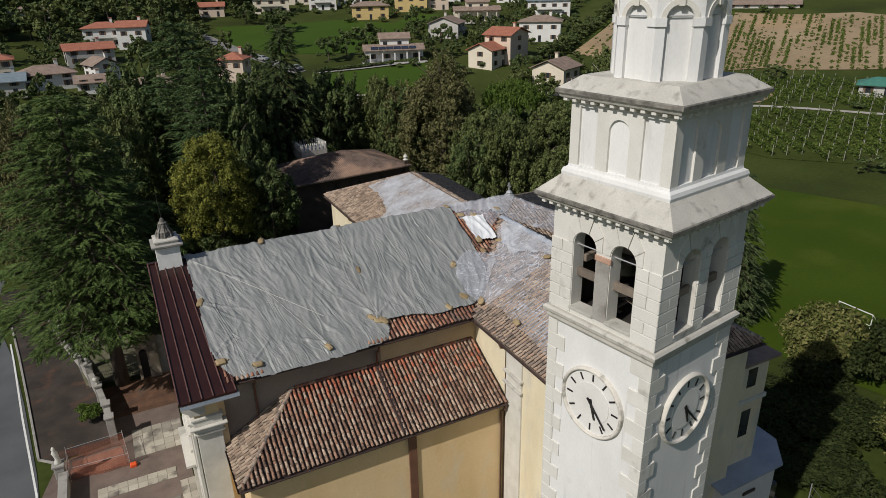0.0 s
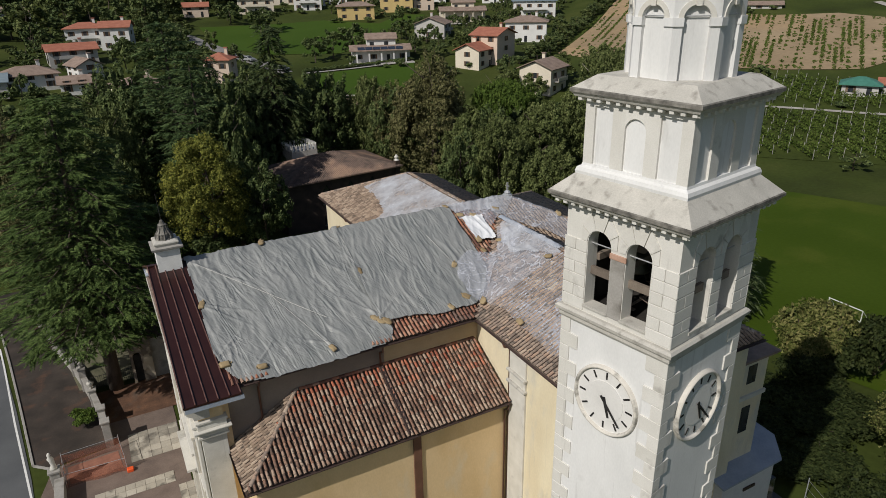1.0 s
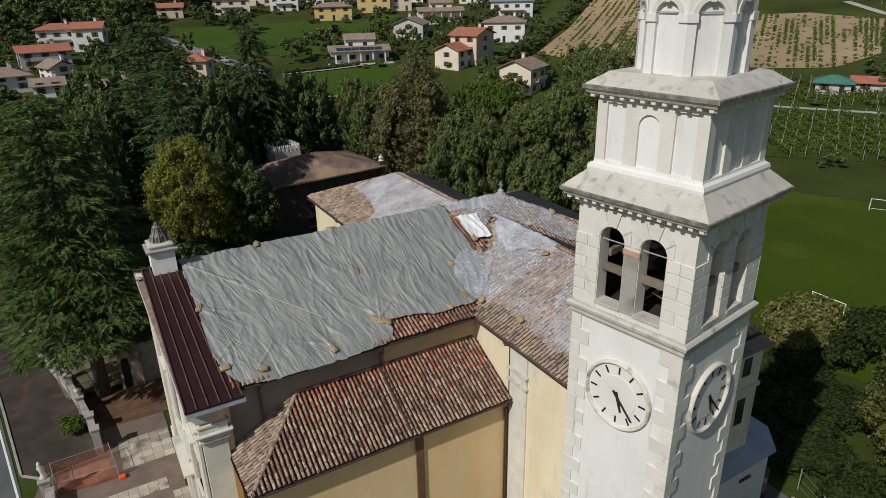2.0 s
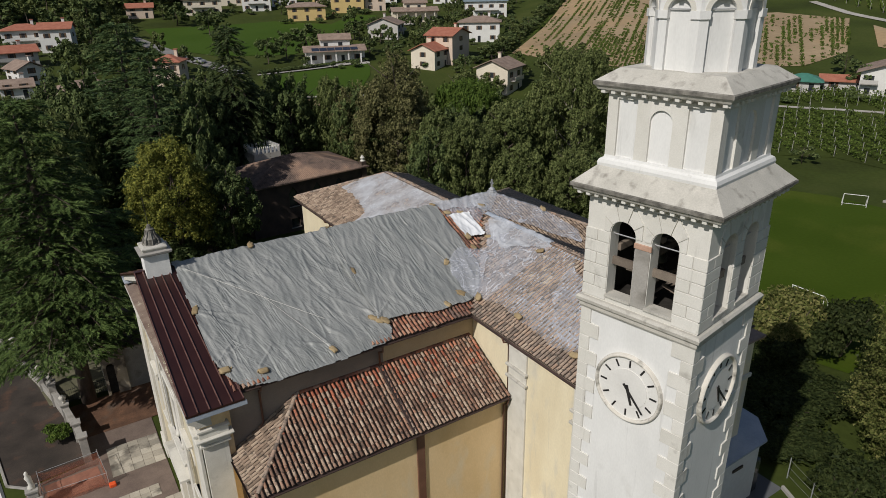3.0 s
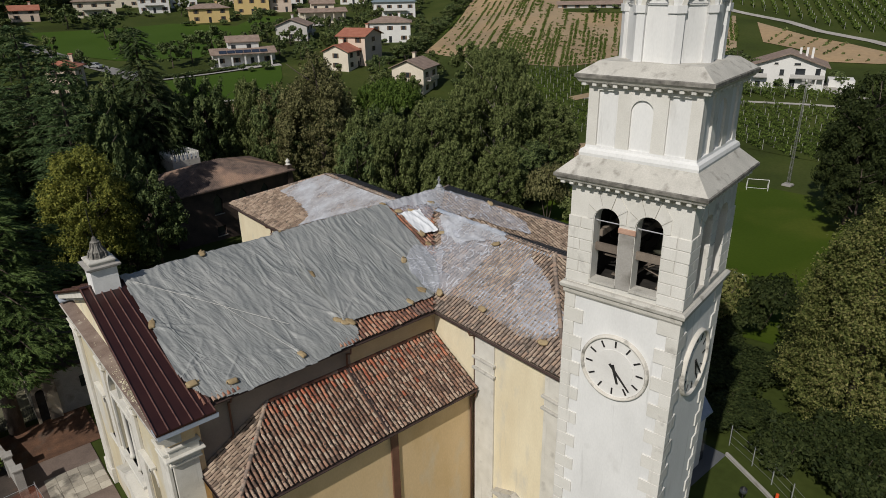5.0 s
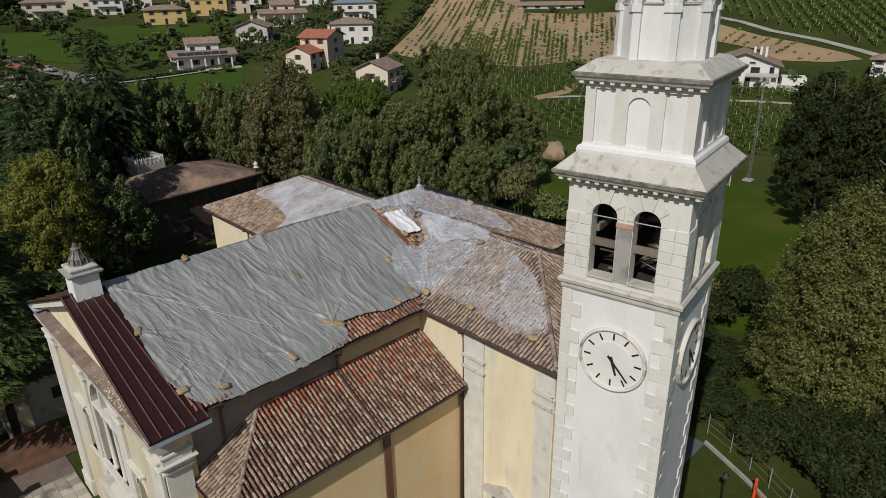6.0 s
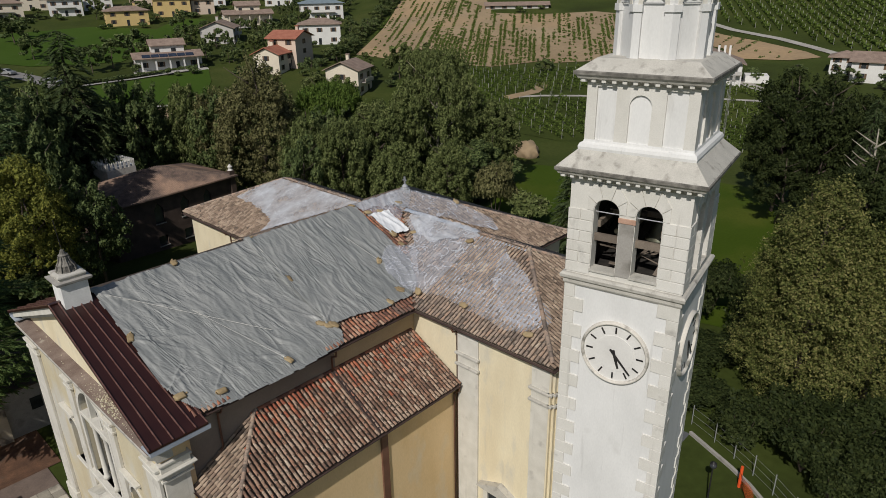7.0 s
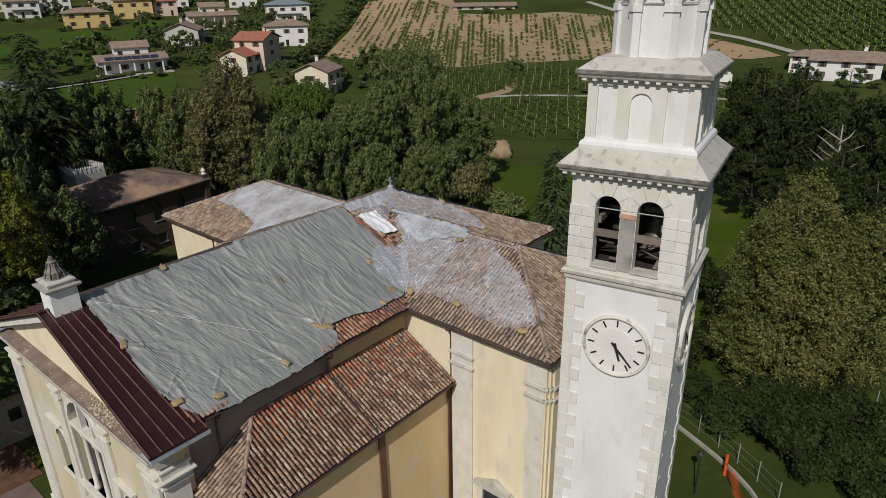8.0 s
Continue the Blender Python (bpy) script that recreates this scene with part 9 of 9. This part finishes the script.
def house(x, y, turn, w, d, h, wall, roof, rise=1.8, hip=False, label="", floors=2, cols=4, balcony=False, sunk=1.5, chimney=True, pv=False, porch=False, tier=False):
    """A village house: walls, windows with shutters, eaves, roof, chimney."""
    h *= 0.88
    z = min(land(x + a, y + b) for a in (-w / 3, w / 3) for b in (-d / 3, d / 3))
    o = thing("house", pose(x, y, z, 0, 0, turn), label or "rendered village house with a tile roof", "house", "village houses")
    HOUSES.append((x, y))
    part("wall", boxes((-w / 2, w / 2, -d / 2, d / 2, -sunk, h)), M[wall], o)
    e = 0.7
    X, Y = w / 2 + e, d / 2 + e
    if hip:
        k = min(X, Y)
        rid = [(-(X - k * 0.95), 0, h + rise), (X - k * 0.95, 0, h + rise)] if X > Y else [(0, -(Y - k * 0.95), h + rise), (0, Y - k * 0.95, h + rise)]
        c = [(-X, -Y, h), (X, -Y, h), (X, Y, h), (-X, Y, h)]
        if X > Y:
            faces = ((c[0], c[1], rid[1], rid[0]), (c[1], c[2], rid[1]), (c[2], c[3], rid[0], rid[1]), (c[3], c[0], rid[0]))
        else:
            faces = ((c[0], c[1], rid[0]), (c[1], c[2], rid[1], rid[0]), (c[2], c[3], rid[1]), (c[3], c[0], rid[0], rid[1]))
        for fc in faces:
            part("roof_slope", fix(extrude_poly(bmesh.new(), fc, (0, 0, 0.18))), M[roof], o)
    else:
        for s in (-1, 1):
            fc = ((-X, s * Y, h - 0.15), (X, s * Y, h - 0.15), (X, 0, h + rise), (-X, 0, h + rise))
            part("roof_slope", fix(extrude_poly(bmesh.new(), fc, (0, 0, 0.2))), M[roof], o)
        for s in (-1, 1):
            bm = bmesh.new()
            extrude_poly(bm, [(s * w / 2, -d / 2, h), (s * w / 2, d / 2, h), (s * w / 2, 0, h + rise * d / (d + 2 * e))], (-s * 0.25, 0, 0))
            part("gable", fix(bm), M[wall], o)
    fh = h / floors
    for sd, length in (("f", w), ("l", d), ("r", d)):
        n = max(2, cols - 1) if sd == "f" else max(1, cols - 3)
        for fl in range(floors):
            for i in range(n):
                s = (i + 0.5) / n * length - length / 2
                z0 = fl * fh + 0.9
                door = sd == "f" and fl == 0 and i == n // 2
                if door:
                    z0 = 0.05
                hh = 1.35 if not door else 2.1
                fm = (lambda a, q, zz: Vector((a, -d / 2 - q, zz))) if sd == "f" else ((lambda a, q, zz: Vector((-w / 2 - q, -a, zz))) if sd == "l" else (lambda a, q, zz: Vector((w / 2 + q, a, zz))))
                bm = plate(bmesh.new(), fm, [(s - 0.5, z0), (s + 0.5, z0), (s + 0.5, z0 + hh), (s - 0.5, z0 + hh)], -0.05, 0.03)
                wn_ = part("door" if door else "window", fix(bm), M["glass_dark"], o)
                if not door:
                    for q in (-1, 1):
                        bm = plate(bmesh.new(), fm, [(s + q * 0.52, z0), (s + q * 0.98, z0), (s + q * 0.98, z0 + hh), (s + q * 0.52, z0 + hh)], 0.0, 0.05)
                        part("shutter", fix(bm), M["shutter"], wn_)
    if tier:                                # a narrower upper storey set back on the low front
        uw, ud, uh, ur = w * 0.5, d * 0.6, 3.0, 1.5
        up = part("upper_wall", boxes((-uw * 0.45, uw * 0.55, d * 0.5 - ud, d * 0.5, h, h + uh)), M[wall], o)
        for s in (0, 1):
            y0 = d * 0.5 - ud / 2
            ye = y0 + (ud / 2 + 0.6) * (1 if s else -1)
            part("upper_roof_slope", fix(extrude_poly(bmesh.new(), [(-uw * 0.45 - 0.6, ye, h + uh - 0.1), (uw * 0.55 + 0.6, ye, h + uh - 0.1), (uw * 0.55 + 0.6, y0, h + uh + ur), (-uw * 0.45 - 0.6, y0, h + uh + ur)], (0, 0, 0.2))), M[roof], o)
        for k in (0.1, 0.6):
            part("window", boxes((-uw * 0.45 + uw * k, -uw * 0.45 + uw * k + 1.3, d * 0.5 - ud - 0.03, d * 0.5 - ud + 0.05, h + 0.9, h + 2.2)), M["glass_dark"], up)
    if balcony:
        b = part("balcony", boxes((-w * 0.3, w * 0.3, -d / 2 - 1.3, -d / 2, fh - 0.1, fh + 0.1)), M["concrete"], o)
        part("balustrade", boxes((-w * 0.3, w * 0.3, -d / 2 - 1.32, -d / 2 - 1.24, fh + 0.1, fh + 1.0)), M[wall], b)
    if porch:
        for i in range(5):
            px = -w * 0.42 + w * 0.84 * i / 4
            part("porch_column", boxes((px - 0.2, px + 0.2, -d / 2 - 2.3, -d / 2 - 1.9, -sunk, fh)), M[wall], o)
        bm = extrude_poly(bmesh.new(), [(-w / 2 - 0.4, -d / 2 - 2.8, fh), (w / 2 + 0.4, -d / 2 - 2.8, fh), (w / 2 + 0.4, -d / 2, fh + 1.0), (-w / 2 - 0.4, -d / 2, fh + 1.0)], (0, 0, 0.18))
        part("porch_roof", fix(bm), M[roof], o)
        part("terrace", boxes((-w / 2 - 1, w / 2 + 1, -d / 2 - 4, -d / 2, -sunk - 1, 0.0)), M["wall_grey"], o)
    if pv:
        for i in range(6):
            px = -w * 0.4 + w * 0.13 * i
            bm = extrude_poly(bmesh.new(), [(px, -d / 2 - 2.4, fh + 0.42), (px + w * 0.12, -d / 2 - 2.4, fh + 0.42), (px + w * 0.12, -d / 2 - 0.6, fh + 1.02), (px, -d / 2 - 0.6, fh + 1.02)], (0, 0, 0.06))
            part("solar_panel", fix(bm), M["solar"], o, "dark solar panel")
    if chimney:
        ch = part("chimney", boxes((w * 0.2, w * 0.2 + 0.8, 0.6, 1.4, h, h + rise + 1.2)), M[wall], o)
        part("chimney_cap", boxes((w * 0.2 - 0.15, w * 0.2 + 0.95, 0.45, 1.55, h + rise + 1.2, h + rise + 1.4)), M[roof], ch)
    return o


M["shutter"] = material("wood_shutter", [(0.3, (0.10, 0.065, 0.04)), (0.7, (0.17, 0.11, 0.07))], scale=1, fine=8, grain=0.1, per="object", per_mix=0.5)
M["solar"] = material("solar_glass", [(0.3, (0.02, 0.025, 0.04)), (0.7, (0.035, 0.045, 0.07))], rough=0.2, scale=1, fine=4, grain=0.05, bump=0, spec=0.6)
M["green_roof"] = material("green_sheet_roof", [(0.3, (0.05, 0.16, 0.12)), (0.7, (0.07, 0.21, 0.16))], rough=0.5, scale=1, fine=5, grain=0.06)
M["grey_roof"] = material("blue_grey_roof", [(0.3, (0.16, 0.20, 0.23)), (0.7, (0.22, 0.27, 0.30))], rough=0.5, scale=1, fine=5, grain=0.06)


def farmhouse():
    """Wide white house whose shallow gable faces the pitch, with balconies and a porch on posts."""
    x, y = 162.5, 72.5
    o = thing("house", pose(x, y, land(x, y) - 0.3, 0, 0, -66), "wide white farmhouse with a shallow gable and balconies", "house", "village houses")
    HOUSES.append((x, y))
    W, D, H, R = 15.4, 11.0, 5.0, 2.7
    bm = bmesh.new()
    extrude_poly(bm, [(-W / 2, -D / 2, -2), (W / 2, -D / 2, -2), (W / 2, -D / 2, H), (0, -D / 2, H + R), (-W / 2, -D / 2, H)], (0, D, 0))
    part("wall", fix(bm), M["wall_white"], o)
    for s in (-1, 1):
        k = R / (W / 2)
        e = W / 2 + 0.9
        bm = bmesh.new()
        extrude_poly(bm, [(0, -D / 2 - 0.9, H + R + 0.02), (s * e, -D / 2 - 0.9, H + R - k * e + 0.02), (s * e, D / 2 + 0.6, H + R - k * e + 0.02), (0, D / 2 + 0.6, H + R + 0.02)], (0, 0, 0.22))
        part("roof_slope", fix(bm), M["far_tile"], o)
    y0 = -D / 2
    for wx, wz, ww, wh in ((-5.6, 2.9, 1.0, 1.2), (-1.2, 2.9, 0.9, 1.3), (2.6, 2.6, 2.0, 1.9), (6.2, 2.6, 1.0, 2.0), (-6.0, 0.2, 1.1, 1.2), (-2.0, 0.3, 1.0, 1.1), (1.2, 0.0, 1.2, 2.0), (-2.6, 5.3, 0.8, 0.4), (1.8, 5.3, 1.3, 0.4)):
        w = part("window", boxes((wx - ww / 2, wx + ww / 2, y0 - 0.04, y0 + 0.05, wz, wz + wh)), M["glass_dark"], o)
        part("window_sill", boxes((wx - ww / 2 - 0.1, wx + ww / 2 + 0.1, y0 - 0.12, y0 - 0.05, wz - 0.1, wz)), M["concrete"], w)
    for a, b in ((-7.6, -4.2), (0.6, 7.7)):
        bl = part("balcony", boxes((a, b, y0 - 1.3, y0, 2.3, 2.5)), M["concrete"], o)
        part("balustrade", boxes((a, b, y0 - 1.32, y0 - 1.24, 2.5, 3.3)), M["wall_grey"], bl)
    for px in (4.2, 6.0, 7.5):
        part("porch_post", boxes((px - 0.16, px + 0.16, y0 - 1.3, y0 - 0.98, -1.5, 2.3)), M["wall_white"], o)
    for cx in (2.2, 3.6, 4.8):
        part("chimney", boxes((cx - 0.25, cx + 0.25, 0.6, 1.1, H + 0.8, H + R + 0.9)), M["wall_white"], o)
    part("garage", boxes((W / 2 + 1.2, W / 2 + 6.5, -2.5, 3, -2, 1.9)), M["wall_white"], o)


def village():
    house(84, 201, -19, 18, 9, 3.9, "wall_white", "far_tile", 1.2, False, "white house with porch, raised upper storey and solar panels", floors=1, cols=5, porch=True, pv=True, tier=True, chimney=True)
    house(116, 226, 50, 12, 11, 5.6, "wall_grey", "far_tile", 2.2, False, "pale house with an open gabled porch", cols=3, balcony=True)
    house(113, 180, -62, 9, 11, 9.4, "wall_peach", "far_red", 1.8, False, "peach three-storey house with a red tile roof", cols=3, floors=3)
    house(104.5, 177, 30, 9, 8, 6.0, "wall_cream", "far_red", 1.9, False, "cream annex with a bright red roof", cols=3)
    house(106.5, 145.1, 28, 9.5, 9, 7.4, "wall_cream", "far_tile", 2.0, False, "cream house with a balcony above the trees", cols=3, balcony=True)
    house(139.7, 200.5, -38, 14, 10, 7.4, "wall_white", "far_tile", 1.8, True, "white house with a brown hipped roof", cols=4)
    house(142, 250, -24, 18, 9, 5.0, "wall_cream", "far_tile", 1.4, False, "long cream house with a stepped roof", floors=1, cols=5, porch=True, tier=True)
    house(170, 239, -32, 17, 10, 7.6, "wall_white", "grey_roof", 1.6, True, "white house with a blue-grey roof and arches", cols=5, balcony=True)
    house(106, 277, -18, 15, 9, 6.0, "wall_yellow", "far_tile", 1.6, True, "low yellow house with a dark roof", cols=4)
    house(128, 284, -22, 14, 9, 8.0, "wall_yellow", "far_tile", 1.8, False, "orange-yellow house in the upper row", cols=4)
    house(140, 281, -24, 9, 8, 6.6, "wall_peach", "far_red", 1.6, False, "small orange house in the upper row", cols=3)
    house(-2, 233, 6, 13, 9, 5.2, "wall_grey", "far_red", 1.6, False, "grey house with a red roof and awning", cols=4, balcony=True)
    house(0.5, 212, -70, 8, 6.5, 4.6, "wall_white", "far_tile", 1.8, False, "small white gabled house", cols=2)
    house(3.5, 261, -6, 12, 9, 7.0, "wall_white", "far_red", 1.7, True, "white house with balconies", cols=4, balcony=True)
    house(12.5, 255, -14, 9, 9, 8.0, "wall_white", "far_red", 1.7, False, "tall white house in the village", cols=3)
    house(-13, 207, 8, 13, 9, 4.4, "wall_white", "far_tile", 2.0, True, "white bungalow with a hipped roof", cols=4)
    house(-22, 202, 0, 9, 8, 4.4, "wall_grey", "grey_roof", 1.6, False, "grey house with a solar roof at the village edge", cols=3)
    house(-26, 220, 5, 10, 9, 6.0, "wall_cream", "far_red", 1.8, True, "cream house at the village edge", cols=4)
    house(34, 197, -30, 7, 7, 7.0, "wall_peach", "far_red", 1.7, True, "small house with a red hipped roof", cols=2)
    house(-2.5, 199, 0, 7, 6, 3.2, "wall_white", "far_tile", 1.6, False, "low house with a tile roof", cols=3)
    house(12, 190, 12, 12, 8, 4.0, "wall_cream", "far_tile", 1.7, True, "low cream house behind the cedars", cols=3)
    house(47, 309, -12, 10, 7, 4.6, "wall_peach", "far_red", 1.6, False, "small red-roofed house in the upper fields", cols=2)
    house(72, 308, -14, 15, 9, 6.8, "wall_cream", "far_tile", 1.8, True, "cream house in the upper row", cols=4, balcony=True)
    house(95, 307, -18, 12, 9, 7.0, "wall_white", "far_tile", 1.8, False, "white gabled house in the upper row", cols=4, balcony=True)
    house(-19, 305, 0, 15, 9, 6.4, "wall_grey", "far_tile", 1.8, True, "grey house among dark trees", cols=4)
    house(110, 313, -20, 11, 9, 6.4, "wall_white", "far_tile", 1.8, True, "white house in the top row", cols=4)
    house(88, 325, -16, 13, 9, 6.4, "wall_cream", "far_tile", 1.8, True, "cream house in the top row", cols=4)
    house(130, 312, -22, 13, 9, 6.4, "wall_peach", "far_tile", 1.8, False, "peach house in the top row", cols=4)
    house(152, 296, -28, 13, 9, 6.4, "wall_white", "far_tile", 1.8, True, "white house at the hilltop", cols=4)
    house(176, 278, -34, 12, 9, 6.4, "wall_white", "far_red", 1.8, False, "white red-roofed house in the top row", cols=4)
    house(182, 37, -82, 15, 9, 5.6, "wall_white", "far_tile", 1.8, False, "white farmhouse on the slope", cols=4)
    house(186, 47.5, -80, 6, 6, 4.6, "wall_white", "far_tile", 1.4, True, "small white wing beside the farmhouse", cols=3, chimney=False)
    house(185, 22, -84, 12, 9, 5.0, "wall_cream", "far_tile", 1.8, True, "cream farm building on the slope", cols=3)
    house(151, 88, -60, 7, 6, 2.8, "wall_grey", "green_roof", 1.4, True, "small barn with a green roof", floors=1, cols=2, chimney=False)
    house(158, 82, -60, 10, 5, 2.6, "wall_grey", "far_red", 1.0, False, "low shed with a red roof", floors=1, cols=3, chimney=False)
    house(212, 170, -50, 24, 6, 2.4, "wall_grey", "far_tile", 1.0, False, "long low farm shed on the hilltop", floors=1, cols=6, chimney=False)
    farmhouse()
    for x, y, tn, paint, lb in ((119, 200, 40, "whitepaint", "white van-like car parked between houses"), (139, 262, 70, "whitepaint", "white car on the upper road"), (52, 200, 120, "steel", "grey car on the village street"), (46, 216, 118, "steel", "silver car parked by the street"), (160, 262, 60, "steel", "grey car near the top row")):
        parked_car(x, y, tn, M[paint], lb, 1.1)


villa()
village()
plant_trees()
